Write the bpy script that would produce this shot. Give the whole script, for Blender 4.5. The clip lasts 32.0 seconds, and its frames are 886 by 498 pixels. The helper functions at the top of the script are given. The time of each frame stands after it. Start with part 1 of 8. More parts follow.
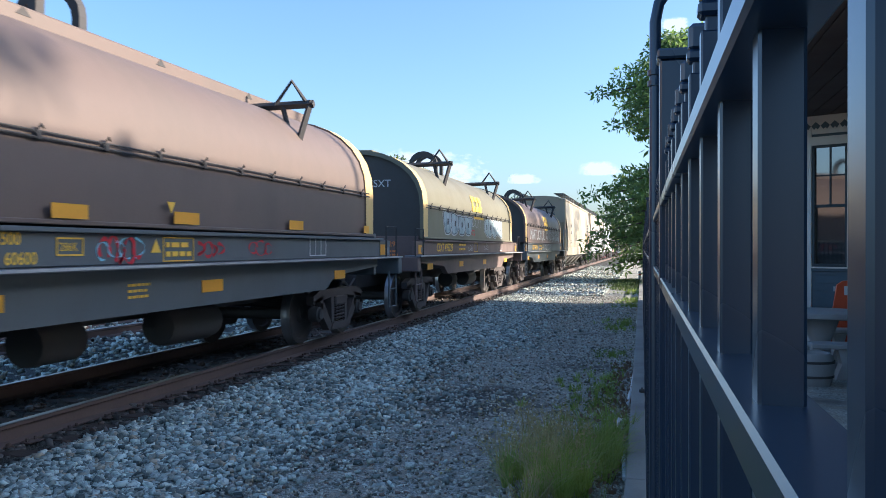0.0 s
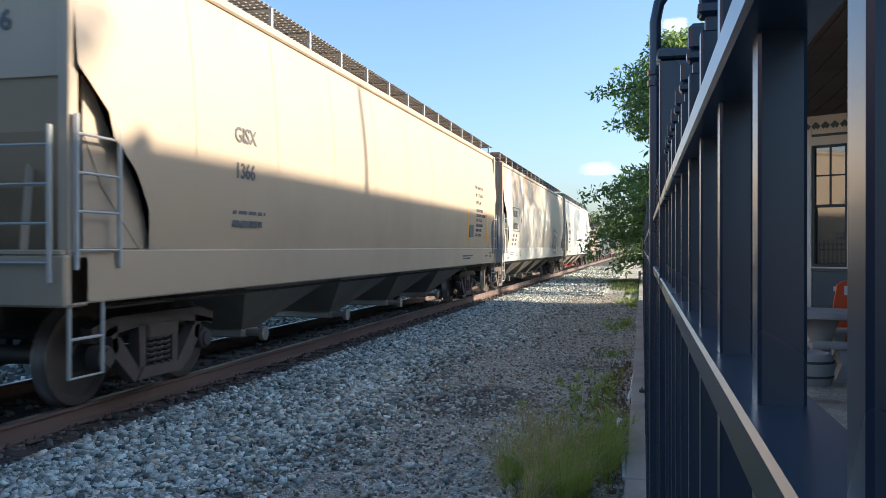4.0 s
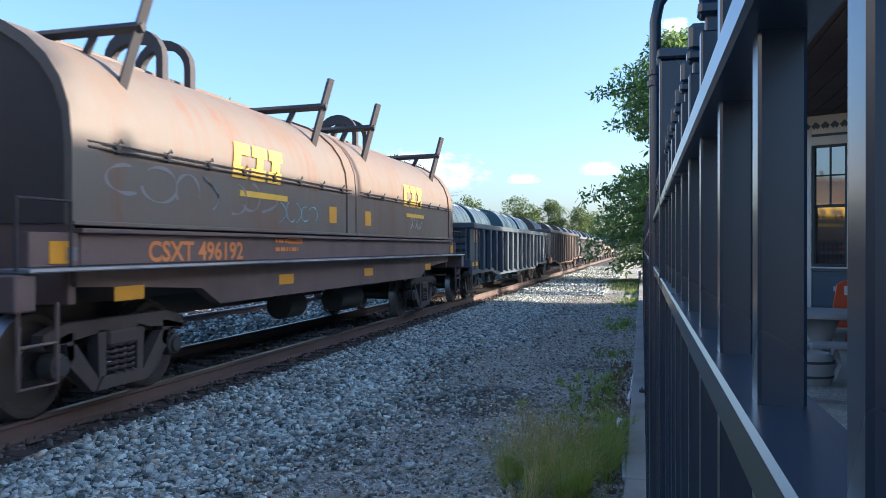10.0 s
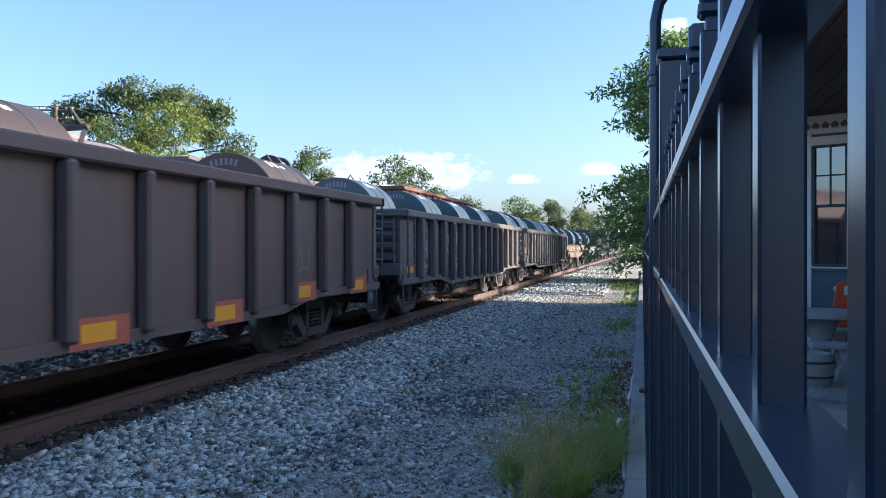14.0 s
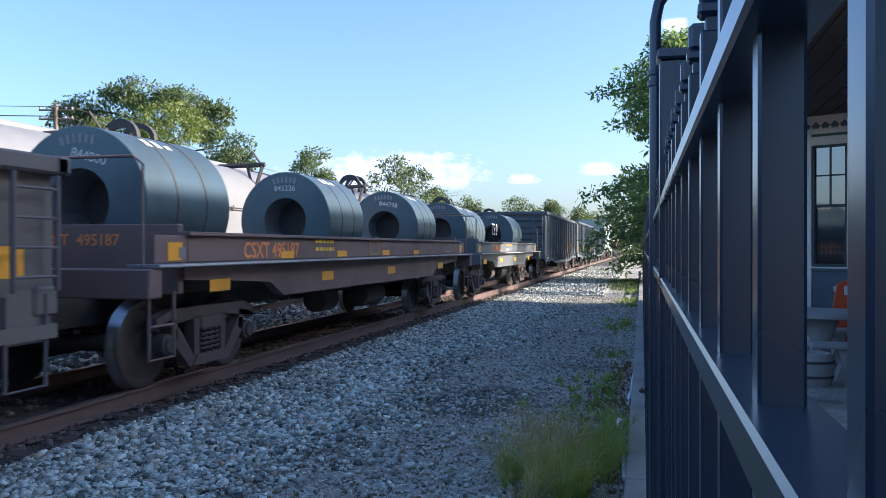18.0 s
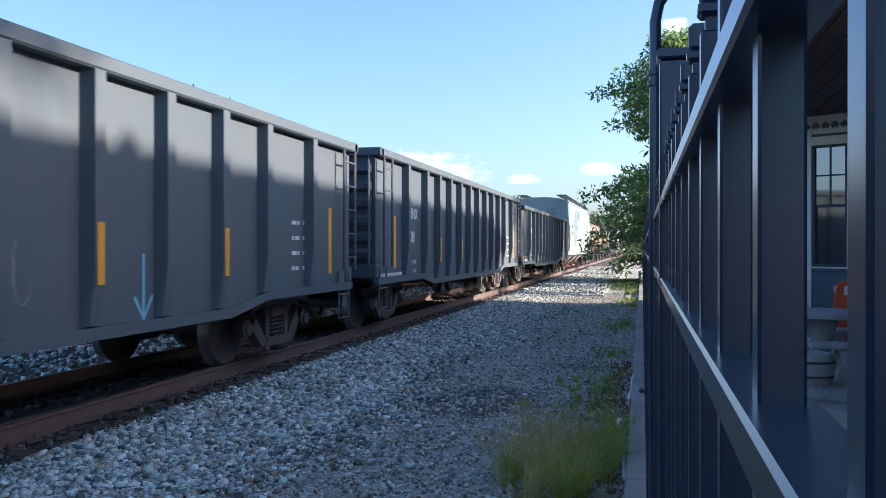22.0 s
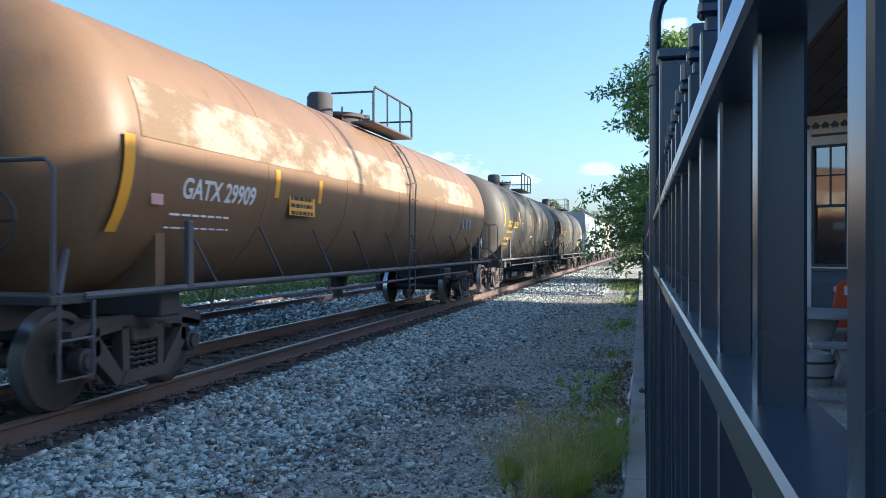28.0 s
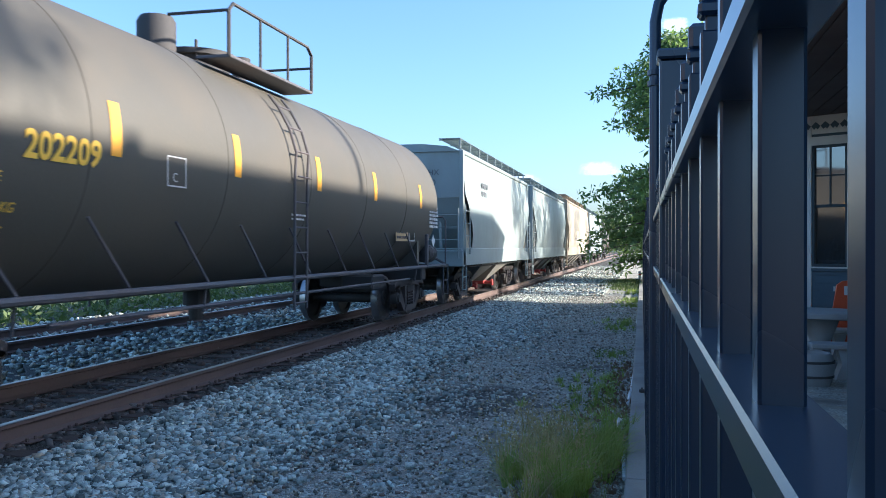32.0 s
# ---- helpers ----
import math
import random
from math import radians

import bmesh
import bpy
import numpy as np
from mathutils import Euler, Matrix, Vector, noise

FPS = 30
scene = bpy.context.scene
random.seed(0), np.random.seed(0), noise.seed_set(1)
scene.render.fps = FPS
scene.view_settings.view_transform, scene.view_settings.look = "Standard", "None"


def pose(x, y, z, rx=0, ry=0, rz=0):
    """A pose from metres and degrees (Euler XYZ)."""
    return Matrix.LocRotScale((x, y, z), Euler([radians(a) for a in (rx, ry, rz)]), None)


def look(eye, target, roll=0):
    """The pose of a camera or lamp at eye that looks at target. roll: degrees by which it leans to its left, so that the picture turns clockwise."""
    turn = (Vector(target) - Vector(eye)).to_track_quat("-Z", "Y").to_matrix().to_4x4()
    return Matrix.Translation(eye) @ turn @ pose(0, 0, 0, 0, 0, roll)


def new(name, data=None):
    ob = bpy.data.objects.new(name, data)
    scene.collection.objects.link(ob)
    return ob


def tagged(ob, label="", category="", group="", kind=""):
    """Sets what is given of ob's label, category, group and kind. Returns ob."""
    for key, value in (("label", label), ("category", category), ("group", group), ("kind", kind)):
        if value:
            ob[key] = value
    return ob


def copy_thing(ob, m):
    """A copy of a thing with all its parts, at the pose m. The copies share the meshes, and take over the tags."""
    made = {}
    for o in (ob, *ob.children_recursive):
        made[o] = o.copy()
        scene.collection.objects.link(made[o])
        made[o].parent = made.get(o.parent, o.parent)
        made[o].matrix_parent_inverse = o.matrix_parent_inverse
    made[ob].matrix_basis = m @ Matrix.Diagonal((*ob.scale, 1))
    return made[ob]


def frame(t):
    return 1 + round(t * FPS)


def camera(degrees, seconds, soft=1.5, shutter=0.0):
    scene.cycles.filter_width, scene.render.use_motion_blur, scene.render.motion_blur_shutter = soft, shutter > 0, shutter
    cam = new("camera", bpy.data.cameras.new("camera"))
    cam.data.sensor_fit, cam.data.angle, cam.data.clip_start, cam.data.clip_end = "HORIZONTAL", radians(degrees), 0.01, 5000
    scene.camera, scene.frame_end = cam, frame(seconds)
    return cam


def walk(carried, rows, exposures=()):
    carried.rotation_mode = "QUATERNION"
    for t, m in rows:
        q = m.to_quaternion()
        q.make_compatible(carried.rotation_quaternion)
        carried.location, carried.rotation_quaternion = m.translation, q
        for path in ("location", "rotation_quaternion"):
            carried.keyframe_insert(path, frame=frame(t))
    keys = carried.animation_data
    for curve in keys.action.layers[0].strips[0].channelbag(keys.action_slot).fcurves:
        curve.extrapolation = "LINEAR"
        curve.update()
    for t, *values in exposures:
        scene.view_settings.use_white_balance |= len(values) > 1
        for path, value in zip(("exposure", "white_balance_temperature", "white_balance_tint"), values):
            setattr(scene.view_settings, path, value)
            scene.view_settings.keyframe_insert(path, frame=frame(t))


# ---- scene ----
# One fixed camera beside an iron fence, a train passing on the near track.
YAW = 13.82
EYE = (0.0, 0.0, 1.73)
cam = camera(55.8, 32.0, soft=0.5, shutter=0.12)
_tgt = (EYE[0] - math.sin(radians(YAW)), EYE[1] + math.cos(radians(YAW)), EYE[2] - 0.002)
walk(cam, [(0.0, look(EYE, _tgt)), (32.0, look(EYE, _tgt))],
     exposures=[(0.0, 1.5, 4900, 9), (2.0, 1.5, 5070, 7), (4.0, 1.5, 5220, 9), (5.8, 1.5, 5070, 7), (6.6, 1.34, 5170, 7), (7.2, 1.3, 5170, 7), (9.2, 1.28, 5120, 8), (10.0, 1.68, 4950, 11), (10.5, 1.66, 4900, 11), (11.5, 1.56, 4950, 14), (22.0, 1.58, 4950, 15), (25.0, 1.62, 4950, 14), (25.6, 1.56, 4950, 12), (26.3, 1.36, 5000, 9), (27.0, 1.38, 5000, 9), (27.8, 1.52, 4840, 8), (29.0, 1.6, 4740, 8), (32.0, 1.65, 4740, 8)])

# ---- light ----
SUN_AZ, SUN_EL = 14.0, 20.0        # degrees: from +X towards +Y, and above the horizon
world = bpy.data.worlds.new("world")
scene.world = world
world.use_nodes = True
wn = world.node_tree
sky = wn.nodes.new("ShaderNodeTexSky")
sky.sky_type = 'NISHITA'
sky.sun_disc = False
sky.sun_elevation = radians(SUN_EL)
sky.sun_rotation = radians(90 - SUN_AZ)
sky.air_density, sky.dust_density, sky.ozone_density = 1.0, 2.0, 0.9
bg = wn.nodes["Background"]
wn.links.new(sky.outputs[0], bg.inputs[0])
bg.inputs[1].default_value = 0.09

sun = new("sun", bpy.data.lights.new("sun", 'SUN'))
sun.data.energy, sun.data.angle, sun.data.color = 4.7, radians(1.0), (1.0, 0.73, 0.46)
_c = math.cos(radians(SUN_EL))
sun.matrix_world = look((math.cos(radians(SUN_AZ)) * _c * 60, math.sin(radians(SUN_AZ)) * _c * 60, math.sin(radians(SUN_EL)) * 60), (0, 0, 0))


# ---- mesh tools ----
class Geo:
    """Collects faces for one mesh."""

    def __init__(self):
        self.v, self.f = [], []

    def add(self, vs, fs):
        n = len(self.v)
        self.v += [tuple(p) for p in vs]
        self.f += [tuple(i + n for i in q) for q in fs]
        return self

    def box(self, x0, x1, y0, y1, z0, z1, m=None):
        vs = [Vector(p) for p in ((x0, y0, z0), (x1, y0, z0), (x1, y1, z0), (x0, y1, z0), (x0, y0, z1), (x1, y0, z1), (x1, y1, z1), (x0, y1, z1))]
        if m is not None:
            vs = [m @ p for p in vs]
        return self.add(vs, [(0, 3, 2, 1), (4, 5, 6, 7), (0, 1, 5, 4), (1, 2, 6, 5), (2, 3, 7, 6), (3, 0, 4, 7)])

    def soft(self, x0, x1, y0, y1, z0, z1, b=0.01, m=None):
        """A box with chamfered edges."""
        b = min(b, (x1 - x0) * .45, (y1 - y0) * .45, (z1 - z0) * .45)
        vs, idx = [], {}
        for i, sx in enumerate((x0, x1)):
            for j, sy in enumerate((y0, y1)):
                for k, sz in enumerate((z0, z1)):
                    dx, dy, dz = b * (1 - 2 * i), b * (1 - 2 * j), b * (1 - 2 * k)
                    for a, p in enumerate(((sx, sy + dy, sz + dz), (sx + dx, sy, sz + dz), (sx + dx, sy + dy, sz))):
                        idx[i, j, k, a] = len(vs)
                        vs.append(Vector(p) if m is None else m @ Vector(p))
        q = idx
        fs = []
        for i in (0, 1):
            s = [q[i, 0, 0, 0], q[i, 1, 0, 0], q[i, 1, 1, 0], q[i, 0, 1, 0]]
            fs.append(s if i else s[::-1])
            s = [q[0, i, 0, 1], q[0, i, 1, 1], q[1, i, 1, 1], q[1, i, 0, 1]]
            fs.append(s if i else s[::-1])
            s = [q[0, 0, i, 2], q[1, 0, i, 2], q[1, 1, i, 2], q[0, 1, i, 2]]
            fs.append(s if i else s[::-1])
        for i in (0, 1):
            for j in (0, 1):
                fs.append([q[i, j, 0, 0], q[i, j, 1, 0], q[i, j, 1, 1], q[i, j, 0, 1]])
                fs.append([q[i, 0, j, 0], q[i, 1, j, 0], q[i, 1, j, 2], q[i, 0, j, 2]])
                fs.append([q[0, i, j, 1], q[1, i, j, 1], q[1, i, j, 2], q[0, i, j, 2]])
                for k in (0, 1):
                    fs.append([q[i, j, k, 0], q[i, j, k, 1], q[i, j, k, 2]])
        return self.add(vs, fs)

    def tube(self, pts, r, n=8, caps=True):
        """A round bar along points; r may be one radius or one for each point."""
        pts = [Vector(p) for p in pts]
        rs = r if isinstance(r, (list, tuple)) else [r] * len(pts)
        base, rings = len(self.v), []
        up = Vector((0.013, 0.021, 1)).normalized()
        for i, p in enumerate(pts):
            d = (pts[min(i + 1, len(pts) - 1)] - pts[max(i - 1, 0)]).normalized()
            if abs(d.dot(up)) > 0.95:
                up = Vector((1, 0.1, 0)).normalized() if abs(d.x) < .9 else Vector((0, 1, 0.1)).normalized()
            a = d.cross(up).normalized()
            up = a.cross(d).normalized()
            rings.append([p + (a * math.cos(2 * math.pi * k / n) + up * math.sin(2 * math.pi * k / n)) * rs[i] for k in range(n)])
        vs = [p for ring in rings for p in ring]
        fs = [(i * n + k, i * n + (k + 1) % n, (i + 1) * n + (k + 1) % n, (i + 1) * n + k) for i in range(len(pts) - 1) for k in range(n)]
        if caps:
            fs += [tuple(range(n))[::-1], tuple((len(pts) - 1) * n + k for k in range(n))]
        return self.add(vs, fs)

    def prism(self, outline, axis, a, b):
        """An outline of pairs, pushed along an axis from a to b."""
        def put(u, w, s):
            return (s, u, w) if axis == 'x' else (u, s, w) if axis == 'y' else (u, w, s)
        n = len(outline)
        vs = [put(u, w, a) for u, w in outline] + [put(u, w, b) for u, w in outline]
        fs = [(k, (k + 1) % n, n + (k + 1) % n, n + k) for k in range(n)]
        fs += [tuple(range(n))[::-1], tuple(range(n, 2 * n))]
        return self.add(vs, fs)

    def lathe(self, prof, centre, axis='y', n=24):
        """A profile of (radius, along) turned about an axis through centre."""
        c, vs, fs, m = Vector(centre), [], [], len(prof)
        for k in range(n):
            a = 2 * math.pi * k / n
            for r, s in prof:
                o = {'y': (r * math.cos(a), s, r * math.sin(a)), 'x': (s, r * math.cos(a), r * math.sin(a)), 'z': (r * math.cos(a), r * math.sin(a), s)}[axis]
                vs.append(c + Vector(o))
        for k in range(n):
            for i in range(m - 1):
                fs.append((k * m + i, ((k + 1) % n) * m + i, ((k + 1) % n) * m + i + 1, k * m + i + 1))
        if prof[0][0] > 1e-4:
            fs.append(tuple(k * m for k in range(n)))
        if prof[-1][0] > 1e-4:
            fs.append(tuple(k * m + m - 1 for k in reversed(range(n))))
        return self.add(vs, fs)

    def grid(self, fn, nu, nv):
        """A sheet of points fn(u, v) with u, v in 0..1."""
        vs = [fn(i / nu, j / nv) for j in range(nv + 1) for i in range(nu + 1)]
        fs = [(j * (nu + 1) + i, j * (nu + 1) + i + 1, (j + 1) * (nu + 1) + i + 1, (j + 1) * (nu + 1) + i) for j in range(nv) for i in range(nu)]
        return self.add(vs, fs)

    def mesh(self, name, mat, smooth=False):
        me = bpy.data.meshes.new(name)
        me.from_pydata([tuple(p) for p in self.v], [], self.f)
        me.materials.append(mat)
        bm = bmesh.new()
        bm.from_mesh(me)
        bmesh.ops.recalc_face_normals(bm, faces=bm.faces)
        bm.to_mesh(me)
        bm.free()
        if smooth:
            me.shade_smooth()
            me.set_sharp_from_angle(angle=radians(38))
        me.update()
        return me


def part(name, geo, mat, parent, label="", smooth=False):
    """One mesh object under a thing or a part."""
    me = geo if isinstance(geo, bpy.types.Mesh) else geo.mesh(name, mat, smooth)
    ob = new(name, me)
    ob.parent = parent
    if label:
        ob["label"] = label
    return ob


def root(name, x, y, z, label, category, group="", kind="", rz=0):
    ob = new(name)
    ob.matrix_basis = pose(x, y, z, 0, 0, rz)
    ob.empty_display_size = 0.2
    return tagged(ob, label, category, group, kind)


def thing(name, geo, mat, label, category, group="", kind="", smooth=False, m=None):
    ob = new(name, geo if isinstance(geo, bpy.types.Mesh) else geo.mesh(name, mat, smooth))
    if m is not None:
        ob.matrix_basis = m
    return tagged(ob, label, category, group, kind)


def words(body, size, mat, parent, m, name="lettering", space=1.0, bold=0.0, squeeze=1.0, label=""):
    """Painted letters as a thin mesh; m puts their lower left corner and plane."""
    cu = bpy.data.curves.new(name, 'FONT')
    cu.body, cu.size, cu.space_character, cu.offset, cu.extrude, cu.resolution_u = body, size, space, bold, 0.001, 3
    tmp = bpy.data.objects.new(name, cu)
    me = bpy.data.meshes.new_from_object(tmp)
    bpy.data.objects.remove(tmp)
    bpy.data.curves.remove(cu)
    me.transform(m @ Matrix.Diagonal((squeeze, 1, 1, 1)))
    me.materials.clear()
    me.materials.append(mat)
    me.name = name
    return part(name, me, mat, parent, label)


def side_text(x, y, z):
    """Letters on the near side of a car: they face +X, and read towards +Y."""
    return Matrix(((0, 0, 1, x), (1, 0, 0, y), (0, 1, 0, z), (0, 0, 0, 1)))


def end_text(x, y, z):
    """Letters on the leading end: they face -Y and read towards +X."""
    return Matrix(((1, 0, 0, x), (0, 0, -1, y), (0, 1, 0, z), (0, 0, 0, 1)))


# ---- materials ----
def shader(name):
    m = bpy.data.materials.new(name)
    m.use_nodes = True
    nt = m.node_tree
    b = nt.nodes["Principled BSDF"]
    return m, nt, b


def node(nt, kind, **vals):
    n = nt.nodes.new(kind)
    for k, v in vals.items():
        n.inputs[k].default_value = v
    return n


def noise_at(nt, scale, detail=4.0, stretch=(1, 1, 1), rough=0.6):
    co = nt.nodes.new("ShaderNodeTexCoord")
    mp = nt.nodes.new("ShaderNodeMapping")
    mp.inputs["Scale"].default_value = stretch
    nt.links.new(co.outputs["Object"], mp.inputs["Vector"])
    n = node(nt, "ShaderNodeTexNoise", Scale=scale, Detail=detail, Roughness=rough)
    nt.links.new(mp.outputs[0], n.inputs["Vector"])
    return n


def ramp(nt, src, lo, hi):
    n = nt.nodes.new("ShaderNodeMapRange")
    n.inputs["From Min"].default_value, n.inputs["From Max"].default_value = lo, hi
    nt.links.new(src, n.inputs["Value"])
    return n.outputs["Result"]


def mix(nt, fac, a, b, mode='MIX'):
    n = nt.nodes.new("ShaderNodeMix")
    n.data_type, n.blend_type = 'RGBA', mode
    for sock, val in ((n.inputs[0], fac), (n.inputs[6], a), (n.inputs[7], b)):
        if isinstance(val, (int, float)):
            sock.default_value = val
        elif isinstance(val, tuple):
            sock.default_value = (*val, 1) if len(val) == 3 else val
        else:
            nt.links.new(val, sock)
    return n.outputs[2]


def worn(name, col, rough=0.5, dirt=(0.10, 0.075, 0.05), amount=0.5, metal=0.0, streak=None, streak_lo=0.52, bump=0.15, fine=28.0, coat=0.0, runs_from=None):
    """Paint or metal with blotches, fine grime, and, if a streak colour is given, runs down the side."""
    m, nt, b = shader(name)
    big = noise_at(nt, 0.9, 5, (1, 1, 0.7))
    small = noise_at(nt, fine, 3)
    c = mix(nt, ramp(nt, big.outputs[0], 0.46, 0.78), col, mix(nt, amount, col, dirt))
    c = mix(nt, ramp(nt, small.outputs[0], 0.55, 0.85), c, mix(nt, amount * 0.6, col, dirt))
    if streak:
        run = noise_at(nt, 2.2, 5, (1.5, 2.6, 0.16))
        gap = noise_at(nt, 0.8, 3)
        f = nt.nodes.new("ShaderNodeMath")
        f.operation = 'MULTIPLY'
        nt.links.new(ramp(nt, run.outputs[0], streak_lo, streak_lo + 0.2), f.inputs[0])
        nt.links.new(ramp(nt, gap.outputs[0], 0.35, 0.7), f.inputs[1])
        if runs_from:
            # strongest at the top edge, where the water comes off the roof
            xyz = nt.nodes.new("ShaderNodeSeparateXYZ")
            co = nt.nodes.new("ShaderNodeTexCoord")
            nt.links.new(co.outputs["Object"], xyz.inputs[0])
            h = nt.nodes.new("ShaderNodeMath")
            h.operation = 'MULTIPLY'
            nt.links.new(f.outputs[0], h.inputs[0])
            nt.links.new(ramp(nt, xyz.outputs[2], runs_from[0], runs_from[1]), h.inputs[1])
            f = h
        c = mix(nt, f.outputs[0], c, streak)
    nt.links.new(c, b.inputs["Base Color"])
    r = nt.nodes.new("ShaderNodeMapRange")
    r.inputs["To Min"].default_value, r.inputs["To Max"].default_value = max(0.05, rough - 0.12), min(1.0, rough + 0.18)
    nt.links.new(big.outputs[0], r.inputs["Value"])
    nt.links.new(r.outputs[0], b.inputs["Roughness"])
    b.inputs["Metallic"].default_value = metal
    b.inputs["Coat Weight"].default_value, b.inputs["Coat Roughness"].default_value = coat, 0.28
    if bump:
        bp = node(nt, "ShaderNodeBump", Strength=bump, Distance=0.01)
        nt.links.new(small.outputs[0], bp.inputs["Height"])
        nt.links.new(bp.outputs[0], b.inputs["Normal"])
    return m


def plain(name, col, rough=0.6, metal=0.0, vary=0.25, scale=14.0, bump=0.2):
    return worn(name, col, rough, tuple(c * (1 - vary) for c in col), 0.9, metal, None, 0.5, bump, scale)


M = {}
M["blk"] = worn("black_running_gear", (0.055, 0.053, 0.052), 0.75, (0.09, 0.075, 0.062), 0.7)
M["gear"] = worn("rusty_cast_steel", (0.088, 0.074, 0.068), 0.8, (0.055, 0.046, 0.042), 0.7)
M["wheel"] = worn("wheel_steel", (0.055, 0.05, 0.047), 0.6, (0.065, 0.045, 0.035), 0.5)
M["tread"] = worn("polished_tread", (0.45, 0.45, 0.46), 0.28, (0.2, 0.18, 0.16), 0.3, 0.9)
M["railside"] = worn("rusty_rail", (0.14, 0.10, 0.085), 0.85, (0.085, 0.065, 0.055), 0.7)
M["railtop"] = worn("worn_rail_head", (0.32, 0.30, 0.29), 0.32, (0.16, 0.11, 0.08), 0.5, 0.9)
M["tie"] = worn("creosoted_tie", (0.075, 0.058, 0.048), 0.9, (0.13, 0.09, 0.07), 0.6, bump=0.5)
M["fence"] = worn("blue_black_fence_paint", (0.01, 0.022, 0.045), 0.24, (0.012, 0.022, 0.038), 0.4, bump=0.0, fine=160, coat=0.5)
M["yellow"] = worn("reflective_yellow", (0.80, 0.40, 0.03), 0.45, (0.35, 0.18, 0.03), 0.4)
M["white"] = worn("white_lettering", (0.72, 0.72, 0.70), 0.6, (0.3, 0.28, 0.25), 0.5)
M["grey_letter"] = worn("grey_lettering", (0.09, 0.10, 0.11), 0.6, (0.25, 0.25, 0.24), 0.35)
M["yellow_letter"] = worn("yellow_lettering", (0.85, 0.55, 0.06), 0.6, (0.45, 0.28, 0.06), 0.4)
M["orange_letter"] = worn("orange_lettering", (0.75, 0.28, 0.08), 0.6, (0.35, 0.14, 0.05), 0.4)
M["red"] = worn("red_paint", (0.55, 0.03, 0.04), 0.6, (0.25, 0.03, 0.03), 0.4)
M["cyan"] = worn("pale_blue_spray", (0.25, 0.55, 0.68), 0.6, (0.15, 0.3, 0.36), 0.4)
M["spray"] = worn("white_spray", (0.55, 0.57, 0.58), 0.6, (0.25, 0.25, 0.25), 0.5)


# ---- ground and track ----
RAIL_Z = 0.25
TRACK_X, TRACK2_X = -6.0, -10.5


def ground_z(x):
    def s(a, b, t):
        t = min(1, max(0, (t - a) / (b - a)))
        return t * t * (3 - 2 * t)
    return 0.05 * s(-3.2, -4.6, x) - 0.45 * s(-12.6, -15.0, x)


def gravel_material(name):
    """Packed grit over dirt: pale grains, brown earth in patches, a few dark damp stains."""
    m, nt, b = shader(name)
    co = nt.nodes.new("ShaderNodeTexCoord")
    vo = node(nt, "ShaderNodeTexVoronoi", Scale=52.0)
    nt.links.new(co.outputs["Object"], vo.inputs["Vector"])
    sep = nt.nodes.new("ShaderNodeSeparateColor")
    nt.links.new(vo.outputs["Color"], sep.inputs[0])
    big, mid, fine = noise_at(nt, 0.55, 6), noise_at(nt, 3.2, 5), noise_at(nt, 90, 3)
    c = mix(nt, sep.outputs[0], (0.24, 0.235, 0.195), (0.70, 0.69, 0.60))
    c = mix(nt, ramp(nt, mid.outputs[0], 0.44, 0.62), c, (0.42, 0.38, 0.295))
    c = mix(nt, ramp(nt, big.outputs[0], 0.54, 0.66), c, (0.20, 0.185, 0.155))
    c = mix(nt, ramp(nt, fine.outputs[0], 0.56, 0.72), c, (0.17, 0.16, 0.135))
    # one dark stain where the path dips
    mp = nt.nodes.new("ShaderNodeMapping")
    mp.vector_type = 'TEXTURE'
    mp.inputs["Location"].default_value, mp.inputs["Scale"].default_value = (-1.85, 9.2, 0.0), (0.75, 1.15, 1.0)
    nt.links.new(co.outputs["Object"], mp.inputs["Vector"])
    d = nt.nodes.new("ShaderNodeVectorMath")
    d.operation = 'LENGTH'
    nt.links.new(mp.outputs[0], d.inputs[0])
    sub = nt.nodes.new("ShaderNodeMath")
    sub.operation = 'MULTIPLY_ADD'
    sub.inputs[1].default_value, sub.inputs[2].default_value = 1.6, -0.8
    nt.links.new(mid.outputs[0], sub.inputs[0])
    tot = nt.nodes.new("ShaderNodeMath")
    nt.links.new(d.outputs["Value"], tot.inputs[0])
    nt.links.new(sub.outputs[0], tot.inputs[1])
    c = mix(nt, ramp(nt, tot.outputs[0], 1.05, 0.65), c, (0.115, 0.11, 0.098))
    # darker ground under the ballast, so the gaps between stones are dark
    xyz = nt.nodes.new("ShaderNodeSeparateXYZ")
    nt.links.new(co.outputs["Object"], xyz.inputs[0])
    c = mix(nt, ramp(nt, xyz.outputs[0], -2.6, -3.1), c, (0.07, 0.07, 0.06))
    nt.links.new(c, b.inputs["Base Color"])
    b.inputs["Roughness"].default_value = 0.9
    bp = node(nt, "ShaderNodeBump", Strength=0.9, Distance=0.03)
    bp.invert = True
    nt.links.new(vo.outputs["Distance"], bp.inputs["Height"])
    nt.links.new(bp.outputs[0], b.inputs["Normal"])
    return m


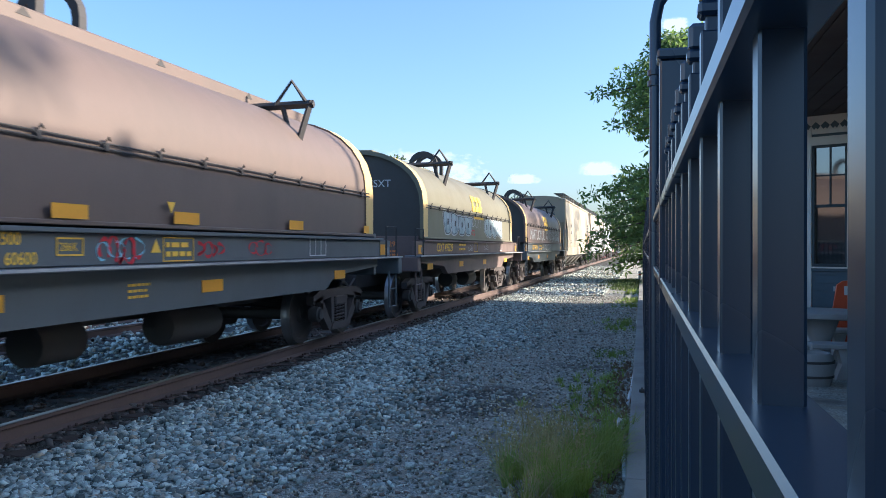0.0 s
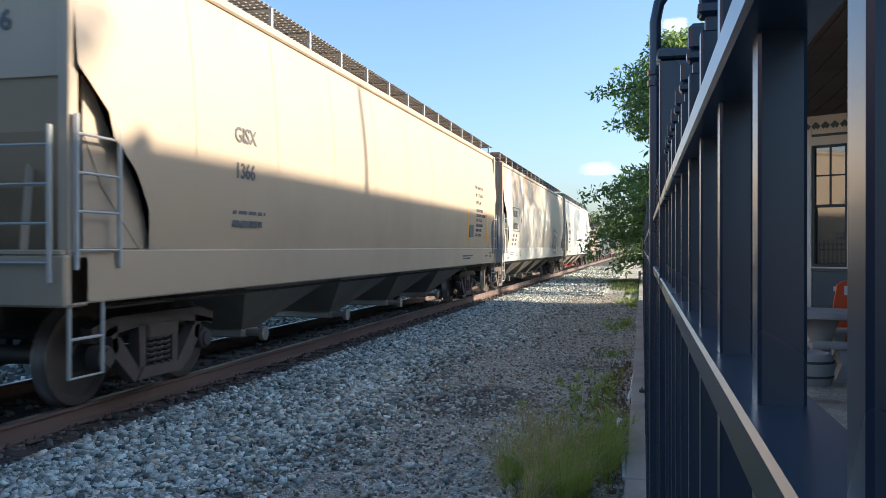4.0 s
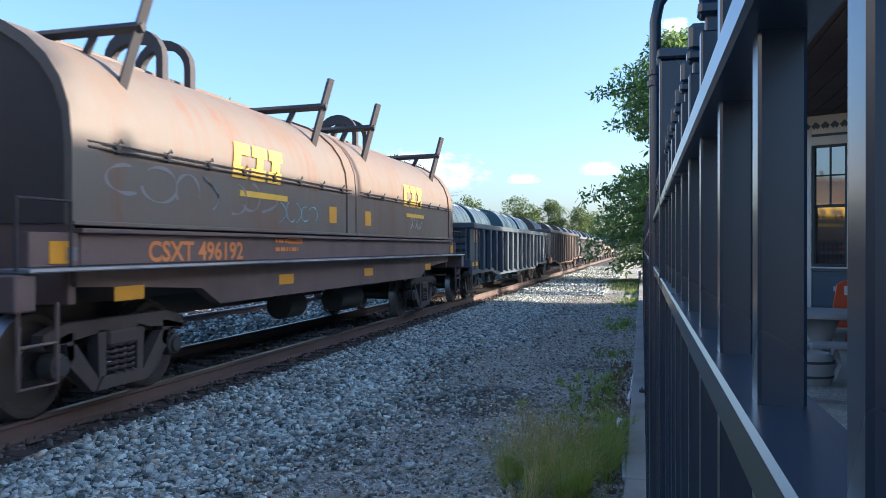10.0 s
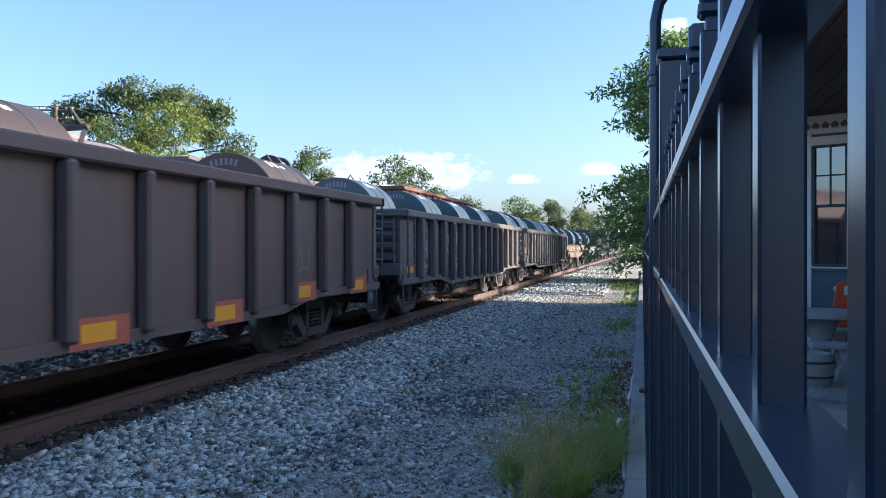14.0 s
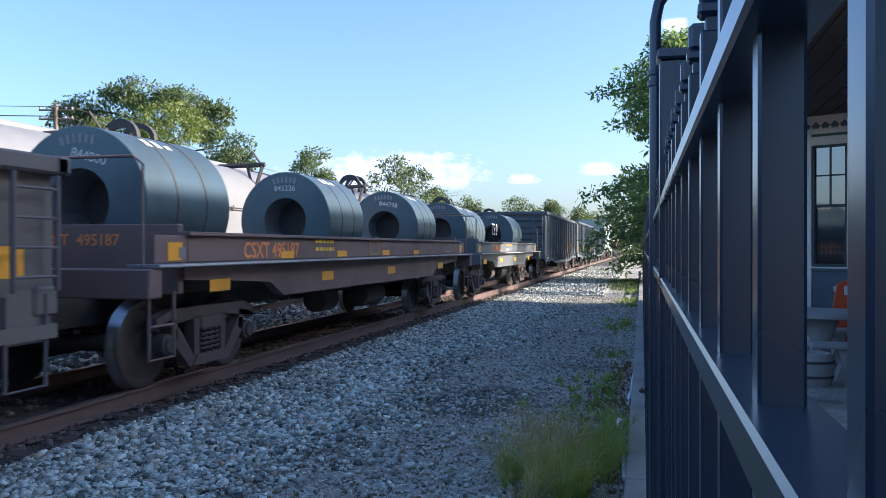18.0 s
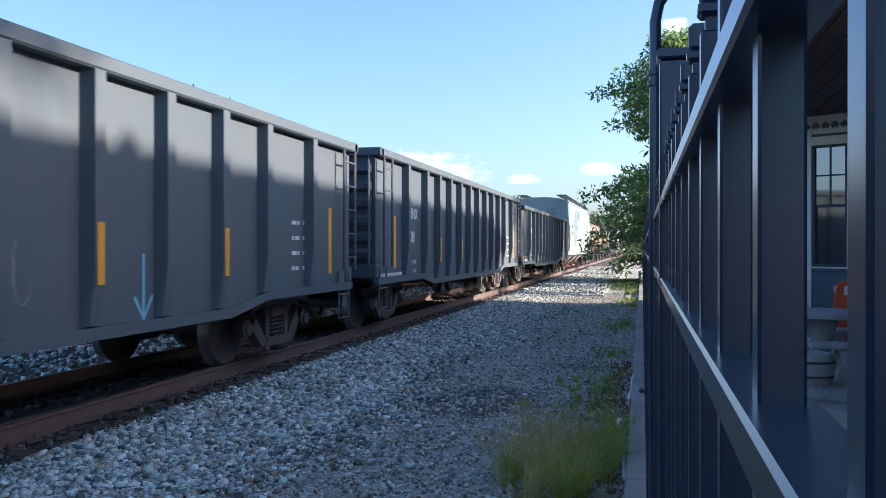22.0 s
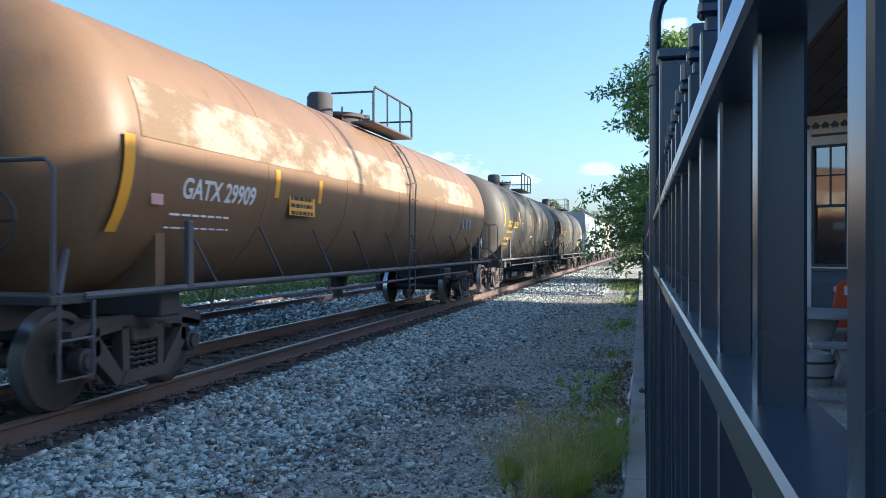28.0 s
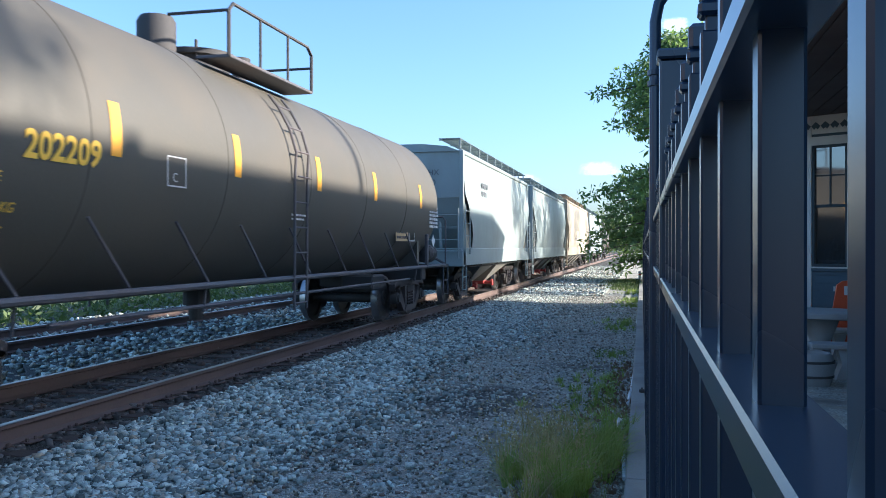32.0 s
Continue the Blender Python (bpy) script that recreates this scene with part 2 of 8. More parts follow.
M["gravel"] = gravel_material("gritty_dirt_path")
xs = [-900, -300, -120, -60, -35, -25, -20, -17, -15, -14, -13.2, -12.6, -12, -11, -10, -9, -8, -7, -6, -5.2, -4.6, -4.2, -3.8, -3.4, -3.0, -2, -1, 0, 2, 6, 15, 40, 120, 400, 900]
ys = [-60, -30, -10, 0, 5, 10, 20, 30, 45, 60, 100, 200, 500, 1200, 2600]
g = Geo()
g.grid(lambda u, v: (xs[round(u * (len(xs) - 1))], ys[round(v * (len(ys) - 1))], ground_z(xs[round(u * (len(xs) - 1))])), len(xs) - 1, len(ys) - 1)
thing("ground", g, M["gravel"], "grey gravel ground with worn bare path", "ground", kind="structure", smooth=True)

# grass beyond the tracks and beside the fence
def grass_material(name, a, b_):
    m, nt, b = shader(name)
    n1, n2 = noise_at(nt, 0.6, 5), noise_at(nt, 30, 3)
    c = mix(nt, ramp(nt, n1.outputs[0], 0.35, 0.65), a, b_)
    c = mix(nt, ramp(nt, n2.outputs[0], 0.5, 0.8), c, tuple(0.5 * v for v in a))
    nt.links.new(c, b.inputs["Base Color"])
    b.inputs["Roughness"].default_value = 0.85
    bp = node(nt, "ShaderNodeBump", Strength=0.8, Distance=0.05)
    nt.links.new(n2.outputs[0], bp.inputs["Height"])
    nt.links.new(bp.outputs[0], b.inputs["Normal"])
    return m


M["grass"] = grass_material("mown_grass", (0.07, 0.10, 0.025), (0.12, 0.14, 0.04))
g = Geo()
g.grid(lambda u, v: (-20 - u * 400, -50 + v * 700, ground_z(-20) + 0.012), 20, 20)
thing("lawn", g, M["grass"], "mown grass field beyond the tracks", "lawn", kind="structure")


def rail_mesh(y0, y1):
    """A flat-bottomed rail along y, its head at z = 0."""
    o = [(-0.075, -0.18), (0.075, -0.18), (0.075, -0.168), (0.014, -0.145), (0.011, -0.05), (0.037, -0.038), (0.037, -0.006), (0.030, 0.0), (-0.030, 0.0), (-0.037, -0.006), (-0.037, -0.038), (-0.011, -0.05), (-0.014, -0.145), (-0.075, -0.168)]
    g = Geo().prism(o, 'y', y0, y1)
    me = g.mesh("rail", M["railside"])
    me.materials.append(M["railtop"])
    for p in me.polygons:
        if p.normal.z > 0.5 and p.center.z > -0.01:
            p.material_index = 1
    return me


def track(x, y0, y1, name, label, ties_to):
    t = root(name, x, 0, RAIL_Z, label, "railway track", kind="structure")
    for sx in (-0.755, 0.755):
        o = part("rail", rail_mesh(y0, y1), None, t, "rusty steel rail with worn shiny head")
        o.location.x = sx
    rnd = random.Random(5)
    shapes = []
    for k in range(4):
        shapes.append(Geo().soft(-1.3, 1.3, -0.115, 0.115, -0.36, -0.185, 0.012 + 0.004 * k).mesh("tie", M["tie"]))
    y = y0 + 0.3
    while y < ties_to:
        o = part("tie", shapes[rnd.randrange(4)], None, t)
        o.location = (rnd.uniform(-0.06, 0.06), y, rnd.uniform(-0.012, 0.004))
        o.rotation_euler = (0, rnd.uniform(-0.004, 0.004), rnd.uniform(-0.02, 0.02))
        y += 0.53
    return t


track_near = track(TRACK_X, -12, 230, "railway_track", "near railway track with rusty rails on dark wooden ties", 75)
track_far = track(TRACK2_X, -12, 230, "railway_track", "second railway track with rusty rails on dark wooden ties", 40)

plate = Geo().soft(-0.09, 0.17, -0.09, 0.09, -0.186, -0.172, 0.004)
plate.lathe([(0.016, 0), (0.016, 0.03), (0.0, 0.034)], (0.115, 0.05, -0.172), 'z', 6)
plate.lathe([(0.016, 0), (0.016, 0.03), (0.0, 0.034)], (0.115, -0.05, -0.172), 'z', 6)
plate = plate.mesh("tie_plate", M["railside"])
y = 2.4
while y < 26:
    o = part("tie_plate", plate, None, track_near)
    o.location = (0.755, y, 0)
    y += 0.53


# ---- ballast ----
def stones(name, n, xr, yr, size, mat, seed, zfn, bias=0.0, tail=0.0):
    """Loose broken stones, joined."""
    rs = np.random.RandomState(seed)
    cube = np.array([(x, y, z) for x in (-1, 1) for y in (-1, 1) for z in (-1, 1)], float) * 0.62
    # crushed stone: a cube with its corners pushed about
    pts, fac = cube, [(0, 1, 3, 2), (4, 6, 7, 5), (0, 4, 5, 1), (2, 3, 7, 6), (0, 2, 6, 4), (1, 5, 7, 3)]
    u = rs.rand(n)
    ypos = yr[0] + (yr[1] - yr[0]) * (u ** (1 + bias))
    xpos = rs.uniform(xr[0], xr[1], n)
    if tail:
        # most lie on the shoulder, some have strayed on to the path
        far = rs.rand(n) < 0.07
        wander = 0.25 * np.sin(ypos * 0.9) + 0.2 * np.sin(ypos * 0.37 + 1.0)
        xpos = np.where(far, np.minimum(xr[1] + wander + rs.exponential(tail, n), -0.7), xr[0] + (xr[1] + wander - xr[0]) * rs.rand(n))
    s = size * rs.uniform(0.55, 1.25, n)
    zpos = np.array([zfn(x) for x in xpos]) + s * rs.uniform(-0.25, 0.55, n)
    P = pts[None] * (1 + rs.uniform(-0.42, 0.42, (n, 8, 3)))
    P = P * (s[:, None] * 0.5)[:, :, None] * rs.uniform(0.6, 1.4, (n, 1, 3)) * np.array([1.25, 1.0, 0.7])
    ang = np.stack([rs.uniform(0, 6.28, n), rs.normal(0, 0.45, n), rs.uniform(0, 6.28, n)], 1)
    ca, sa = np.cos(ang), np.sin(ang)
    x, y_, z = P[..., 0].copy(), P[..., 1].copy(), P[..., 2].copy()
    x, y_ = x * ca[:, 0:1] - y_ * sa[:, 0:1], x * sa[:, 0:1] + y_ * ca[:, 0:1]
    y_, z = y_ * ca[:, 1:2] - z * sa[:, 1:2], y_ * sa[:, 1:2] + z * ca[:, 1:2]
    x, y_ = x * ca[:, 2:3] - y_ * sa[:, 2:3], x * sa[:, 2:3] + y_ * ca[:, 2:3]
    V = np.stack([x + xpos[:, None], y_ + ypos[:, None], z + zpos[:, None]], -1).reshape(-1, 3)
    loops = np.array([i for f in fac for i in f])
    tot = np.array([len(f) for f in fac])
    L = (loops[None] + 8 * np.arange(n)[:, None]).ravel()
    T = np.tile(tot, n)
    me = bpy.data.meshes.new(name)
    me.vertices.add(len(V))
    me.vertices.foreach_set("co", V.ravel())
    me.loops.add(len(L))
    me.loops.foreach_set("vertex_index", L.astype(np.int32))
    me.polygons.add(len(T))
    me.polygons.foreach_set("loop_start", (np.cumsum(T) - T).astype(np.int32))
    me.polygons.foreach_set("loop_total", T.astype(np.int32))
    me.update(calc_edges=True)
    me.validate()
    me.materials.append(mat)
    return me


def stone_material(name, dark, light, warm):
    m, nt, b = shader(name)
    geo = nt.nodes.new("ShaderNodeNewGeometry")
    n1 = noise_at(nt, 40, 4)
    c = mix(nt, ramp(nt, geo.outputs["Random Per Island"], 0.0, 1.0), dark, light)
    wn_ = nt.nodes.new("ShaderNodeTexWhiteNoise")
    wn_.noise_dimensions = '1D'
    nt.links.new(geo.outputs["Random Per Island"], wn_.inputs["W"])
    c = mix(nt, ramp(nt, wn_.outputs[0], 0.8, 0.95), c, warm)
    c = mix(nt, ramp(nt, n1.outputs[0], 0.5, 0.8), c, tuple(0.6 * v for v in dark))
    nt.links.new(c, b.inputs["Base Color"])
    b.inputs["Roughness"].default_value = 0.85
    bp = node(nt, "ShaderNodeBump", Strength=0.3, Distance=0.005)
    nt.links.new(n1.outputs[0], bp.inputs["Height"])
    nt.links.new(bp.outputs[0], b.inputs["Normal"])
    return m


M["stone"] = stone_material("ballast_stone", (0.085, 0.10, 0.088), (0.84, 0.90, 0.80), (0.50, 0.43, 0.31))
M["path_stone"] = stone_material("path_stone", (0.13, 0.125, 0.10), (0.82, 0.80, 0.68), (0.26, 0.19, 0.14))
M["track_stone"] = stone_material("oily_track_stone", (0.055, 0.05, 0.044), (0.21, 0.19, 0.17), (0.13, 0.085, 0.06))
tagged(new("ballast_stones", stones("ballast_stones", 56000, (-4.74, -2.95), (2.6, 32), 0.062, M["stone"], 1, ground_z, 0.45, 0.35)), "loose grey and bluish crushed stone beside the near rail", "ballast", kind="stuff")
tagged(new("ballast_chips", stones("ballast_chips", 26000, (-4.74, -2.75), (2.6, 32), 0.045, M["stone"], 9, ground_z, 0.45, 0.5)), "smaller chips of crushed stone among the ballast", "ballast", kind="stuff")
tagged(new("path_stones", stones("path_stones", 30000, (-3.2, -0.15), (2.6, 30), 0.032, M["path_stone"], 2, ground_z, 0.5)), "small loose stones on the gravel path", "gravel", kind="stuff")
tagged(new("track_stones", stones("track_stones", 11000, (-7.4, -4.66), (3, 30), 0.08, M["track_stone"], 3, lambda x: 0.022, 0.4)), "dark oily crushed stone between the rails", "ballast", kind="stuff")
tagged(new("far_ballast_stones", stones("far_ballast_stones", 12000, (-13.2, -7.2), (4, 36), 0.09, M["stone"], 4, ground_z, 0.3)), "crushed stone round the second track", "ballast", kind="stuff")
tagged(new("shoulder_stones", stones("shoulder_stones", 10000, (-4.74, -2.95), (-10, 2.65), 0.09, M["stone"], 6, ground_z, 0.0, 0.35)), "loose crushed stone on the shoulder of the track", "ballast", kind="stuff")
tagged(new("walkway_stones", stones("walkway_stones", 9000, (-2.9, -0.1), (-10, 2.65), 0.036, M["path_stone"], 7, ground_z)), "small loose stones on the gravel path", "gravel", kind="stuff")
tagged(new("distant_stones", stones("distant_stones", 14000, (-4.74, -1.6), (30, 75), 0.10, M["stone"], 8, ground_z, 0.6)), "crushed stone beside the track farther off", "ballast", kind="stuff")


# ---- railway cars ----
# A car's own space: x towards the fence, y back from its leading end, z up from the rail head.
SPEED, SPEED2 = 10.23, 8.4
WHEEL_R = 0.457
cars, wheelsets = [], []


def wheel_set_mesh():
    prof = [(0.0, -0.87), (0.075, -0.87), (0.075, -0.84)]
    for s in (-1, 1):
        ring = [(0.09, 0.84), (0.13, 0.84), (0.15, 0.80), (0.36, 0.79), (0.385, 0.825), (0.445, 0.825), (0.452, 0.82), (0.457, 0.75), (0.482, 0.715), (0.482, 0.69), (0.39, 0.69), (0.37, 0.73), (0.16, 0.74), (0.13, 0.68), (0.09, 0.68)]
        prof += [(r, s * a) for r, a in (ring[::-1] if s < 0 else ring[::-1])][::(1 if s > 0 else -1)]
    prof += [(0.075, 0.84), (0.075, 0.87), (0.0, 0.87)]
    me = Geo().lathe(prof, (0, 0, 0), 'x', 36).mesh("wheelset", M["wheel"], True)
    me.materials.append(M["tread"])
    for p in me.polygons:
        c = p.center
        r = math.hypot(c.y, c.z)
        if r > 0.449 and 0.70 < abs(c.x) < 0.822:
            p.material_index = 1
    return me


def helix(g, x, y, z0, z1, r, turns, wire):
    n = turns * 8
    g.tube([(x + r * math.cos(k * math.pi / 4), y + r * math.sin(k * math.pi / 4), z0 + (z1 - z0) * k / n) for k in range(n + 1)], wire, 5)


TRUCK = {}
TRUCK["wheelset"] = wheel_set_mesh()
for s in (-1, 1):
    g = Geo()
    a, b = (0.98, 1.10) if s > 0 else (-1.10, -0.98)
    g.prism([(-1.08, 0.62), (-1.08, 0.74), (-0.8, 0.82), (0.8, 0.82), (1.08, 0.74), (1.08, 0.62), (0.72, 0.66), (0.3, 0.70), (-0.3, 0.70), (-0.72, 0.66)], 'x', a, b)
    for e in (-1, 1):
        g.prism([(e * 0.66, 0.62), (e * 0.80, 0.62), (e * 0.77, 0.46), (e * 0.44, 0.17), (e * 0.30, 0.17), (e * 0.36, 0.29)], 'x', a, b)
        g.prism([(e * 0.24, 0.25), (e * 0.34, 0.25), (e * 0.36, 0.72), (e * 0.24, 0.72)], 'x', a, b)
        g.prism([(e * 0.76, 0.46), (e * 0.80, 0.64), (e * 0.98, 0.64), (e * 1.05, 0.60), (e * 1.08, 0.66), (e * 0.7, 0.74), (e * 0.68, 0.5)], 'x', a, b)
    g.prism([(-0.40, 0.17), (0.40, 0.17), (0.30, 0.29), (-0.30, 0.29)], 'x', a - 0.02, b + 0.02)
    TRUCK["side", s] = g.mesh("sideframe", M["gear"])
    g = Geo()
    xm = 0.5 * (a + b)
    helix(g, xm + 0.02 * s, 0.0, 0.29, 0.56, 0.06, 5, 0.016)
    TRUCK["spring", s] = g.mesh("spring", M["gear"])
    g = Geo().soft(min(xm - 0.3 * s, xm + 0.09 * s), max(xm - 0.3 * s, xm + 0.09 * s), -0.23, 0.23, 0.555, 0.70, 0.02)
    TRUCK["bolster", s] = g.mesh("bolster_end", M["gear"])
    g = Geo().lathe([(0.0, 0.0), (0.115, 0.0), (0.12, 0.05 * s), (0.115, 0.14 * s), (0.085, 0.15 * s), (0.08, 0.18 * s), (0.0, 0.185 * s)], (0.97 * s, 0, 0), 'x', 16)
    TRUCK["cap", s] = g.mesh("bearing_cap", M["blk"], True)
g = Geo().soft(-0.95, 0.95, -0.17, 0.17, 0.50, 0.68, 0.03)
g.box(-0.7, 0.7, -0.36, -0.28, 0.33, 0.43).box(-0.7, 0.7, 0.28, 0.36, 0.33, 0.43)
TRUCK["beam"] = g.mesh("bolster", M["blk"])


def truck(car, y, r=WHEEL_R, wb=0.89):
    sc = r / WHEEL_R
    part("bolster", TRUCK["beam"], None, car).location = (0, y, 0)
    for e in (-1, 1):
        w = part("wheelset", TRUCK["wheelset"], None, car, "steel wheels with polished treads on one axle")
        w.scale = (1, sc, sc)
        w.location = (0, y + e * wb, r)
        wheelsets.append((w, car, y + e * wb, r))
    for s in (-1, 1):
        f = part("sideframe", TRUCK["side", s], None, car, "rusty cast steel truck sideframe")
        f.location = (0, y, 0)
        for d in (-0.13, 0.0, 0.13):
            part("spring", TRUCK["spring", s], None, f).location = (0, d, 0)
        part("bolster_end", TRUCK["bolster", s], None, f)
        for e in (-1, 1):
            part("bearing_cap", TRUCK["cap", s], None, f).location = (0, e * wb, r)


g = Geo().soft(-0.06, 0.06, -0.62, 0.0, 0.78, 0.93, 0.02)
g.prism([(-0.12, -0.60), (0.14, -0.60), (0.16, -0.74), (0.05, -0.86), (-0.02, -0.78), (-0.12, -0.80)], 'z', 0.70, 1.00)
COUPLER = g.mesh("coupler", M["gear"])
g = Geo().tube([(0.25, 0, 0.85), (0.27, -0.25, 0.75), (0.22, -0.45, 0.55), (0.12, -0.6, 0.62), (0.06, -0.68, 0.72)], 0.022, 8)
HOSE = g.mesh("brake_hose", M["blk"], True)


def couplers(car, length):
    for e, y in ((0, 0.0), (180, length)):
        for nm, me in (("coupler", COUPLER), ("brake_hose", HOSE)):
            o = part(nm, me, None, car)
            o.location = (0, y, 0)
            o.rotation_euler = (0, 0, radians(e))


def car_root(name, u, label, group="cars of the near train", second=False, length=0.0):
    c = root(name, TRACK2_X if second else TRACK_X, u, RAIL_Z, label, "freight car", group)
    cars.append((c, u, second))
    return c


def ladder(car, x0, y0, x1, y1, z0, z1, n, mat, r=0.014, name="ladder", side=0.022):
    """Two stiles and their rungs."""
    o = part(name, Geo().tube([(x0, y0, z0), (x0, y0, z1)], side, 6), mat, car)
    part("stile", Geo().tube([(x1, y1, z0), (x1, y1, z1)], side, 6), mat, o)
    for k in range(n):
        z = z0 + (z1 - z0) * (k + 0.5) / n
        part("rung", Geo().tube([(x0, y0, z), (x1, y1, z)], r, 6), mat, o)
    return o


def stirrup(car, x, y, z1, mat, w=0.42, z0=0.42):
    part("step", Geo().tube([(x, y, z1), (x, y, z0), (x, y + w, z0), (x, y + w, z1)], 0.018, 6).tube([(x, y, (z0 + z1) / 2), (x, y + w, (z0 + z1) / 2)], 0.014, 6), mat, car)


def patch(car, x, y, z, w, h, mat, name="reflector", label="yellow reflective strip"):
    return part(name, Geo().box(x, x + 0.004, y, y + w, z, z + h), mat, car, label)


def hand_wheel(car, x, y, z, mat):
    pts = [(x + 0.27 * math.cos(a * math.pi / 9), y, z + 0.27 * math.sin(a * math.pi / 9)) for a in range(19)]
    g = Geo().tube(pts, 0.016, 6, False)
    for k in range(5):
        a = k * 2 * math.pi / 5
        g.tube([(x, y, z), (x + 0.27 * math.cos(a), y, z + 0.27 * math.sin(a))], 0.012, 5)
    part("hand_brake_wheel", g, mat, car)


def scrawl(car, x, y, z, w, h, mat, seed, strokes=9, wide=0.045, name="graffiti", label="sprayed graffiti strokes", fill=None, bulge=None):
    """Sprayed strokes with no readable words: flat ribbons on the near side."""
    rnd = random.Random(seed)
    for k in range(strokes):
        g = Geo()
        cx = y + w * (k + 0.5) / strokes + rnd.uniform(-0.02, 0.02) * w
        rw, rh = w / strokes * rnd.uniform(0.45, 0.75), h * rnd.uniform(0.3, 0.5)
        cz = z + h * 0.5 + rnd.uniform(-0.1, 0.1) * h
        a0, da = rnd.uniform(0, 6.28), rnd.choice((-1, 1)) * rnd.uniform(3.0, 6.0)
        f2 = rnd.choice((1, 1, 2))
        n = 18
        pts = []
        for i in range(n + 1):
            a = a0 + da * i / n
            pts.append(Vector((0, cx + rw * math.cos(a * f2) * (1 if f2 == 1 else 0.7), cz + rh * math.sin(a))))
        lay = x + 0.003 + 0.0012 * (k % 5)
        vs = []
        for i, p in enumerate(pts):
            d = (pts[min(n, i + 1)] - pts[max(0, i - 1)]).normalized()
            nrm = Vector((0, -d.z, d.y)) * wide * (0.6 + 0.4 * math.sin(i * 0.9 + k))
            for q in (p + nrm, p - nrm):
                vs.append((lay + (bulge(q.z) if bulge else 0), q.y, q.z))
        g.add(vs, [(2 * i, 2 * i + 1, 2 * i + 3, 2 * i + 2) for i in range(n)])
        part(name, g, mat, car, label)


def bars(car, x, y, z, lines, mat, h=0.05, gap=0.045, bulge=None, seed=1, name="small_print"):
    """Writing too small to read: rows of short bars."""
    rnd = random.Random(seed)
    g = Geo()
    for k, w in enumerate(lines):
        zz, yy = z - k * (h + gap), y
        while yy < y + w:
            d = rnd.uniform(0.5, 1.6) * h * 2
            dx = bulge(zz) if bulge else 0
            g.box(x + dx, x + dx + 0.003, yy, min(yy + d, y + w), zz, zz + h)
            yy += d + h * 0.6
    o = part(name, g, mat, car, "rows of small stencilled print")
    o["kind"] = "stuff"
    return o


def framed(car, x, y, z, w, h, mat, t=0.025, dx=0.0, name="stencil_frame"):
    x += dx
    g = Geo().box(x, x + 0.003, y, y + w, z, z + t).box(x, x + 0.003, y, y + w, z + h - t, z + h).box(x, x + 0.003, y, y + t, z + t, z + h - t).box(x, x + 0.003, y + w - t, y + w, z + t, z + h - t)
    return part(name, g, mat, car)


def coil(c, y, r, w, zb, mat=None, label="dark blue-grey wound steel coil with chalk marks"):
    """A wound steel coil on its side, its axis along the track."""
    h = 0.38
    g = Geo().lathe([(h, 0), (h, 0), (r - 0.01, 0), (r, 0.01), (r, w - 0.01), (r - 0.01, w), (h, w)], (0, y, zb + r), 'y', 48)
    g.f = [f for f in g.f if len(f) < 40]
    o = part("steel_coil", g, mat or M["coil"], c, label, smooth=True)
    g = Geo().lathe([(h - 0.002, 0.01), (h - 0.002, w - 0.01)], (0, y, zb + r), 'y', 24)
    g.f = [f for f in g.f if len(f) == 4]
    part("bore", g, M["steel"], o)
    for k in (0.33, 0.68):
        part("strap", Geo().lathe([(r + 0.001, w * k), (r + 0.005, w * k), (r + 0.005, w * k + 0.03), (r + 0.001, w * k + 0.03)], (0, y, zb + r), 'y', 48), M["blk"], o)
    g = Geo()
    rnd = random.Random(int(y * 100) + int(w * 1000))
    for k in range(6):
        a, q = 0.5 * math.pi + 0.30 - 0.11 * k, r * 0.84
        g.box(-0.022, 0.022, y - 0.004, y - 0.001, -0.05, 0.05, Matrix.Translation((q * math.cos(a), 0, zb + r + q * math.sin(a))) @ Matrix.Rotation(-(a - math.pi / 2), 4, 'Y'))
    part("chalk_number", g, M["faint"], o, "row of pale chalk marks")["kind"] = "stuff"
    g = Geo()
    for k in range(5):
        a, d = 0.95 + 0.09 * (k // 3), 0.3 * w + 0.2 * (k % 3)
        g.box(-0.04, 0.04, -0.05, 0.05, 0.0, 0.003, Matrix.Translation(((r + 0.004) * math.cos(a), y + d, zb + r + (r + 0.004) * math.sin(a))) @ Matrix.Rotation(math.pi / 2 - a, 4, 'Y'))
    part("chalk_mark", g, M["white"], o)["kind"] = "stuff"


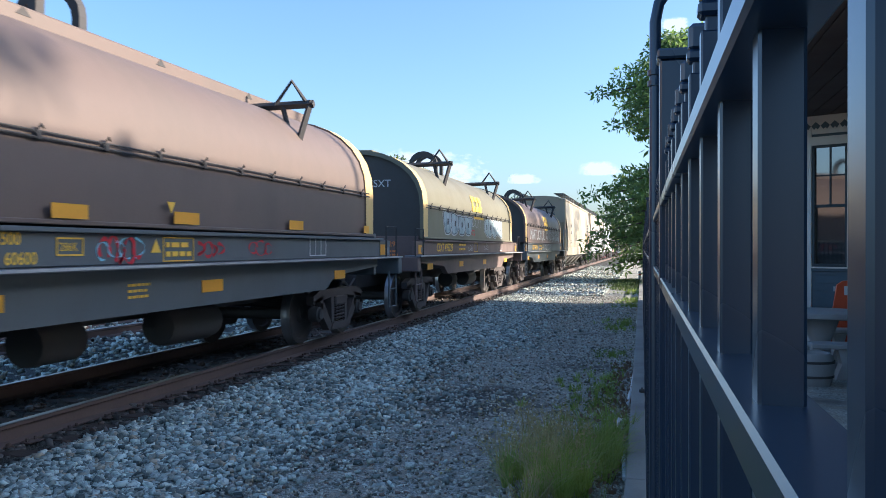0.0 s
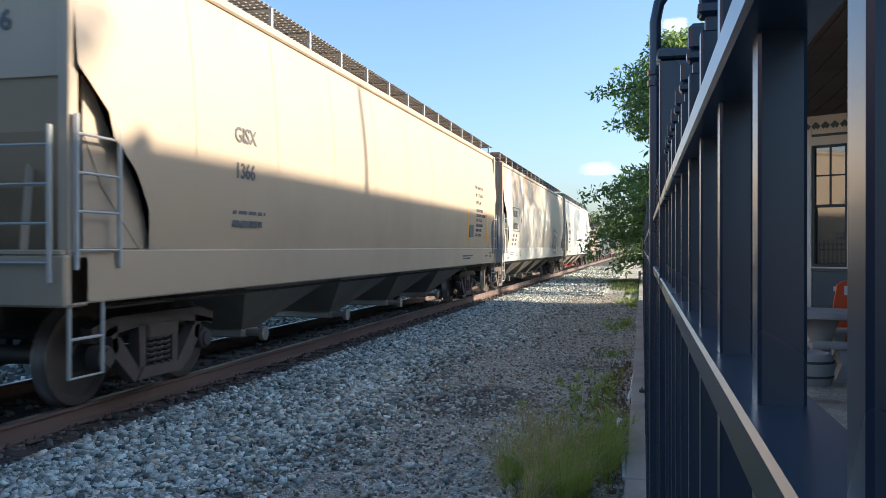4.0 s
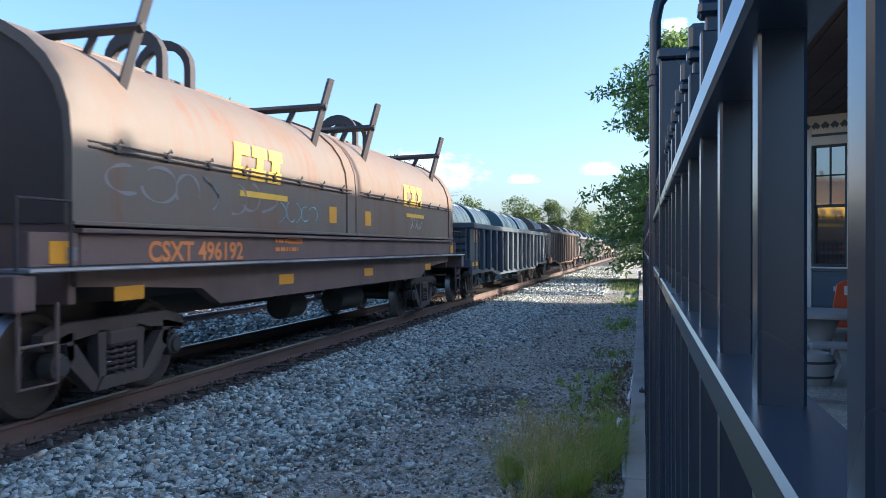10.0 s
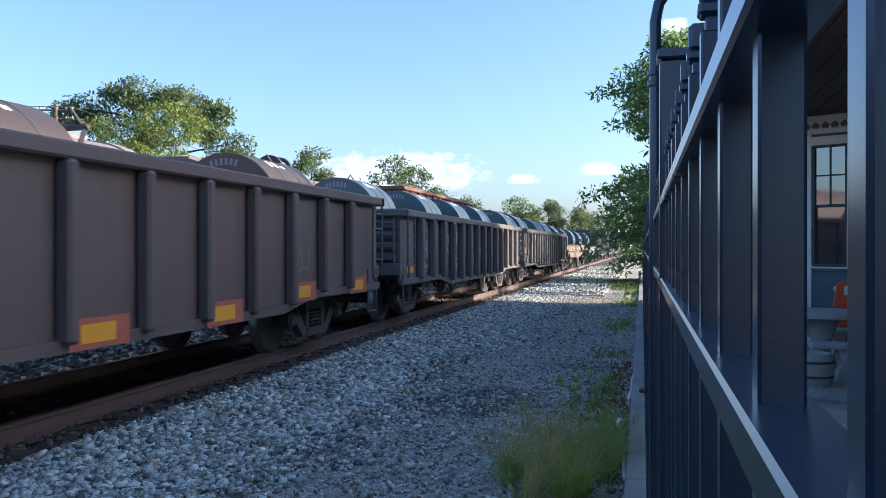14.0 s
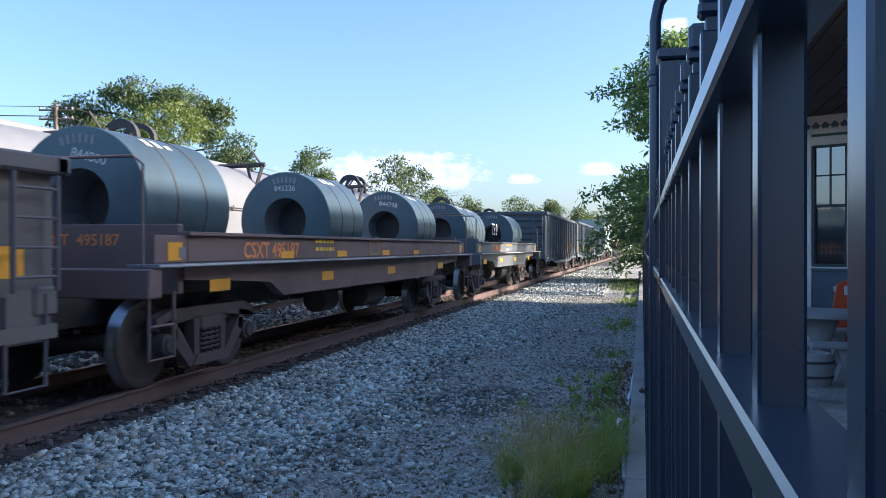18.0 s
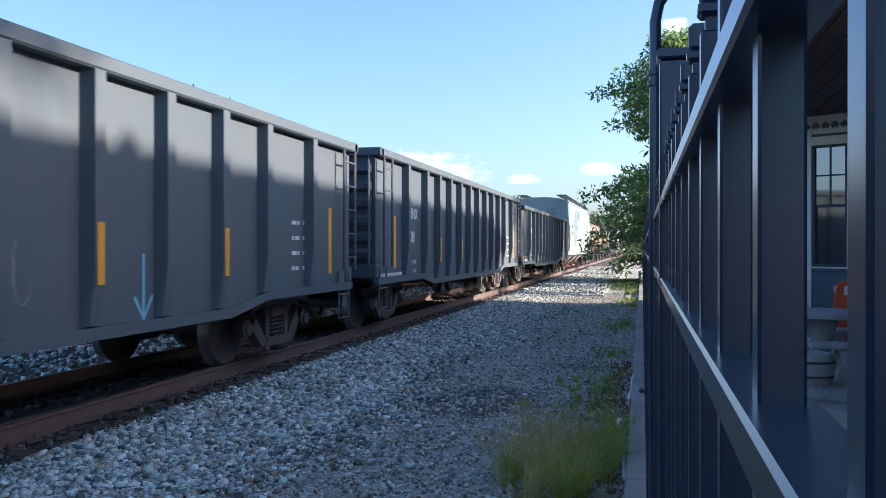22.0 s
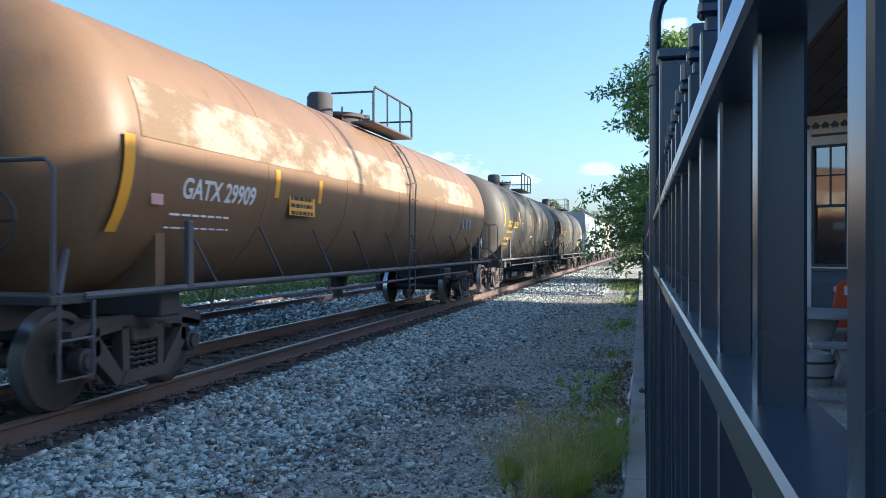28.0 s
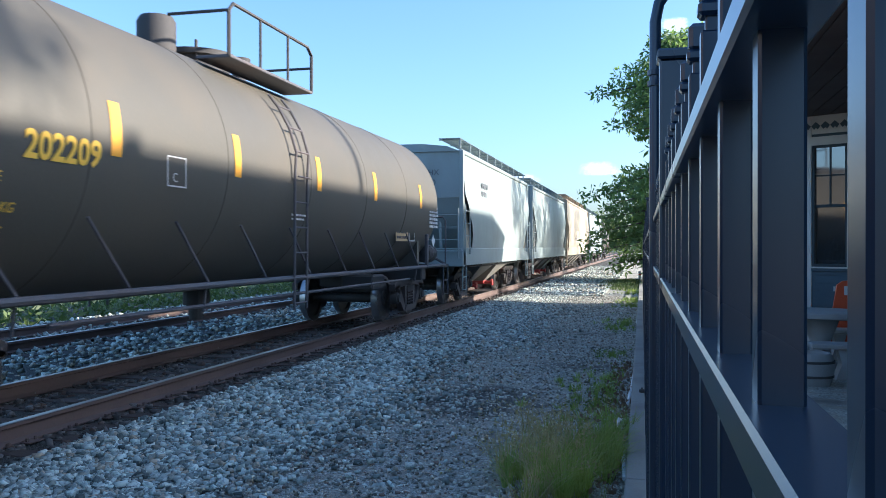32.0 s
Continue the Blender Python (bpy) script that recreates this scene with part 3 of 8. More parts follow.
def bubble(car, x, y, z, w, h, n, seed, fill, line, bulge=None):
    """Fat rounded graffiti shapes: pale blobs with dark outlines, no readable word."""
    rnd = random.Random(seed)
    for k in range(n):
        gf, gl = Geo(), Geo()
        cy, cz = y + w * (k + 0.5) / n, z + h * 0.5 + rnd.uniform(-0.04, 0.04)
        ry, rz, ph = w / n * 0.62, h * rnd.uniform(0.44, 0.52), rnd.uniform(0, 6)
        ring = []
        for i in range(24):
            a = i * math.pi / 12
            q = 1 + 0.16 * math.sin(3 * a + ph)
            ring.append((cy + ry * q * math.copysign(abs(math.cos(a)) ** 0.7, math.cos(a)), cz + rz * q * math.copysign(abs(math.sin(a)) ** 0.7, math.sin(a))))
        dx = x + 0.003 + 0.0016 * (k % 4)
        gf.add([(dx + (bulge(b) if bulge else 0), a, b) for a, b in ring], [tuple(range(24))])
        inner = [(cy + (a - cy) * 0.90, cz + (b - cz) * 0.92) for a, b in ring]
        gl.add([(dx + 0.0008 + (bulge(b) if bulge else 0), a, b) for a, b in ring + inner], [(i, (i + 1) % 24, 24 + (i + 1) % 24, 24 + i) for i in range(24)])
        bx = dx + 0.0008 + (bulge(cz) if bulge else 0)
        gl.box(bx, bx + 0.0012, cy - ry * 0.15, cy + ry * 0.12, cz - rz * 0.3, cz + rz * 0.25)
        halo = [(cy + (a - cy) * 1.09, cz + (b - cz) * 1.10) for a, b in ring]
        gh = Geo().add([(dx - 0.0008 + (bulge(b) if bulge else 0), a, b) for a, b in halo + ring], [(i, (i + 1) % 24, 24 + (i + 1) % 24, 24 + i) for i in range(24)])
        blob = part("graffiti", gf, fill, car, "pale bubble graffiti")
        part("graffiti_halo", gh, M["spray"], blob, "white sprayed halo")
        for q in range(4):
            ya = cy + ry * (-0.55 + 0.34 * q)
            if abs(ya - cy) > ry * 0.2:
                za, zb = cz - rz * rnd.uniform(0.3, 0.6), cz + rz * rnd.uniform(0.3, 0.6)
                part("graffiti_streak", Geo().add([(dx + 0.0006 + (bulge(b) if bulge else 0), a, b) for a, b in ((ya, za), (ya + 0.03, za + 0.05), (ya + 0.04, zb), (ya + 0.012, zb + 0.04))], [(0, 1, 2, 3)]), M["spray"], blob)
        part("graffiti_outline", gl, line, blob, "dark graffiti outline")


def mottle(name, a, b_, scale, lo, hi, stretch=(1, 1, 1)):
    """Two paints that break into each other in patches."""
    m, nt, b = shader(name)
    n1, n2 = noise_at(nt, scale, 6, stretch, 0.65), noise_at(nt, 40, 3)
    c = mix(nt, ramp(nt, n1.outputs[0], lo, hi), a, b_)
    c = mix(nt, ramp(nt, n2.outputs[0], 0.5, 0.85), c, tuple(0.7 * v for v in a))
    nt.links.new(c, b.inputs["Base Color"])
    b.inputs["Roughness"].default_value = 0.65
    return m


M["tag_pale"] = mottle("flaking_pale_paint", (0.075, 0.070, 0.072), (0.42, 0.42, 0.42), 4.2, 0.49, 0.58, (1, 1.6, 0.8))
M["tag_grey"] = mottle("faded_grey_tags", (0.065, 0.065, 0.07), (0.30, 0.32, 0.33), 5.0, 0.48, 0.54, (1, 0.8, 1.4))
M["tag_pink"] = mottle("faded_pink_tags", (0.085, 0.066, 0.066), (0.42, 0.33, 0.30), 4.0, 0.52, 0.58, (1, 1.5, 0.8))

# ---- coil cars ----
def coil_car(u, length, label, frame_mat, cover_mat=None, split=False, hoods=None, coils=(), second=False, trim=None, stripe=None, logo=None, group="cars of the near train", crest=3.5):
    c = car_root("coil_car", u, label, group, second)
    L = length
    # centre sill and side sills with a ledge
    part("centre_sill", Geo().box(-0.3, 0.3, 0.0, L, 0.66, 1.05), M["blk"], c)
    for s in (-1, 1):
        x0, x1 = (1.28, 1.40) if s > 0 else (-1.40, -1.28)
        o = [(0.9, 1.30), (0.9, 1.15), (1.6, 1.12), (2.9, 1.05), (3.3, 0.86), (L - 3.3, 0.86), (L - 2.9, 1.05), (L - 1.6, 1.12), (L - 0.9, 1.15), (L - 0.9, 1.30)]
        part("side_sill", Geo().prism(o, 'x', x0, x1), frame_mat, c)
        part("ledge", Geo().soft(min(s * 1.28, s * 1.62), max(s * 1.28, s * 1.62), 0.1, L - 0.1, 1.285, 1.32, 0.006), M["ledge"], c, "walkway ledge with a worn pale edge")
        part("ledge_edge", Geo().box(*sorted((s * 1.621, s * 1.626)), 0.1, L - 0.1, 1.296, 1.318), M["bare_edge"], c, "scuffed bare metal edge")
        part("trough_side", Geo().soft(min(s * 1.32, s * 1.44), max(s * 1.32, s * 1.44), 0.9, L - 0.9, 1.325, 1.60, 0.008), frame_mat, c)
        part("top_flange", Geo().soft(min(s * 1.2, s * 1.50), max(s * 1.2, s * 1.50), 0.85, L - 0.85, 1.60, 1.64, 0.006), frame_mat, c)
    part("trough", Geo().prism([(-1.22, 1.60), (-0.75, 1.02), (0.75, 1.02), (1.22, 1.60), (1.22, 1.50), (0.8, 0.95), (-0.8, 0.95), (-1.22, 1.50)], 'y', 1.0, L - 1.0), M["blk"], c)
    for y0, y1 in ((0.0, 0.22), (L - 0.22, L)):
        part("end_sill", Geo().soft(-1.58, 1.58, y0, y1, 1.0, 1.28, 0.015), frame_mat, c)
    for y0, y1 in ((0.85, 0.95), (L - 0.95, L - 0.85)):
        part("bulkhead", Geo().soft(-1.36, 1.36, y0, y1, 1.0, 1.72, 0.01), frame_mat, c)
    truck(c, 1.95)
    truck(c, L - 1.95)
    couplers(c, L)
    for y in (0.12, L - 0.54):
        stirrup(c, 1.5, y, 1.05, frame_mat)
    part("brake_cylinder", Geo().lathe([(0, 0), (0.2, 0), (0.2, 0.6), (0, 0.65)], (0.7, L * 0.42, 0.62), 'y', 14), M["blk"], c, smooth=True)
    part("air_tank", Geo().lathe([(0, 0), (0.2, 0.06), (0.22, 0.15), (0.22, 1.05), (0.2, 1.14), (0, 1.2)], (0.75, L * 0.55, 0.60), 'y', 14), M["blk"], c, smooth=True)
    # end railings and hand brake
    for y, e in ((0.1, 1), (L - 0.1, -1)):
        pts = [(-1.45, y, 1.3), (-1.45, y, 2.25), (-1.35, y, 2.33), (1.35, y, 2.33), (1.45, y, 2.25), (1.45, y, 1.3)]
        if not cover_mat:
            part("end_railing", Geo().tube(pts, 0.016, 6), frame_mat, c)
        else:
            part("grab_rail", Geo().tube([(1.5, y, 1.3), (1.5, y, 1.85), (1.5, y + e * 0.6, 1.85), (1.5, y + e * 0.6, 1.3)], 0.016, 6), M["blk"], c)
    for ya, yp in ((0.30, 0.52), (L - 0.88, L - 0.86)):
        o = part("corner_plate", Geo().soft(1.38, 1.442, ya, ya + 0.58, 1.325, 1.60, 0.006), frame_mat, c)
        part("reflector", Geo().box(1.444, 1.448, yp, yp + 0.26, 1.35, 1.53), M["yellow"], o, "square yellow reflector")
        part("placard_holder", Geo().box(1.444, 1.452, ya + 0.42 if yp > ya + 0.1 else ya + 0.34, ya + 0.54 if yp > ya + 0.1 else ya + 0.48, 1.37, 1.48), M["ledge"], o)
    hand_wheel(c, -1.05, 0.2, 1.85 if cover_mat else 1.7, M["blk"])
    part("hand_brake_stand", Geo().soft(-1.2, -0.9, 0.25, 0.4, 1.28, 2.0 if cover_mat else 1.6, 0.02), M["blk"], c)
    for y in (1.1, L * 0.3, L * 0.52, L * 0.78):
        patch(c, 1.402, y + 0.3, 1.0, 0.45, 0.13, M["yellow"])
    if cover_mat:
        def arch(hw, zb, zs, zt, n=16):
            pts = [(hw, zb), (hw, zs)]
            for k in range(1, n):
                a = math.pi * k / n
                pts.append((hw * math.cos(a), zs + (zt - zs) * math.sin(a) ** 0.85))
            return pts + [(-hw, zs), (-hw, zb)]
        pieces = hoods or [(0.75, L - 0.75)] if not split else [(0.75, L / 2 - 0.02), (L / 2 + 0.02, L - 0.75)]
        for y0, y1 in pieces:
            hood = part("hood", Geo().prism(arch(1.45, 1.68, 2.34, crest), 'y', y0 + 0.1, y1 - 0.1), cover_mat, c, "domed steel hood over the coil trough", smooth=True)
            for ya, yb in ((y0, y0 + 0.36), (y1 - 0.36, y1)):
                o = arch(1.475, 1.66, 2.34, crest + 0.03)
                i = arch(1.40, 1.66, 2.30, crest - 0.06)
                n = len(o)
                g = Geo()
                vs = [(x, ya, z) for x, z in o] + [(x, yb, z) for x, z in o] + [(x, ya, z) for x, z in i]
                fs = [(k, k + 1, n + k + 1, n + k) for k in range(n - 1)]
                part("end_flange", Geo().add(vs, [(k, k + 1, 2 * n + k + 1, 2 * n + k) for k in range(n - 1)]), cover_mat, hood)
                part("end_band", g.add(vs, fs), trim or cover_mat, hood, "worn yellow end band" if trim else "", smooth=True)
            sw = 0.5 if crest > 3.52 else 0.2
            part("ridge_strip", Geo().soft(-sw, sw, y0 + 0.5, y1 - 0.5, crest - 0.09, crest + 0.09, 0.02), cover_mat, hood)
            for j in range(int((y1 - y0) / 2.2)):
                yy = y0 + 1.2 + 2.2 * j
                part("crest_mark", Geo().prism([(yy, crest + 0.0), (yy + 0.2, crest + 0.0), (yy + 0.1, crest + 0.085)], 'x', sw, sw + 0.004), M["blk"], hood)
            for zz, rr in ((2.32, 0.012), (2.37, 0.009)):
                part("latch_rod", Geo().tube([(1.475, y0 + 0.2, zz), (1.475, y1 - 0.2, zz)], rr, 6), M["blk"], hood)
            n = max(4, int((y1 - y0) / 0.8))
            for k in range(n):
                yy = y0 + 0.6 + (y1 - y0 - 1.2) * k / (n - 1)
                part("latch", Geo().soft(1.46, 1.495, yy - 0.03, yy + 0.03, 2.30, 2.37, 0.006).tube([(1.48, yy - 0.04, 2.35), (1.51, yy, 2.42), (1.48, yy + 0.06, 2.40)], 0.009, 5), M["blk"], hood)
            part("lower_lip", Geo().soft(1.44, 1.50, y0, y1, 1.66, 1.70, 0.008), cover_mat, hood)
            # stacking brackets and lifting hoops on top
            for yb in (y0 + (y1 - y0) * (0.152 if split else 0.24), y0 + (y1 - y0) * (0.83 if split else 0.8)):
                for s in (-1, 1):
                    if split:
                        # an arm and a leaning post that stands above it
                        g = Geo().tube([(s * 0.2, yb, 3.50), (s * 1.42, yb + 0.05, 3.54)], 0.055, 4)
                        g.tube([(s * 1.20, yb - 0.02, 2.86), (s * 1.46, yb + 0.12, 3.95)], 0.058, 4)
                        g.tube([(s * 0.78, yb, 3.2), (s * 0.92, yb + 0.03, 3.52)], 0.045, 4)
                    else:
                        # an arm on two converging legs, with a small peak over it
                        g = Geo().tube([(s * 0.2, yb, 3.46), (s * 1.44, yb + 0.05, 3.49)], 0.058, 4)
                        g.tube([(s * 1.40, yb + 0.05, 3.54), (s * 1.19, yb - 0.02, 2.80)], 0.048, 4)
                        g.tube([(s * 0.98, yb + 0.02, 3.48), (s * 1.17, yb - 0.02, 2.82)], 0.036, 4)
                        g.tube([(s * 0.86, yb, 3.46), (s * 1.12, yb + 0.02, 3.82), (s * 1.34, yb + 0.04, 3.50)], 0.030, 4)
                    part("stacking_bracket", g, M["blk"], hood, "black steel stacking bracket")
            ym = 0.5 * (y0 + y1)
            for dy in (-0.31, 0.31):
                # a broad flat hoop of bent plate
                out, inn = [(0.40, crest - 0.16)], [(0.31, crest - 0.16)]
                for k in range(11):
                    a = math.pi * k / 10
                    out.append((0.40 * math.cos(a), crest + 0.25 + 0.36 * math.sin(a)))
                    inn.append((0.31 * math.cos(a), crest + 0.23 + (0.20 if dy < 0 else 0.27) * math.sin(a)))
                out.append((-0.40, crest - 0.16))
                inn.append((-0.31, crest - 0.16))
                n = len(out)
                vs = [(x_, ym + dy + d_, z_) for d_ in (-0.06, 0.06) for x_, z_ in out + inn]
                fs = []
                for k in range(n - 1):
                    fs += [(k, k + 1, n + k + 1, n + k), (2 * n + k, 2 * n + k + 1, 3 * n + k + 1, 3 * n + k), (k, k + 1, 2 * n + k + 1, 2 * n + k), (n + k, n + k + 1, 3 * n + k + 1, 3 * n + k)]
                part("lifting_hoop", Geo().add(vs, fs), M["blk"], hood, "broad black lifting hoop")
            # dark plate over the hood's end: its backlit shade as colour
            part("end_plate", Geo().prism(arch(1.395, 1.68, 2.30, crest - 0.06), 'y', y0 + 0.085, y0 + 0.097), M["hood_end"], hood, "hood end with its shade put into the colour")
            if logo:
                # a large painted emblem as plain blocks, following the curve of the hood
                def skin(z):
                    q = max(0.0, (z - 2.34) / (crest - 2.34)) ** (1 / 0.85)
                    return 1.45 * math.sqrt(1 - q * q) + 0.012
                z0 = logo[2]
                for k in range(3):
                    yy, g = y0 + (y1 - y0) * logo[1] + k * 0.45, Geo()
                    for j in range(6):
                        za, zb = z0 + 0.07 * j, z0 + 0.07 * (j + 1)
                        w0, w1 = (0.0, 0.37) if j not in (2, 3) else ((0.0, 0.16), (0.12, 0.28), (0.08, 0.3))[k]
                        g.add([(skin(z), yy + w + 0.3 * (z - z0), z) for z, w in ((za, w0), (za, w1), (zb, w1), (zb, w0))], [(0, 1, 2, 3)])
                    part("emblem", g, logo[0], hood, "worn yellow painted emblem")
                part("emblem_line", Geo().box(1.452, 1.458, y0 + (y1 - y0) * logo[1] + 0.2, y0 + (y1 - y0) * logo[1] + 1.5, z0 - 0.2, z0 - 0.13), logo[0], hood)
    for y, r, w in coils:
        coil(c, y, r, w, 1.12)
    return c


M["cyan_pale"] = mottle("pale_blue_white_spray", (0.20, 0.27, 0.30), (0.46, 0.55, 0.58), 3.0, 0.36, 0.6)
M["dark_line"] = worn("dark_spray_line", (0.04, 0.045, 0.055), 0.6, (0.08, 0.08, 0.08), 0.4)
M["faint"] = worn("faint_grey_chalk", (0.26, 0.27, 0.28), 0.7, (0.15, 0.15, 0.15), 0.5)
M["peach"] = worn("faded_peach_letter", (0.62, 0.36, 0.20), 0.6, (0.35, 0.2, 0.12), 0.5)
M["pink_letter"] = worn("faded_pink_paint", (0.58, 0.33, 0.32), 0.6, (0.3, 0.17, 0.16), 0.5)
M["rust_patch"] = worn("rust_red_paint", (0.42, 0.13, 0.08), 0.65, (0.2, 0.08, 0.06), 0.5)
M["old_strip"] = worn("worn_tan_strip", (0.50, 0.36, 0.17), 0.6, (0.4, 0.33, 0.24), 0.6)
M["red_print"] = worn("faded_red_print", (0.45, 0.20, 0.18), 0.6, (0.5, 0.4, 0.36), 0.4)
M["ledge"] = worn("worn_ledge", (0.20, 0.21, 0.22), 0.5, (0.06, 0.05, 0.05), 0.7)
M["bare_edge"] = worn("scuffed_edge", (0.46, 0.47, 0.47), 0.5, (0.12, 0.11, 0.10), 0.85)
M["rustrail"] = worn("orange_brown_rail", (0.30, 0.12, 0.06), 0.7, (0.12, 0.06, 0.04), 0.5)
M["coil"] = worn("oiled_steel_coil", (0.085, 0.13, 0.15), 0.38, (0.04, 0.055, 0.06), 0.6, 0.45, bump=0.05)
M["steel"] = worn("bright_steel", (0.55, 0.56, 0.56), 0.35, (0.3, 0.3, 0.3), 0.4, 0.8)
M["frame_dk"] = worn("dark_frame_paint", (0.115, 0.132, 0.14), 0.55, (0.085, 0.07, 0.062), 0.45)
M["frame_br"] = worn("brown_frame_paint", (0.175, 0.125, 0.108), 0.6, (0.06, 0.05, 0.045), 0.6)
M["hood_pink"] = worn("faded_mauve_hood", (0.155, 0.115, 0.092), 0.5, (0.115, 0.098, 0.082), 0.5)
M["hood_olive"] = worn("faded_grey_olive_hood", (0.185, 0.172, 0.115), 0.5, (0.13, 0.11, 0.075), 0.5)
M["hood_maroon"] = worn("maroon_hood", (0.15, 0.105, 0.09), 0.5, (0.09, 0.062, 0.053), 0.6)
M["hood_rust"] = worn("rusting_grey_hood", (0.175, 0.15, 0.118), 0.55, (0.19, 0.095, 0.045), 0.6, streak=(0.20, 0.085, 0.035), streak_lo=0.5)
# hood end darkened in colour to stand in for shade
M["hood_end"] = worn("shaded_hood_end", (0.075, 0.07, 0.062), 0.6, (0.05, 0.045, 0.04), 0.6)
M["band"] = worn("faded_yellow_band", (0.68, 0.49, 0.19), 0.5, (0.42, 0.29, 0.12), 0.4)

# ---- covered hoppers ----
def hop_bulge(z):
    """How far the side stands out at a height, against its foot."""
    t = (z - 1.45) / 2.75
    return 1.50 + 0.11 * math.sin(math.pi * min(1, max(0, t)) ** 0.8) - 0.06 * max(0, t)


def hopper(u, length, label, mat, sill_mat=None, rail_mat=None, top=4.15, bays=4, flat=False, ribs=0, second=False, group="cars of the near train", grate=None):
    c = car_root("covered_hopper", u, label, group, second)
    L, sill_mat, rail_mat = length, sill_mat or mat, rail_mat or mat
    k = (top - 1.45) / 2.70

    def out(z):
        return (1.50 if flat else hop_bulge(1.45 + (z - 1.45) / k))

    def cut(y):
        """The lower edge of the side sheet: cut away over the trucks' outer ends."""
        d = min(y, L - y)
        edge = ((0.0, 3.05), (0.5, 2.62), (0.56, 2.42), (0.9, 2.15), (1.12, 1.82), (1.2, 1.45))
        for (a, p), (b, q) in zip(edge, edge[1:]):
            if d <= b:
                return 1.45 + (p + (q - p) * (d - a) / (b - a) - 1.45) * k
        return 1.45
    ny, nz = 64, 10
    ends = (0.12, 0.3, 0.5, 0.56, 0.7, 0.9, 1.0, 1.12, 1.2, 1.4)
    yl = sorted(set(list(ends) + [L - q for q in ends] + [1.6 + (L - 3.2) * i / 20 for i in range(21)]))
    for s in (-1, 1):
        g = Geo()
        g.grid(lambda a, b: (s * out(cut(yl[round(a * (len(yl) - 1))]) * (1 - b) + top * b), yl[round(a * (len(yl) - 1))], cut(yl[round(a * (len(yl) - 1))]) * (1 - b) + top * b), len(yl) - 1, nz)
        part("side_sheet", g, mat, c, "smooth painted steel side" if not ribs else "", smooth=True)
        part("side_sill", Geo().soft(min(s * 1.46, s * 1.54), max(s * 1.46, s * 1.54), 0.06, L - 0.06, 1.02, 1.46, 0.015), sill_mat, c)
        part("top_chord", Geo().soft(min(s * (out(top) - 0.05), s * (out(top) + 0.05)), max(s * (out(top) - 0.05), s * (out(top) + 0.05)), 0.1, L - 0.1, top - 0.06, top + 0.05, 0.02), mat, c)
        for j in range(ribs):
            y = 1.6 + (L - 3.2) * j / max(1, ribs - 1)
            part("rib", Geo().soft(min(s * (out(2) - 0.01), s * (out(2) + 0.09)), max(s * (out(2) - 0.01), s * (out(2) + 0.09)), y - 0.05, y + 0.05, 1.46, top - 0.06, 0.012), mat, c)
        for j in range(1, 10):
            y = L * j / 10
            if not ribs and 1.4 < y < L - 1.4:
                g = Geo()
                zz = [1.47 + (top - 1.55) * q / 8 for q in range(9)]
                g.add([(s * (out(z) + 0.004), y + d, z) for z in zz for d in (-0.012, 0.012)], [(2 * q, 2 * q + 1, 2 * q + 3, 2 * q + 2) for q in range(8)])
                part("weld_seam", g, mat, c)
    w = out(top)
    # roof, hatches, running boards
    part("roof", Geo().prism([(w, top), (w * 0.75, top + 0.13), (w * 0.3, top + 0.20), (-w * 0.3, top + 0.20), (-w * 0.75, top + 0.13), (-w, top)], 'y', 0.1, L - 0.1), mat, c)
    part("hatch", Geo().soft(-0.24, 0.24, 1.2, L - 1.2, top + 0.2, top + 0.28, 0.03), mat, c)
    for s in (-1, 1):
        g = Geo()
        x0, x1 = sorted((s * 0.84, s * 1.40))
        nb = 6
        for j in range(nb):
            xa = x0 + (x1 - x0) * j / nb
            g.box(xa, xa + (x1 - x0) / nb * 0.55, 0.3, L - 0.3, top + 0.34, top + 0.36)
        for j in range(int(L / 0.12)):
            g.box(x0, x1, 0.3 + j * 0.12, 0.33 + j * 0.12, top + 0.335, top + 0.355)
        part("running_board", g, grate or rail_mat, c, "raised grating walkway on the roof")
        n = int(L / 1.25)
        for j in range(n + 1):
            y = 0.35 + (L - 0.7) * j / n
            part("walkway_bracket", Geo().box(s * 1.38 - 0.02, s * 1.38 + 0.02, y - 0.025, y + 0.025, top + 0.04, top + 0.34).tube([(s * 0.84, y, top + 0.32), (s * 1.38, y, top + 0.32)], 0.018, 4), rail_mat, c)
    # ends: slope sheets, end sill, corner posts, ladders
    for y0, e in ((0.0, 1), (L, -1)):
        g = Geo().prism([(-w + 0.03, top), (-w * 0.75, top + 0.14), (-w * 0.3, top + 0.21), (w * 0.3, top + 0.21), (w * 0.75, top + 0.14), (w - 0.03, top), (1.47, cut(0.15) - 0.05), (-1.47, cut(0.15) - 0.05)], 'y', y0 + e * 0.14, y0 + e * 0.16)
        part("end_sheet", g, mat, c, "flat painted end sheet under the arched roof")
        g = Geo()
        prof = [(0.15, cut(0.15)), (0.30, 1.45 + 1.0 * k), (0.55, 1.45 + 0.55 * k), (1.1, 1.46), (2.4, 1.05)]
        g.add([(x_, y0 + e * d, z_) for d, z_ in prof for x_ in (-1.47, 1.47)], [(2 * k, 2 * k + 1, 2 * k + 3, 2 * k + 2) for k in range(len(prof) - 1)])
        part("slope_sheet", g, mat, c, "sloped end sheet in shade")
        part("end_sill", Geo().soft(-1.54, 1.54, min(y0, y0 + e * 0.3), max(y0, y0 + e * 0.3), 1.0, 1.42, 0.02), sill_mat, c)
        part("end_platform", Geo().soft(-1.5, 1.5, min(y0, y0 + e * 1.2), max(y0, y0 + e * 1.2), 1.42, 1.46, 0.008), sill_mat, c)
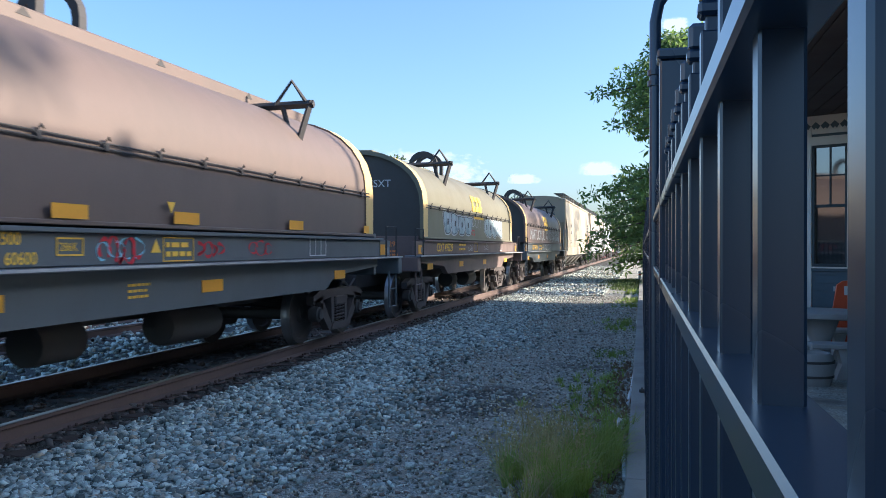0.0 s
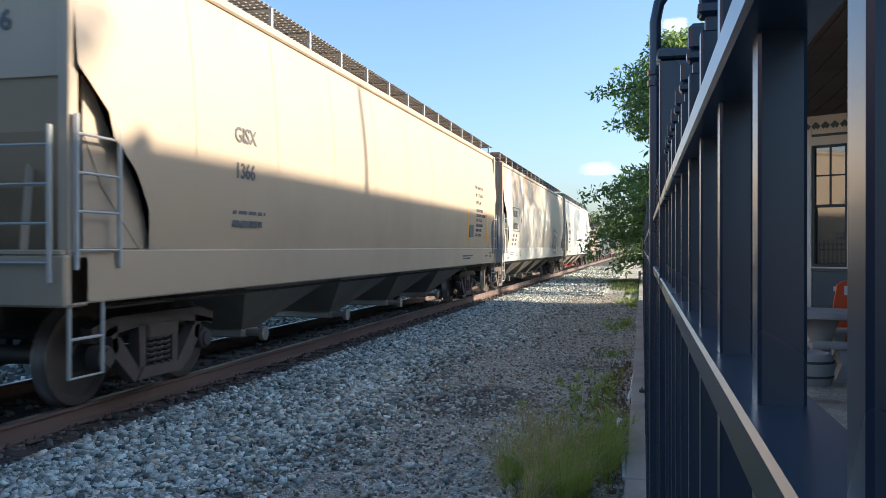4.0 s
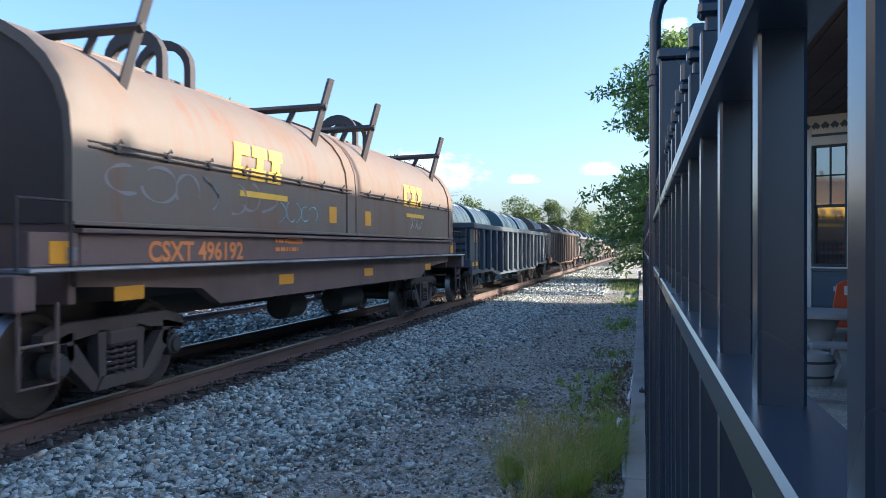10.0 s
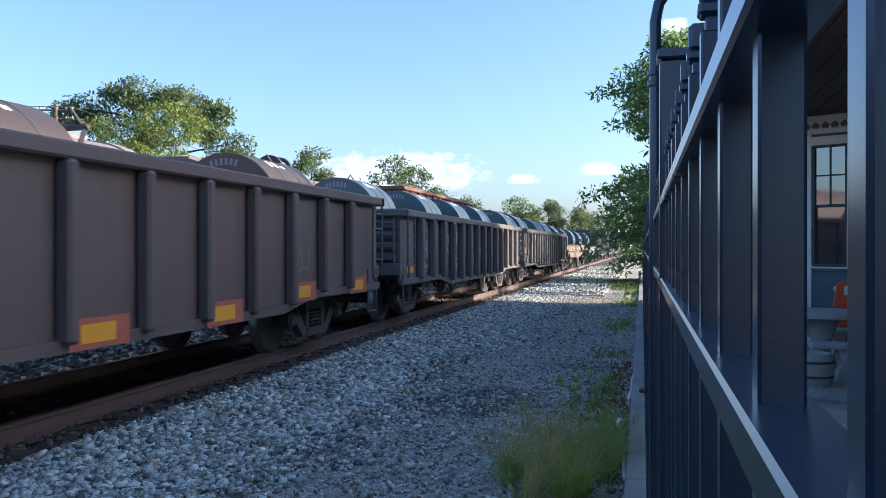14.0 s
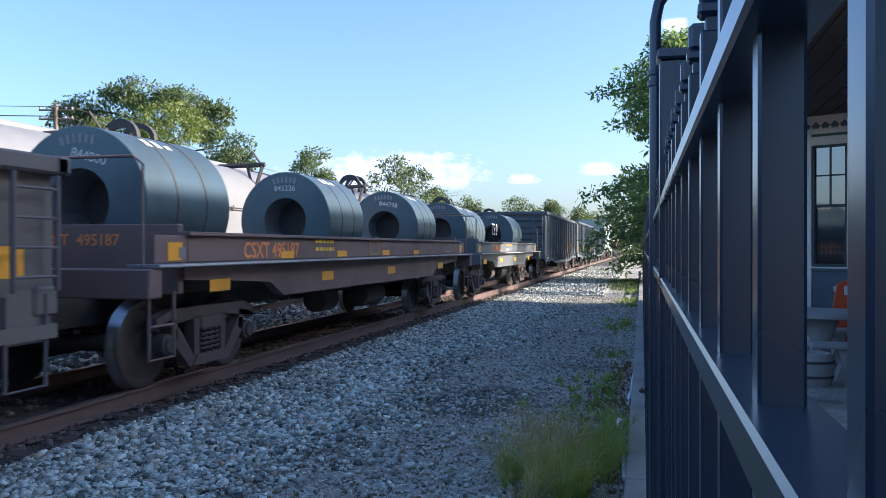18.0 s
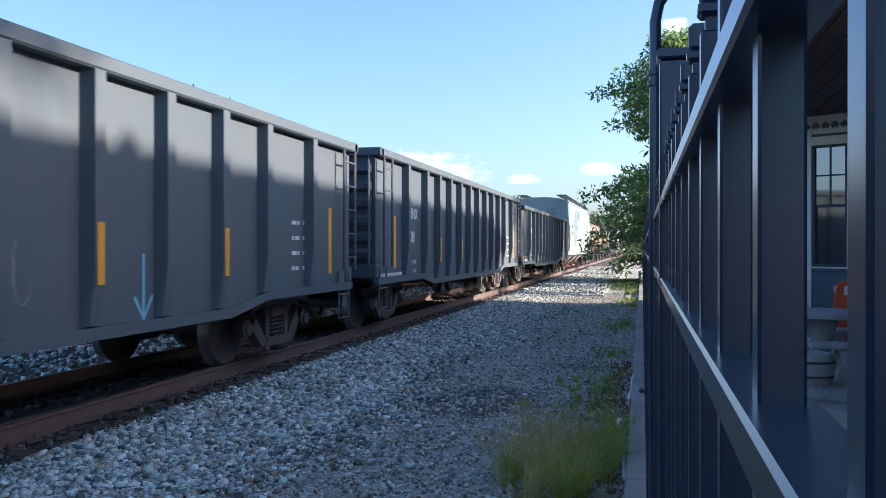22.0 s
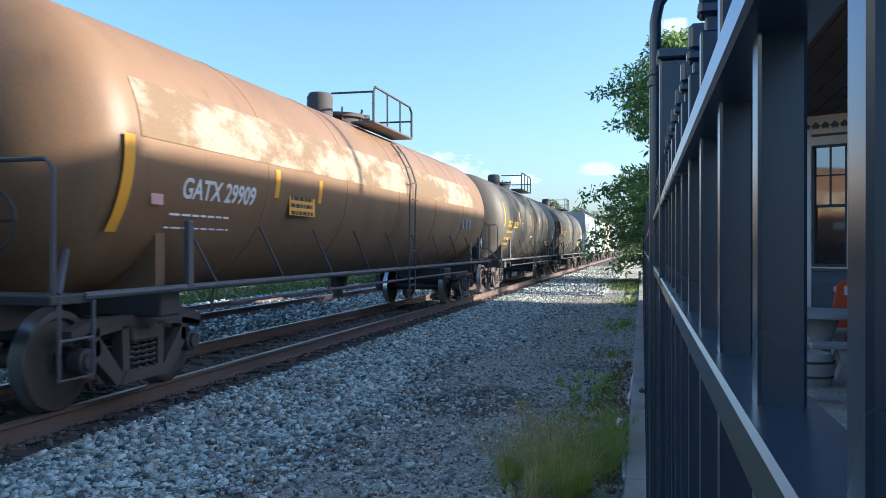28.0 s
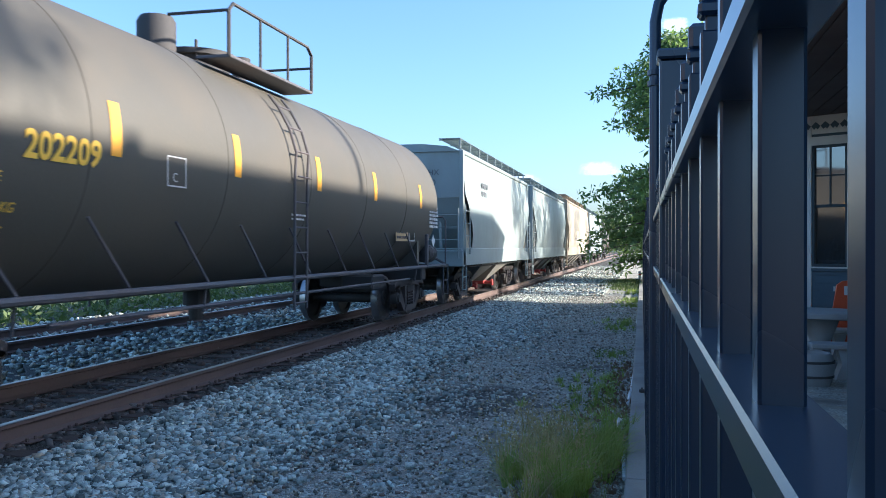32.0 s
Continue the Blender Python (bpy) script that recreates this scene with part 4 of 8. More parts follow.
        for s in (-1, 1):
            yy = y0 + e * 0.06
            part("corner_post", Geo().soft(min(s * 1.42, s * 1.53), max(s * 1.42, s * 1.53), min(yy, yy + e * 0.12), max(yy, yy + e * 0.12), 1.42, top + 0.02, 0.012), mat, c)
            part("shear_plate", Geo().prism([(y0 + e * 0.32, 1.47), (y0 + e * 1.3, 1.47)] + [(y0 + e * d, cut(d) + 0.12) for d in (1.25, 1.1, 0.9, 0.7, 0.5, 0.32)], 'x', *sorted((s * 1.445, s * 1.46))), M["plate_tan"], c, "tan plate under the sloped end")
        for j in range(4):
            xx = -0.9 + 0.6 * j
            part("end_brace", Geo().tube([(xx, y0 + e * 0.3, 1.44), (xx * 0.9, y0 + e * 0.5, 2.3)], 0.04, 4), mat, c)
        ladder(c, 1.57, y0 + e * 0.1, 1.57, y0 + e * 0.66, 1.30, 2.55 if e > 0 else 2.45, 4, rail_mat, 0.013)
        ladder(c, 1.42, y0 - e * 0.03, 0.6, y0 - e * 0.03, 1.2, 2.45, 4, rail_mat, 0.013)
        stirrup(c, 1.5, min(y0 + e * 0.1, y0 + e * 0.52), 1.05, rail_mat)
    hand_wheel(c, -0.3, 0.55, 2.3, M["blk"])
    # under the body: centre sill, bays and their gates
    part("centre_sill", Geo().box(-0.25, 0.25, 0, L, 0.72, 1.05), M["blk"], c)
    span = L - 6.4
    for j in range(bays):
        ya, yb = 3.2 + span * j / bays + 0.12, 3.2 + span * (j + 1) / bays - 0.12
        ym = 0.5 * (ya + yb)
        g = Geo().add([(-1.4, ya, 1.05), (1.4, ya, 1.05), (1.4, yb, 1.05), (-1.4, yb, 1.05), (-0.7, ym - 0.22, 0.38), (0.7, ym - 0.22, 0.38), (0.7, ym + 0.22, 0.38), (-0.7, ym + 0.22, 0.38)],
                      [(0, 1, 5, 4), (1, 2, 6, 5), (2, 3, 7, 6), (3, 0, 4, 7), (4, 5, 6, 7)])
        o = part("hopper_bay", g, M["bay"], c, "funnel-shaped discharge bay")
        part("gate", Geo().soft(-0.72, 0.72, ym - 0.25, ym + 0.25, 0.27, 0.38, 0.02).lathe([(0, 0), (0.05, 0), (0.05, 0.2), (0.1, 0.21), (0.1, 0.27), (0, 0.27)], (0.72, ym - 0.1, 0.33), 'x', 12), M["gatered"] if bays < 4 else M["gate"], o)
    part("brake_pipe", Geo().tube([(1.3, 0.8, 0.95), (1.3, L - 0.8, 0.95)], 0.022, 6), M["blk"], c)
    truck(c, 2.0)
    truck(c, L - 2.0)
    couplers(c, L)
    return c


# discharge bays in a darker grey than the car sides
M["bay"] = worn("dark_bay_paint", (0.22, 0.21, 0.185), 0.6, (0.12, 0.10, 0.085), 0.6)
# tan of the plates under the sloped ends, darker than most car sides
M["plate_tan"] = worn("plate_tan_steel", (0.36, 0.31, 0.23), 0.6, (0.24, 0.19, 0.13), 0.6)
M["gate"] = worn("galvanised_gate", (0.35, 0.34, 0.32), 0.5, (0.12, 0.09, 0.07), 0.6, 0.5)
M["gatered"] = worn("red_gate", (0.42, 0.05, 0.04), 0.6, (0.2, 0.05, 0.04), 0.5)
M["cream"] = worn("cream_hopper_paint", (0.42, 0.35, 0.25), 0.45, (0.34, 0.27, 0.185), 0.4, bump=0.04)
M["creamrust"] = worn("off_white_hopper_paint_with_rust", (0.385, 0.375, 0.34), 0.45, (0.34, 0.305, 0.24), 0.4, streak=(0.50, 0.27, 0.07), streak_lo=0.40, bump=0.04, runs_from=(2.7, 3.7))
M["whitehop"] = worn("white_hopper_paint", (0.375, 0.39, 0.375), 0.42, (0.33, 0.33, 0.305), 0.4, bump=0.04)
M["greyhop"] = worn("pale_grey_hopper_paint", (0.33, 0.4, 0.395), 0.45, (0.27, 0.265, 0.24), 0.5, bump=0.04)
M["bluehop"] = worn("grey_green_hopper_paint", (0.30, 0.35, 0.345), 0.45, (0.2, 0.19, 0.16), 0.5, bump=0.04)
M["brownrail"] = worn("brown_roof_walk", (0.16, 0.11, 0.085), 0.7, (0.3, 0.2, 0.12), 0.5)


# ---- gondolas ----
def gondola(u, length, label, mat, top=2.42, ribs=12, belly=0.66, rib_w=0.13, loads=(), second=False, group="cars of the near train", end_z=0.80, tapered=False, rib_at=None):
    c = car_root("gondola", u, label, group, second)
    L = length
    for s in (-1, 1):
        o = [(0.05, top), (0.05, end_z), (3.0, end_z), (3.9, belly), (L - 3.9, belly), (L - 3.0, end_z), (L - 0.05, end_z), (L - 0.05, top)]
        x0, x1 = sorted((s * 1.44, s * 1.47))
        part("side_sheet", Geo().prism(o, 'x', x0, x1), mat, c)
        part("top_chord", Geo().soft(*sorted((s * 1.40, s * 1.60)), 0.0, L, top - 0.14, top, 0.02), mat, c)
        o = [(0.05, end_z - 0.02), (3.0, end_z - 0.02), (3.9, belly - 0.02), (L - 3.9, belly - 0.02), (L - 3.0, end_z - 0.02), (L - 0.05, end_z - 0.02), (L - 0.05, end_z + 0.09), (L - 2.95, end_z + 0.09), (L - 3.85, belly + 0.09), (3.85, belly + 0.09), (2.95, end_z + 0.09), (0.05, end_z + 0.09)]
        x0, x1 = sorted((s * 1.471, s * 1.53))
        part("bottom_chord", Geo().prism(o, 'x', x0, x1), mat, c)
        for y in (rib_at or [1.25 + (L - 2.5) * j / (ribs - 1) for j in range(ribs)]):
            d = min(y, L - y)
            zb = (end_z if d < 2.95 else belly if d > 3.85 else end_z + (belly - end_z) * (d - 2.95) / 0.9) + 0.09
            g = Geo()
            if tapered:
                w2, dp = rib_w * 0.5, 0.13
                g.add([(s * 1.471, y - w2, zb), (s * 1.471, y + w2, zb), (s * 1.54, y + w2 * .7, zb + 0.02), (s * 1.54, y - w2 * .7, zb + 0.02),
                       (s * 1.471, y - w2, top - 0.14), (s * 1.471, y + w2, top - 0.14), (s * (1.471 + dp), y + w2 * .7, top - 0.14), (s * (1.471 + dp), y - w2 * .7, top - 0.14),
                       (s * 1.471, y - w2, zb + 0.5), (s * 1.471, y + w2, zb + 0.5), (s * (1.471 + dp), y + w2 * .7, zb + 0.5), (s * (1.471 + dp), y - w2 * .7, zb + 0.5)],
                      [(0, 8, 11, 3), (3, 11, 10, 2), (2, 10, 9, 1), (8, 4, 7, 11), (11, 7, 6, 10), (10, 6, 5, 9), (0, 3, 2, 1)])
            else:
                dp = 0.155 if loads else 0.094
                g.soft(*sorted((s * 1.471, s * (1.471 + dp))), y - rib_w / 2, y + rib_w / 2, zb - 0.04, top - 0.14, 0.03)
            part("rib", g, mat, c)
    part("floor", Geo().box(-1.44, 1.44, 0.1, L - 0.1, 1.10, 1.16), M["blk"], c)
    part("centre_sill", Geo().box(-0.3, 0.3, 0, L, 0.72, 1.10), M["blk"], c)
    for y0, e in ((0.0, 1), (L, -1)):
        part("end_sheet", Geo().box(-1.44, 1.44, min(y0 + e * 0.08, y0 + e * 0.11), max(y0 + e * 0.08, y0 + e * 0.11), 1.0, top), mat, c)
        n = 4 if top < 2.7 else 6
        for j in range(n):
            z = 1.2 + (top - 1.4) * (j + 0.5) / n
            part("end_rib", Geo().prism([(y0 + e * 0.08, z - 0.11), (y0 + e * 0.0, z - 0.05), (y0 + e * 0.0, z + 0.05), (y0 + e * 0.08, z + 0.11)], 'x', -1.4, 1.4), mat, c)
        part("end_chord", Geo().soft(-1.6, 1.6, min(y0 - e * 0.03, y0 + e * 0.14), max(y0 - e * 0.03, y0 + e * 0.14), top - 0.14, top + 0.006, 0.02), mat, c)
        part("end_sill", Geo().soft(-1.5, 1.5, min(y0, y0 + e * 0.25), max(y0, y0 + e * 0.25), 0.95, 1.18, 0.02), mat, c)
        ladder(c, 1.60, y0 + e * 0.14, 1.60, y0 + e * 0.6, 1.15, top - 0.15, 4 if top < 2.7 else 5, M["lad"], 0.013)
        stirrup(c, 1.5, min(y0 + e * 0.15, y0 + e * 0.57), 1.12, M["lad"])
        ladder(c, 1.38, y0 - e * 0.04, 0.95, y0 - e * 0.04, 1.15, top - 0.15, 4, M["lad"], 0.013)
    hand_wheel(c, -0.9, -0.12, 1.9, M["blk"])
    part("brake_cylinder", Geo().lathe([(0, 0), (0.2, 0), (0.2, 0.6), (0, 0.65)], (0.7, L * 0.42, 0.75), 'y', 14), M["blk"], c, smooth=True)
    truck(c, 1.85)
    truck(c, L - 1.85)
    couplers(c, L)
    for y, r, w in loads:
        coil(c, y, r, w, 1.165, M["cap_b"] if mat == M["gon_brown"] else None, "brown wrapped steel coil" if mat == M["gon_brown"] else "dark blue-grey wound steel coil with chalk marks")
    return c


M["lad"] = worn("grimy_ladder", (0.10, 0.10, 0.11), 0.6, (0.15, 0.09, 0.06), 0.5)
M["cap_b"] = worn("brown_steel_cover", (0.11, 0.088, 0.074), 0.45, (0.06, 0.05, 0.042), 0.6, 0.5)
M["gon_black"] = worn("black_gondola_paint", (0.068, 0.092, 0.115), 0.55, (0.1, 0.095, 0.09), 0.5)
M["gon_brown"] = worn("dark_brown_gondola_paint", (0.125, 0.108, 0.098), 0.6, (0.13, 0.085, 0.065), 0.6, streak=(0.14, 0.07, 0.045))
M["gon_mix"] = worn("worn_dark_gondola_paint", (0.135, 0.13, 0.12), 0.6, (0.11, 0.08, 0.06), 0.6)
M["gon_omni"] = worn("dark_grey_blue_gondola_paint", (0.078, 0.104, 0.122), 0.65, (0.135, 0.118, 0.095), 0.45, bump=0.1)


# ---- tank cars ----
def tank_car(u, length, label, mat, r=1.5, zc=2.40, second=False, group="cars of the near train", mid=-0.15):
    c = car_root("tank_car", u, label, group, second)
    L = length
    y0, y1 = 0.35, L - 0.35
    head = [(r * math.sin(a * math.pi / 16), -0.75 * math.cos(a * math.pi / 16)) for a in range(9)]
    prof = [(x, y0 + 0.75 + d) for x, d in head] + [(x, y1 - 0.75 - d) for x, d in head[::-1]]
    tank = part("tank", Geo().lathe(prof, (0, 0, zc), 'y', 64), mat, c, "cylindrical steel tank with dished ends", smooth=True)
    for k in range(1, 6):
        y = y0 + 0.75 + (y1 - y0 - 1.5) * k / 6
        part("seam", Geo().lathe([(r + 0.001, y - 0.018), (r + 0.007, y - 0.012), (r + 0.007, y + 0.012), (r + 0.001, y + 0.018)], (0, 0, zc), 'y', 64), mat, tank, smooth=True)
    for y, e in ((0.0, 1), (L, -1)):
        part("stub_sill", Geo().box(-0.3, 0.3, min(y, y + e * 3.4), max(y, y + e * 3.4), 0.72, 1.08), M["blk"], c)
        part("end_platform", Geo().soft(-1.5, 1.5, min(y, y + e * 0.5), max(y, y + e * 0.5), 1.02, 1.10, 0.01), M["blk"], c)
        o = []
        for k in range(9):
            a = math.pi * (1.18 + 0.64 * k / 8)
            o.append((r * 1.001 * math.cos(a), zc + r * 1.001 * math.sin(a)))
        part("saddle", Geo().prism([(-1.28, 1.05)] + [(-1.28, zc - 0.72)] + o + [(1.28, zc - 0.72), (1.28, 1.05)], 'y', y + e * 1.85 - 0.08, y + e * 1.85 + 0.08), mat, c)
        part("body_bolster", Geo().soft(-1.4, 1.4, y + e * 1.85 - 0.18, y + e * 1.85 + 0.18, 0.80, 1.06, 0.02), M["blk"], c)
        # end rails and braces
        for s in (-1, 1):
            part("end_railing", Geo().tube([(s * 1.45, y + e * 0.1, 1.1), (s * 1.45, y + e * 0.1, 2.1), (s * 1.38, y + e * 0.1, 2.18), (s * 0.5, y + e * 0.1, 2.18), (s * 0.42, y + e * 0.1, 2.1), (s * 0.42, y + e * 0.1, 1.1)], 0.02, 6), M["lad"], c)
            part("corner_brace", Geo().tube([(s * 1.45, y + e * 0.15, 1.1), (s * 0.95, y + e * 0.9, 1.5)], 0.03, 5), M["lad"], c)
            part("railing_post", Geo().soft(*sorted((s * 1.48, s * 1.54)), y + e * 2.0 - 0.05, y + e * 2.0 + 0.05, 1.06, 1.75, 0.01), M["lad"], c)
        stirrup(c, 1.5, min(y + e * 0.1, y + e * 0.52), 1.05, M["lad"])
    for s in (-1, 1):
        part("side_rail", Geo().tube([(s * 1.5, 0.4, 1.08), (s * 1.5, L - 0.4, 1.08)], 0.035, 8), M["lad"], c, "long pipe handrail along the tank")
        part("lower_rod", Geo().tube([(s * 1.42, 3.0, 0.86), (s * 1.42, L - 3.0, 0.86)], 0.022, 6), M["lad"], c)
        for k in range(9):
            y = 2.6 + (L - 5.2) * k / 8
            part("rail_strut", Geo().tube([(s * 1.5, y, 1.08), (s * 1.36, y - 0.42, zc - 0.66)], 0.016, 5), M["lad"], c)
            if k % 2 == 0:
                part("drop_post", Geo().tube([(s * 1.46, y, 1.08), (s * 1.42, y, 0.80)], 0.016, 5), M["lad"], c)
    # dome fittings, platform, ladder
    ym, zt = L / 2 + mid, zc + r
    part("nozzle", Geo().lathe([(0.45, -0.05), (0.45, 0.12), (0.52, 0.13), (0.52, 0.20), (0.2, 0.24), (0, 0.25)], (0, ym, zt), 'z', 24), M["blk"], c, smooth=True)
    part("valve_housing", Geo().lathe([(0.24, -0.03), (0.24, 0.40), (0.20, 0.47), (0, 0.49)], (0, ym - 0.95, zt), 'z', 18), M["blk"], c, smooth=True)
    part("safety_valve", Geo().lathe([(0.1, -0.02), (0.1, 0.2), (0.16, 0.21), (0.16, 0.32), (0, 0.34)], (0.25, ym + 0.75, zt - 0.02), 'z', 14), M["blk"], c, smooth=True)
    for k in range(6):
        a = k * math.pi / 3
        part("bolt", Geo().tube([(0.46 * math.cos(a), ym + 0.46 * math.sin(a), zt + 0.05), (0.5 * math.cos(a), ym + 0.5 * math.sin(a), zt + 0.3)], 0.022, 5), M["blk"], c)
    for s in (-1, 1):
        part("platform", Geo().soft(*sorted((s * 0.72, s * 1.18)), ym - 1.25, ym + 1.25, zt - 0.16, zt - 0.12, 0.008), M["lad"], c)
        x = s * 1.16
        g = Geo().tube([(x, ym - 1.25, zt - 0.14), (x, ym - 1.25, zt + 0.40), (x, ym - 1.15, zt + 0.50), (x, ym + 1.1, zt + 0.50), (x, ym + 1.25, zt + 0.40), (x, ym + 1.25, zt - 0.14)], 0.024, 6)
        for d in (-0.42, 0.42):
            g.tube([(x, ym + d, zt - 0.14), (x, ym + d, zt + 0.50)], 0.018, 6)
        part("platform_railing", g, M["blk"], c)
        part("cross_rail", Geo().tube([(x, ym - s * 1.25, zt + 0.40), (x * 0.3, ym - s * 1.25, zt + 0.40)], 0.02, 6), M["blk"], c)
        part("cross_rail", Geo().tube([(x, ym + s * 1.25, zt + 0.22), (x * 0.3, ym + s * 1.25, zt + 0.22)], 0.02, 6), M["blk"], c)
        # the ladder follows the curve of the tank
        pts = [(s * 1.53, 0.66), (s * 1.54, zc)] + [(s * (r + 0.09) * math.cos(a), zc + (r + 0.09) * math.sin(a)) for a in (0.2, 0.4, 0.6, 0.75)]
        ld = part("ladder", Geo().tube([(x_, ym - 0.2, z_) for x_, z_ in pts], 0.018, 6).tube([(x_, ym + 0.2, z_) for x_, z_ in pts], 0.018, 6), M["lad"], c)
        for k in range(9):
            t = 0.75 + k * 0.33
            if t < zc:
                q = (s * 1.535, t)
            else:
                a = (t - zc) / (r + 0.09)
                q = (s * (r + 0.09) * math.cos(a), zc + (r + 0.09) * math.sin(a))
            part("rung", Geo().tube([(q[0], ym - 0.2, q[1]), (q[0], ym + 0.2, q[1])], 0.013, 5), M["lad"], ld)
    part("bottom_outlet", Geo().lathe([(0.18, 0), (0.18, -0.2), (0.1, -0.22), (0.1, -0.4), (0, -0.4)], (0, ym, zc - r), 'z', 14), M["blk"], c)
    hand_wheel(c, 0.7, 0.25, 1.7, M["blk"])
    truck(c, 1.85)
    truck(c, L - 1.85)
    couplers(c, L)
    return c


def tank_x(z, r=1.5, zc=2.40):
    return math.sqrt(max(0.01, r * r - (z - zc) ** 2))


def wrap(car, y, z0, z1, w, mat, r=1.5, zc=2.40, name="reflector", label="yellow reflective strip"):
    """A strip that lies on the curve of a tank."""
    n = 8
    vs = []
    for k in range(n + 1):
        z = z0 + (z1 - z0) * k / n
        for d in (0, w):
            vs.append((tank_x(z, r + 0.006, zc), y + d, z))
    return part(name, Geo().add(vs, [(2 * k, 2 * k + 1, 2 * k + 3, 2 * k + 2) for k in range(n)]), mat, car, label)


def tank_words(car, body, size, y, z, mat, r=1.5, zc=2.40, bold=0.0):
    o = words(body, size, mat, car, side_text(0, y, z), bold=bold)
    for v in o.data.vertices:
        v.co.x = tank_x(v.co.z, r + 0.005 + (0.004 if v.co.x > 0 else 0), zc)
    return o


M["tank_rust"] = worn("rusty_brown_tank", (0.22, 0.135, 0.068), 0.5, (0.12, 0.07, 0.04), 0.6, streak=(0.10, 0.045, 0.03), streak_lo=0.6)
M["tank_black"] = worn("dusty_black_tank", (0.088, 0.082, 0.066), 0.58, (0.135, 0.112, 0.08), 0.5)
M["peel"] = mottle("peeling_pale_paint", (0.18, 0.12, 0.06), (0.33, 0.28, 0.20), 1.1, 0.44, 0.56, (1, 0.8, 1.6))


# ---- the near train, leading car first ----
M["walk"] = worn("galvanised_roof_walk", (0.24, 0.23, 0.21), 0.6, (0.14, 0.12, 0.1), 0.5, 0.4)
car_a = coil_car(0.0, 14.8, "coil car with faded mauve domed hood on a dark frame", M["frame_dk"], M["hood_pink"], hoods=[(0.75, 13.45)], trim=M["band"], crest=3.58)
car_b = coil_car(15.9, 14.0, "coil car with faded olive hood and bubble graffiti", M["frame_br"], M["hood_olive"], hoods=[(0.8, 12.3)], trim=M["band"], logo=(M["yellow_letter"], 0.44, 2.44))
car_c = coil_car(31.1, 14.4, "coil car with maroon hood and white graffiti", M["frame_dk"], M["hood_maroon"], hoods=[(0.35, 13.4)], trim=M["band"], logo=(M["yellow_letter"], 0.458, 2.44))
hop_d = hopper(46.6, 19.1, "cream covered hopper car with mesh roof walk", M["cream"], M["cream"], M["whitehop"], grate=M["walk"])
hop_e = hopper(66.9, 19.2, "off-white covered hopper with rust runs and brown roof walk", M["creamrust"], M["whitehop"], M["whitehop"], grate=M["brownrail"])
hop_f = hopper(87.4, 18.9, "white covered hopper car with red discharge gates", M["whitehop"], M["whitehop"], M["whitehop"], bays=3, grate=M["walk"])
car_g = coil_car(107.4, 15.0, "coil car with two rusting grey hoods", M["frame_br"], M["hood_rust"], split=True, logo=(M["yellow_letter"], 0.40, 2.27))
gon_h = gondola(123.6, 16.36, "black gondola with yellow lettering, graffiti and steel coils", M["gon_black"], 2.12, 14, rib_at=[1.27 + 1.02 * k for k in range(14)], loads=[(0.4, 0.85, 1.45), (1.9, 0.85, 1.4), (4.0, 0.85, 1.3), (5.35, 0.85, 1.2), (9.0, 0.86, 1.7), (10.75, 0.85, 1.65), (13.0, 0.85, 1.4), (14.45, 0.84, 1.3)])
gon_i = gondola(141.0, 15.9, "rusty dark brown gondola carrying steel coils", M["gon_brown"], 2.32, 13, rib_at=[1.5 + 1.07 * k for k in range(13)], loads=[(0.5, 0.88, 1.6), (2.15, 0.85, 1.5), (7.6, 0.85, 1.5), (13.3, 0.85, 1.6)])
gon_j = gondola(158.2, 14.8, "worn dark gondola with faded tags and steel coils", M["gon_mix"], 2.20, 14, loads=[(0.6, 0.85, 1.4), (4.6, 0.85, 1.5), (8.2, 0.85, 1.4), (11.6, 0.85, 1.4)])
gon_k = gondola(174.2, 15.6, "worn black gondola with flaking pale panels and steel coils", M["gon_mix"], 2.18, 17, rib_at=[1.43 + 0.82 * k for k in range(17)], loads=[(0.4, 0.87, 1.25), (1.7, 0.85, 1.2), (3.6, 0.87, 1.2), (4.85, 0.85, 1.2), (9.1, 0.85, 1.3), (10.5, 0.85, 1.3), (12.5, 0.85, 1.3), (13.9, 0.85, 1.2)])
car_l = coil_car(190.9, 14.3, "open coil car with brown frame carrying steel coils", M["frame_br"], coils=[(1.1, 0.84, 1.8), (6.4, 0.82, 1.7), (11.85, 0.83, 1.7)])
car_m = coil_car(206.3, 12.9, "open coil car with dark frame carrying steel coils", M["frame_dk"], coils=[(1.7, 0.84, 1.35), (3.2, 0.82, 1.5), (10.3, 0.85, 2.3)])
OMNI_RIBS = [1.72] + [3.1 + 1.067 * k for k in range(10)] + [14.1]
gon_n = gondola(221.6, 15.8, "tall dark grey-blue ribbed gondola", M["gon_omni"], 3.09, 12, 0.72, 0.2, rib_at=OMNI_RIBS, tapered=True, end_z=0.86)
gon_o = gondola(238.6, 15.8, "tall dark grey-blue ribbed gondola", M["gon_omni"], 3.18, 12, 0.72, 0.2, rib_at=OMNI_RIBS, tapered=True, end_z=0.86)
gon_p = gondola(255.4, 16.2, "tall dark grey-blue ribbed gondola with square yellow patch", M["gon_omni"], 3.03, 12, 0.72, 0.2, rib_at=OMNI_RIBS, tapered=True, end_z=0.86)
hop_q = hopper(273.0, 17.9, "pale grey covered hopper car", M["greyhop"], bays=3, grate=M["walk"])
tank_r = tank_car(292.0, 18.7, "rusty brown tank car with peeling pale paint", M["tank_rust"], mid=0.75)
tank_s = tank_car(311.95, 16.9, "dusty black tank car with yellow strips", M["tank_black"])
tank_t = tank_car(330.0, 16.2, "dusty black tank car with yellow strips", M["tank_black"], mid=-0.45)
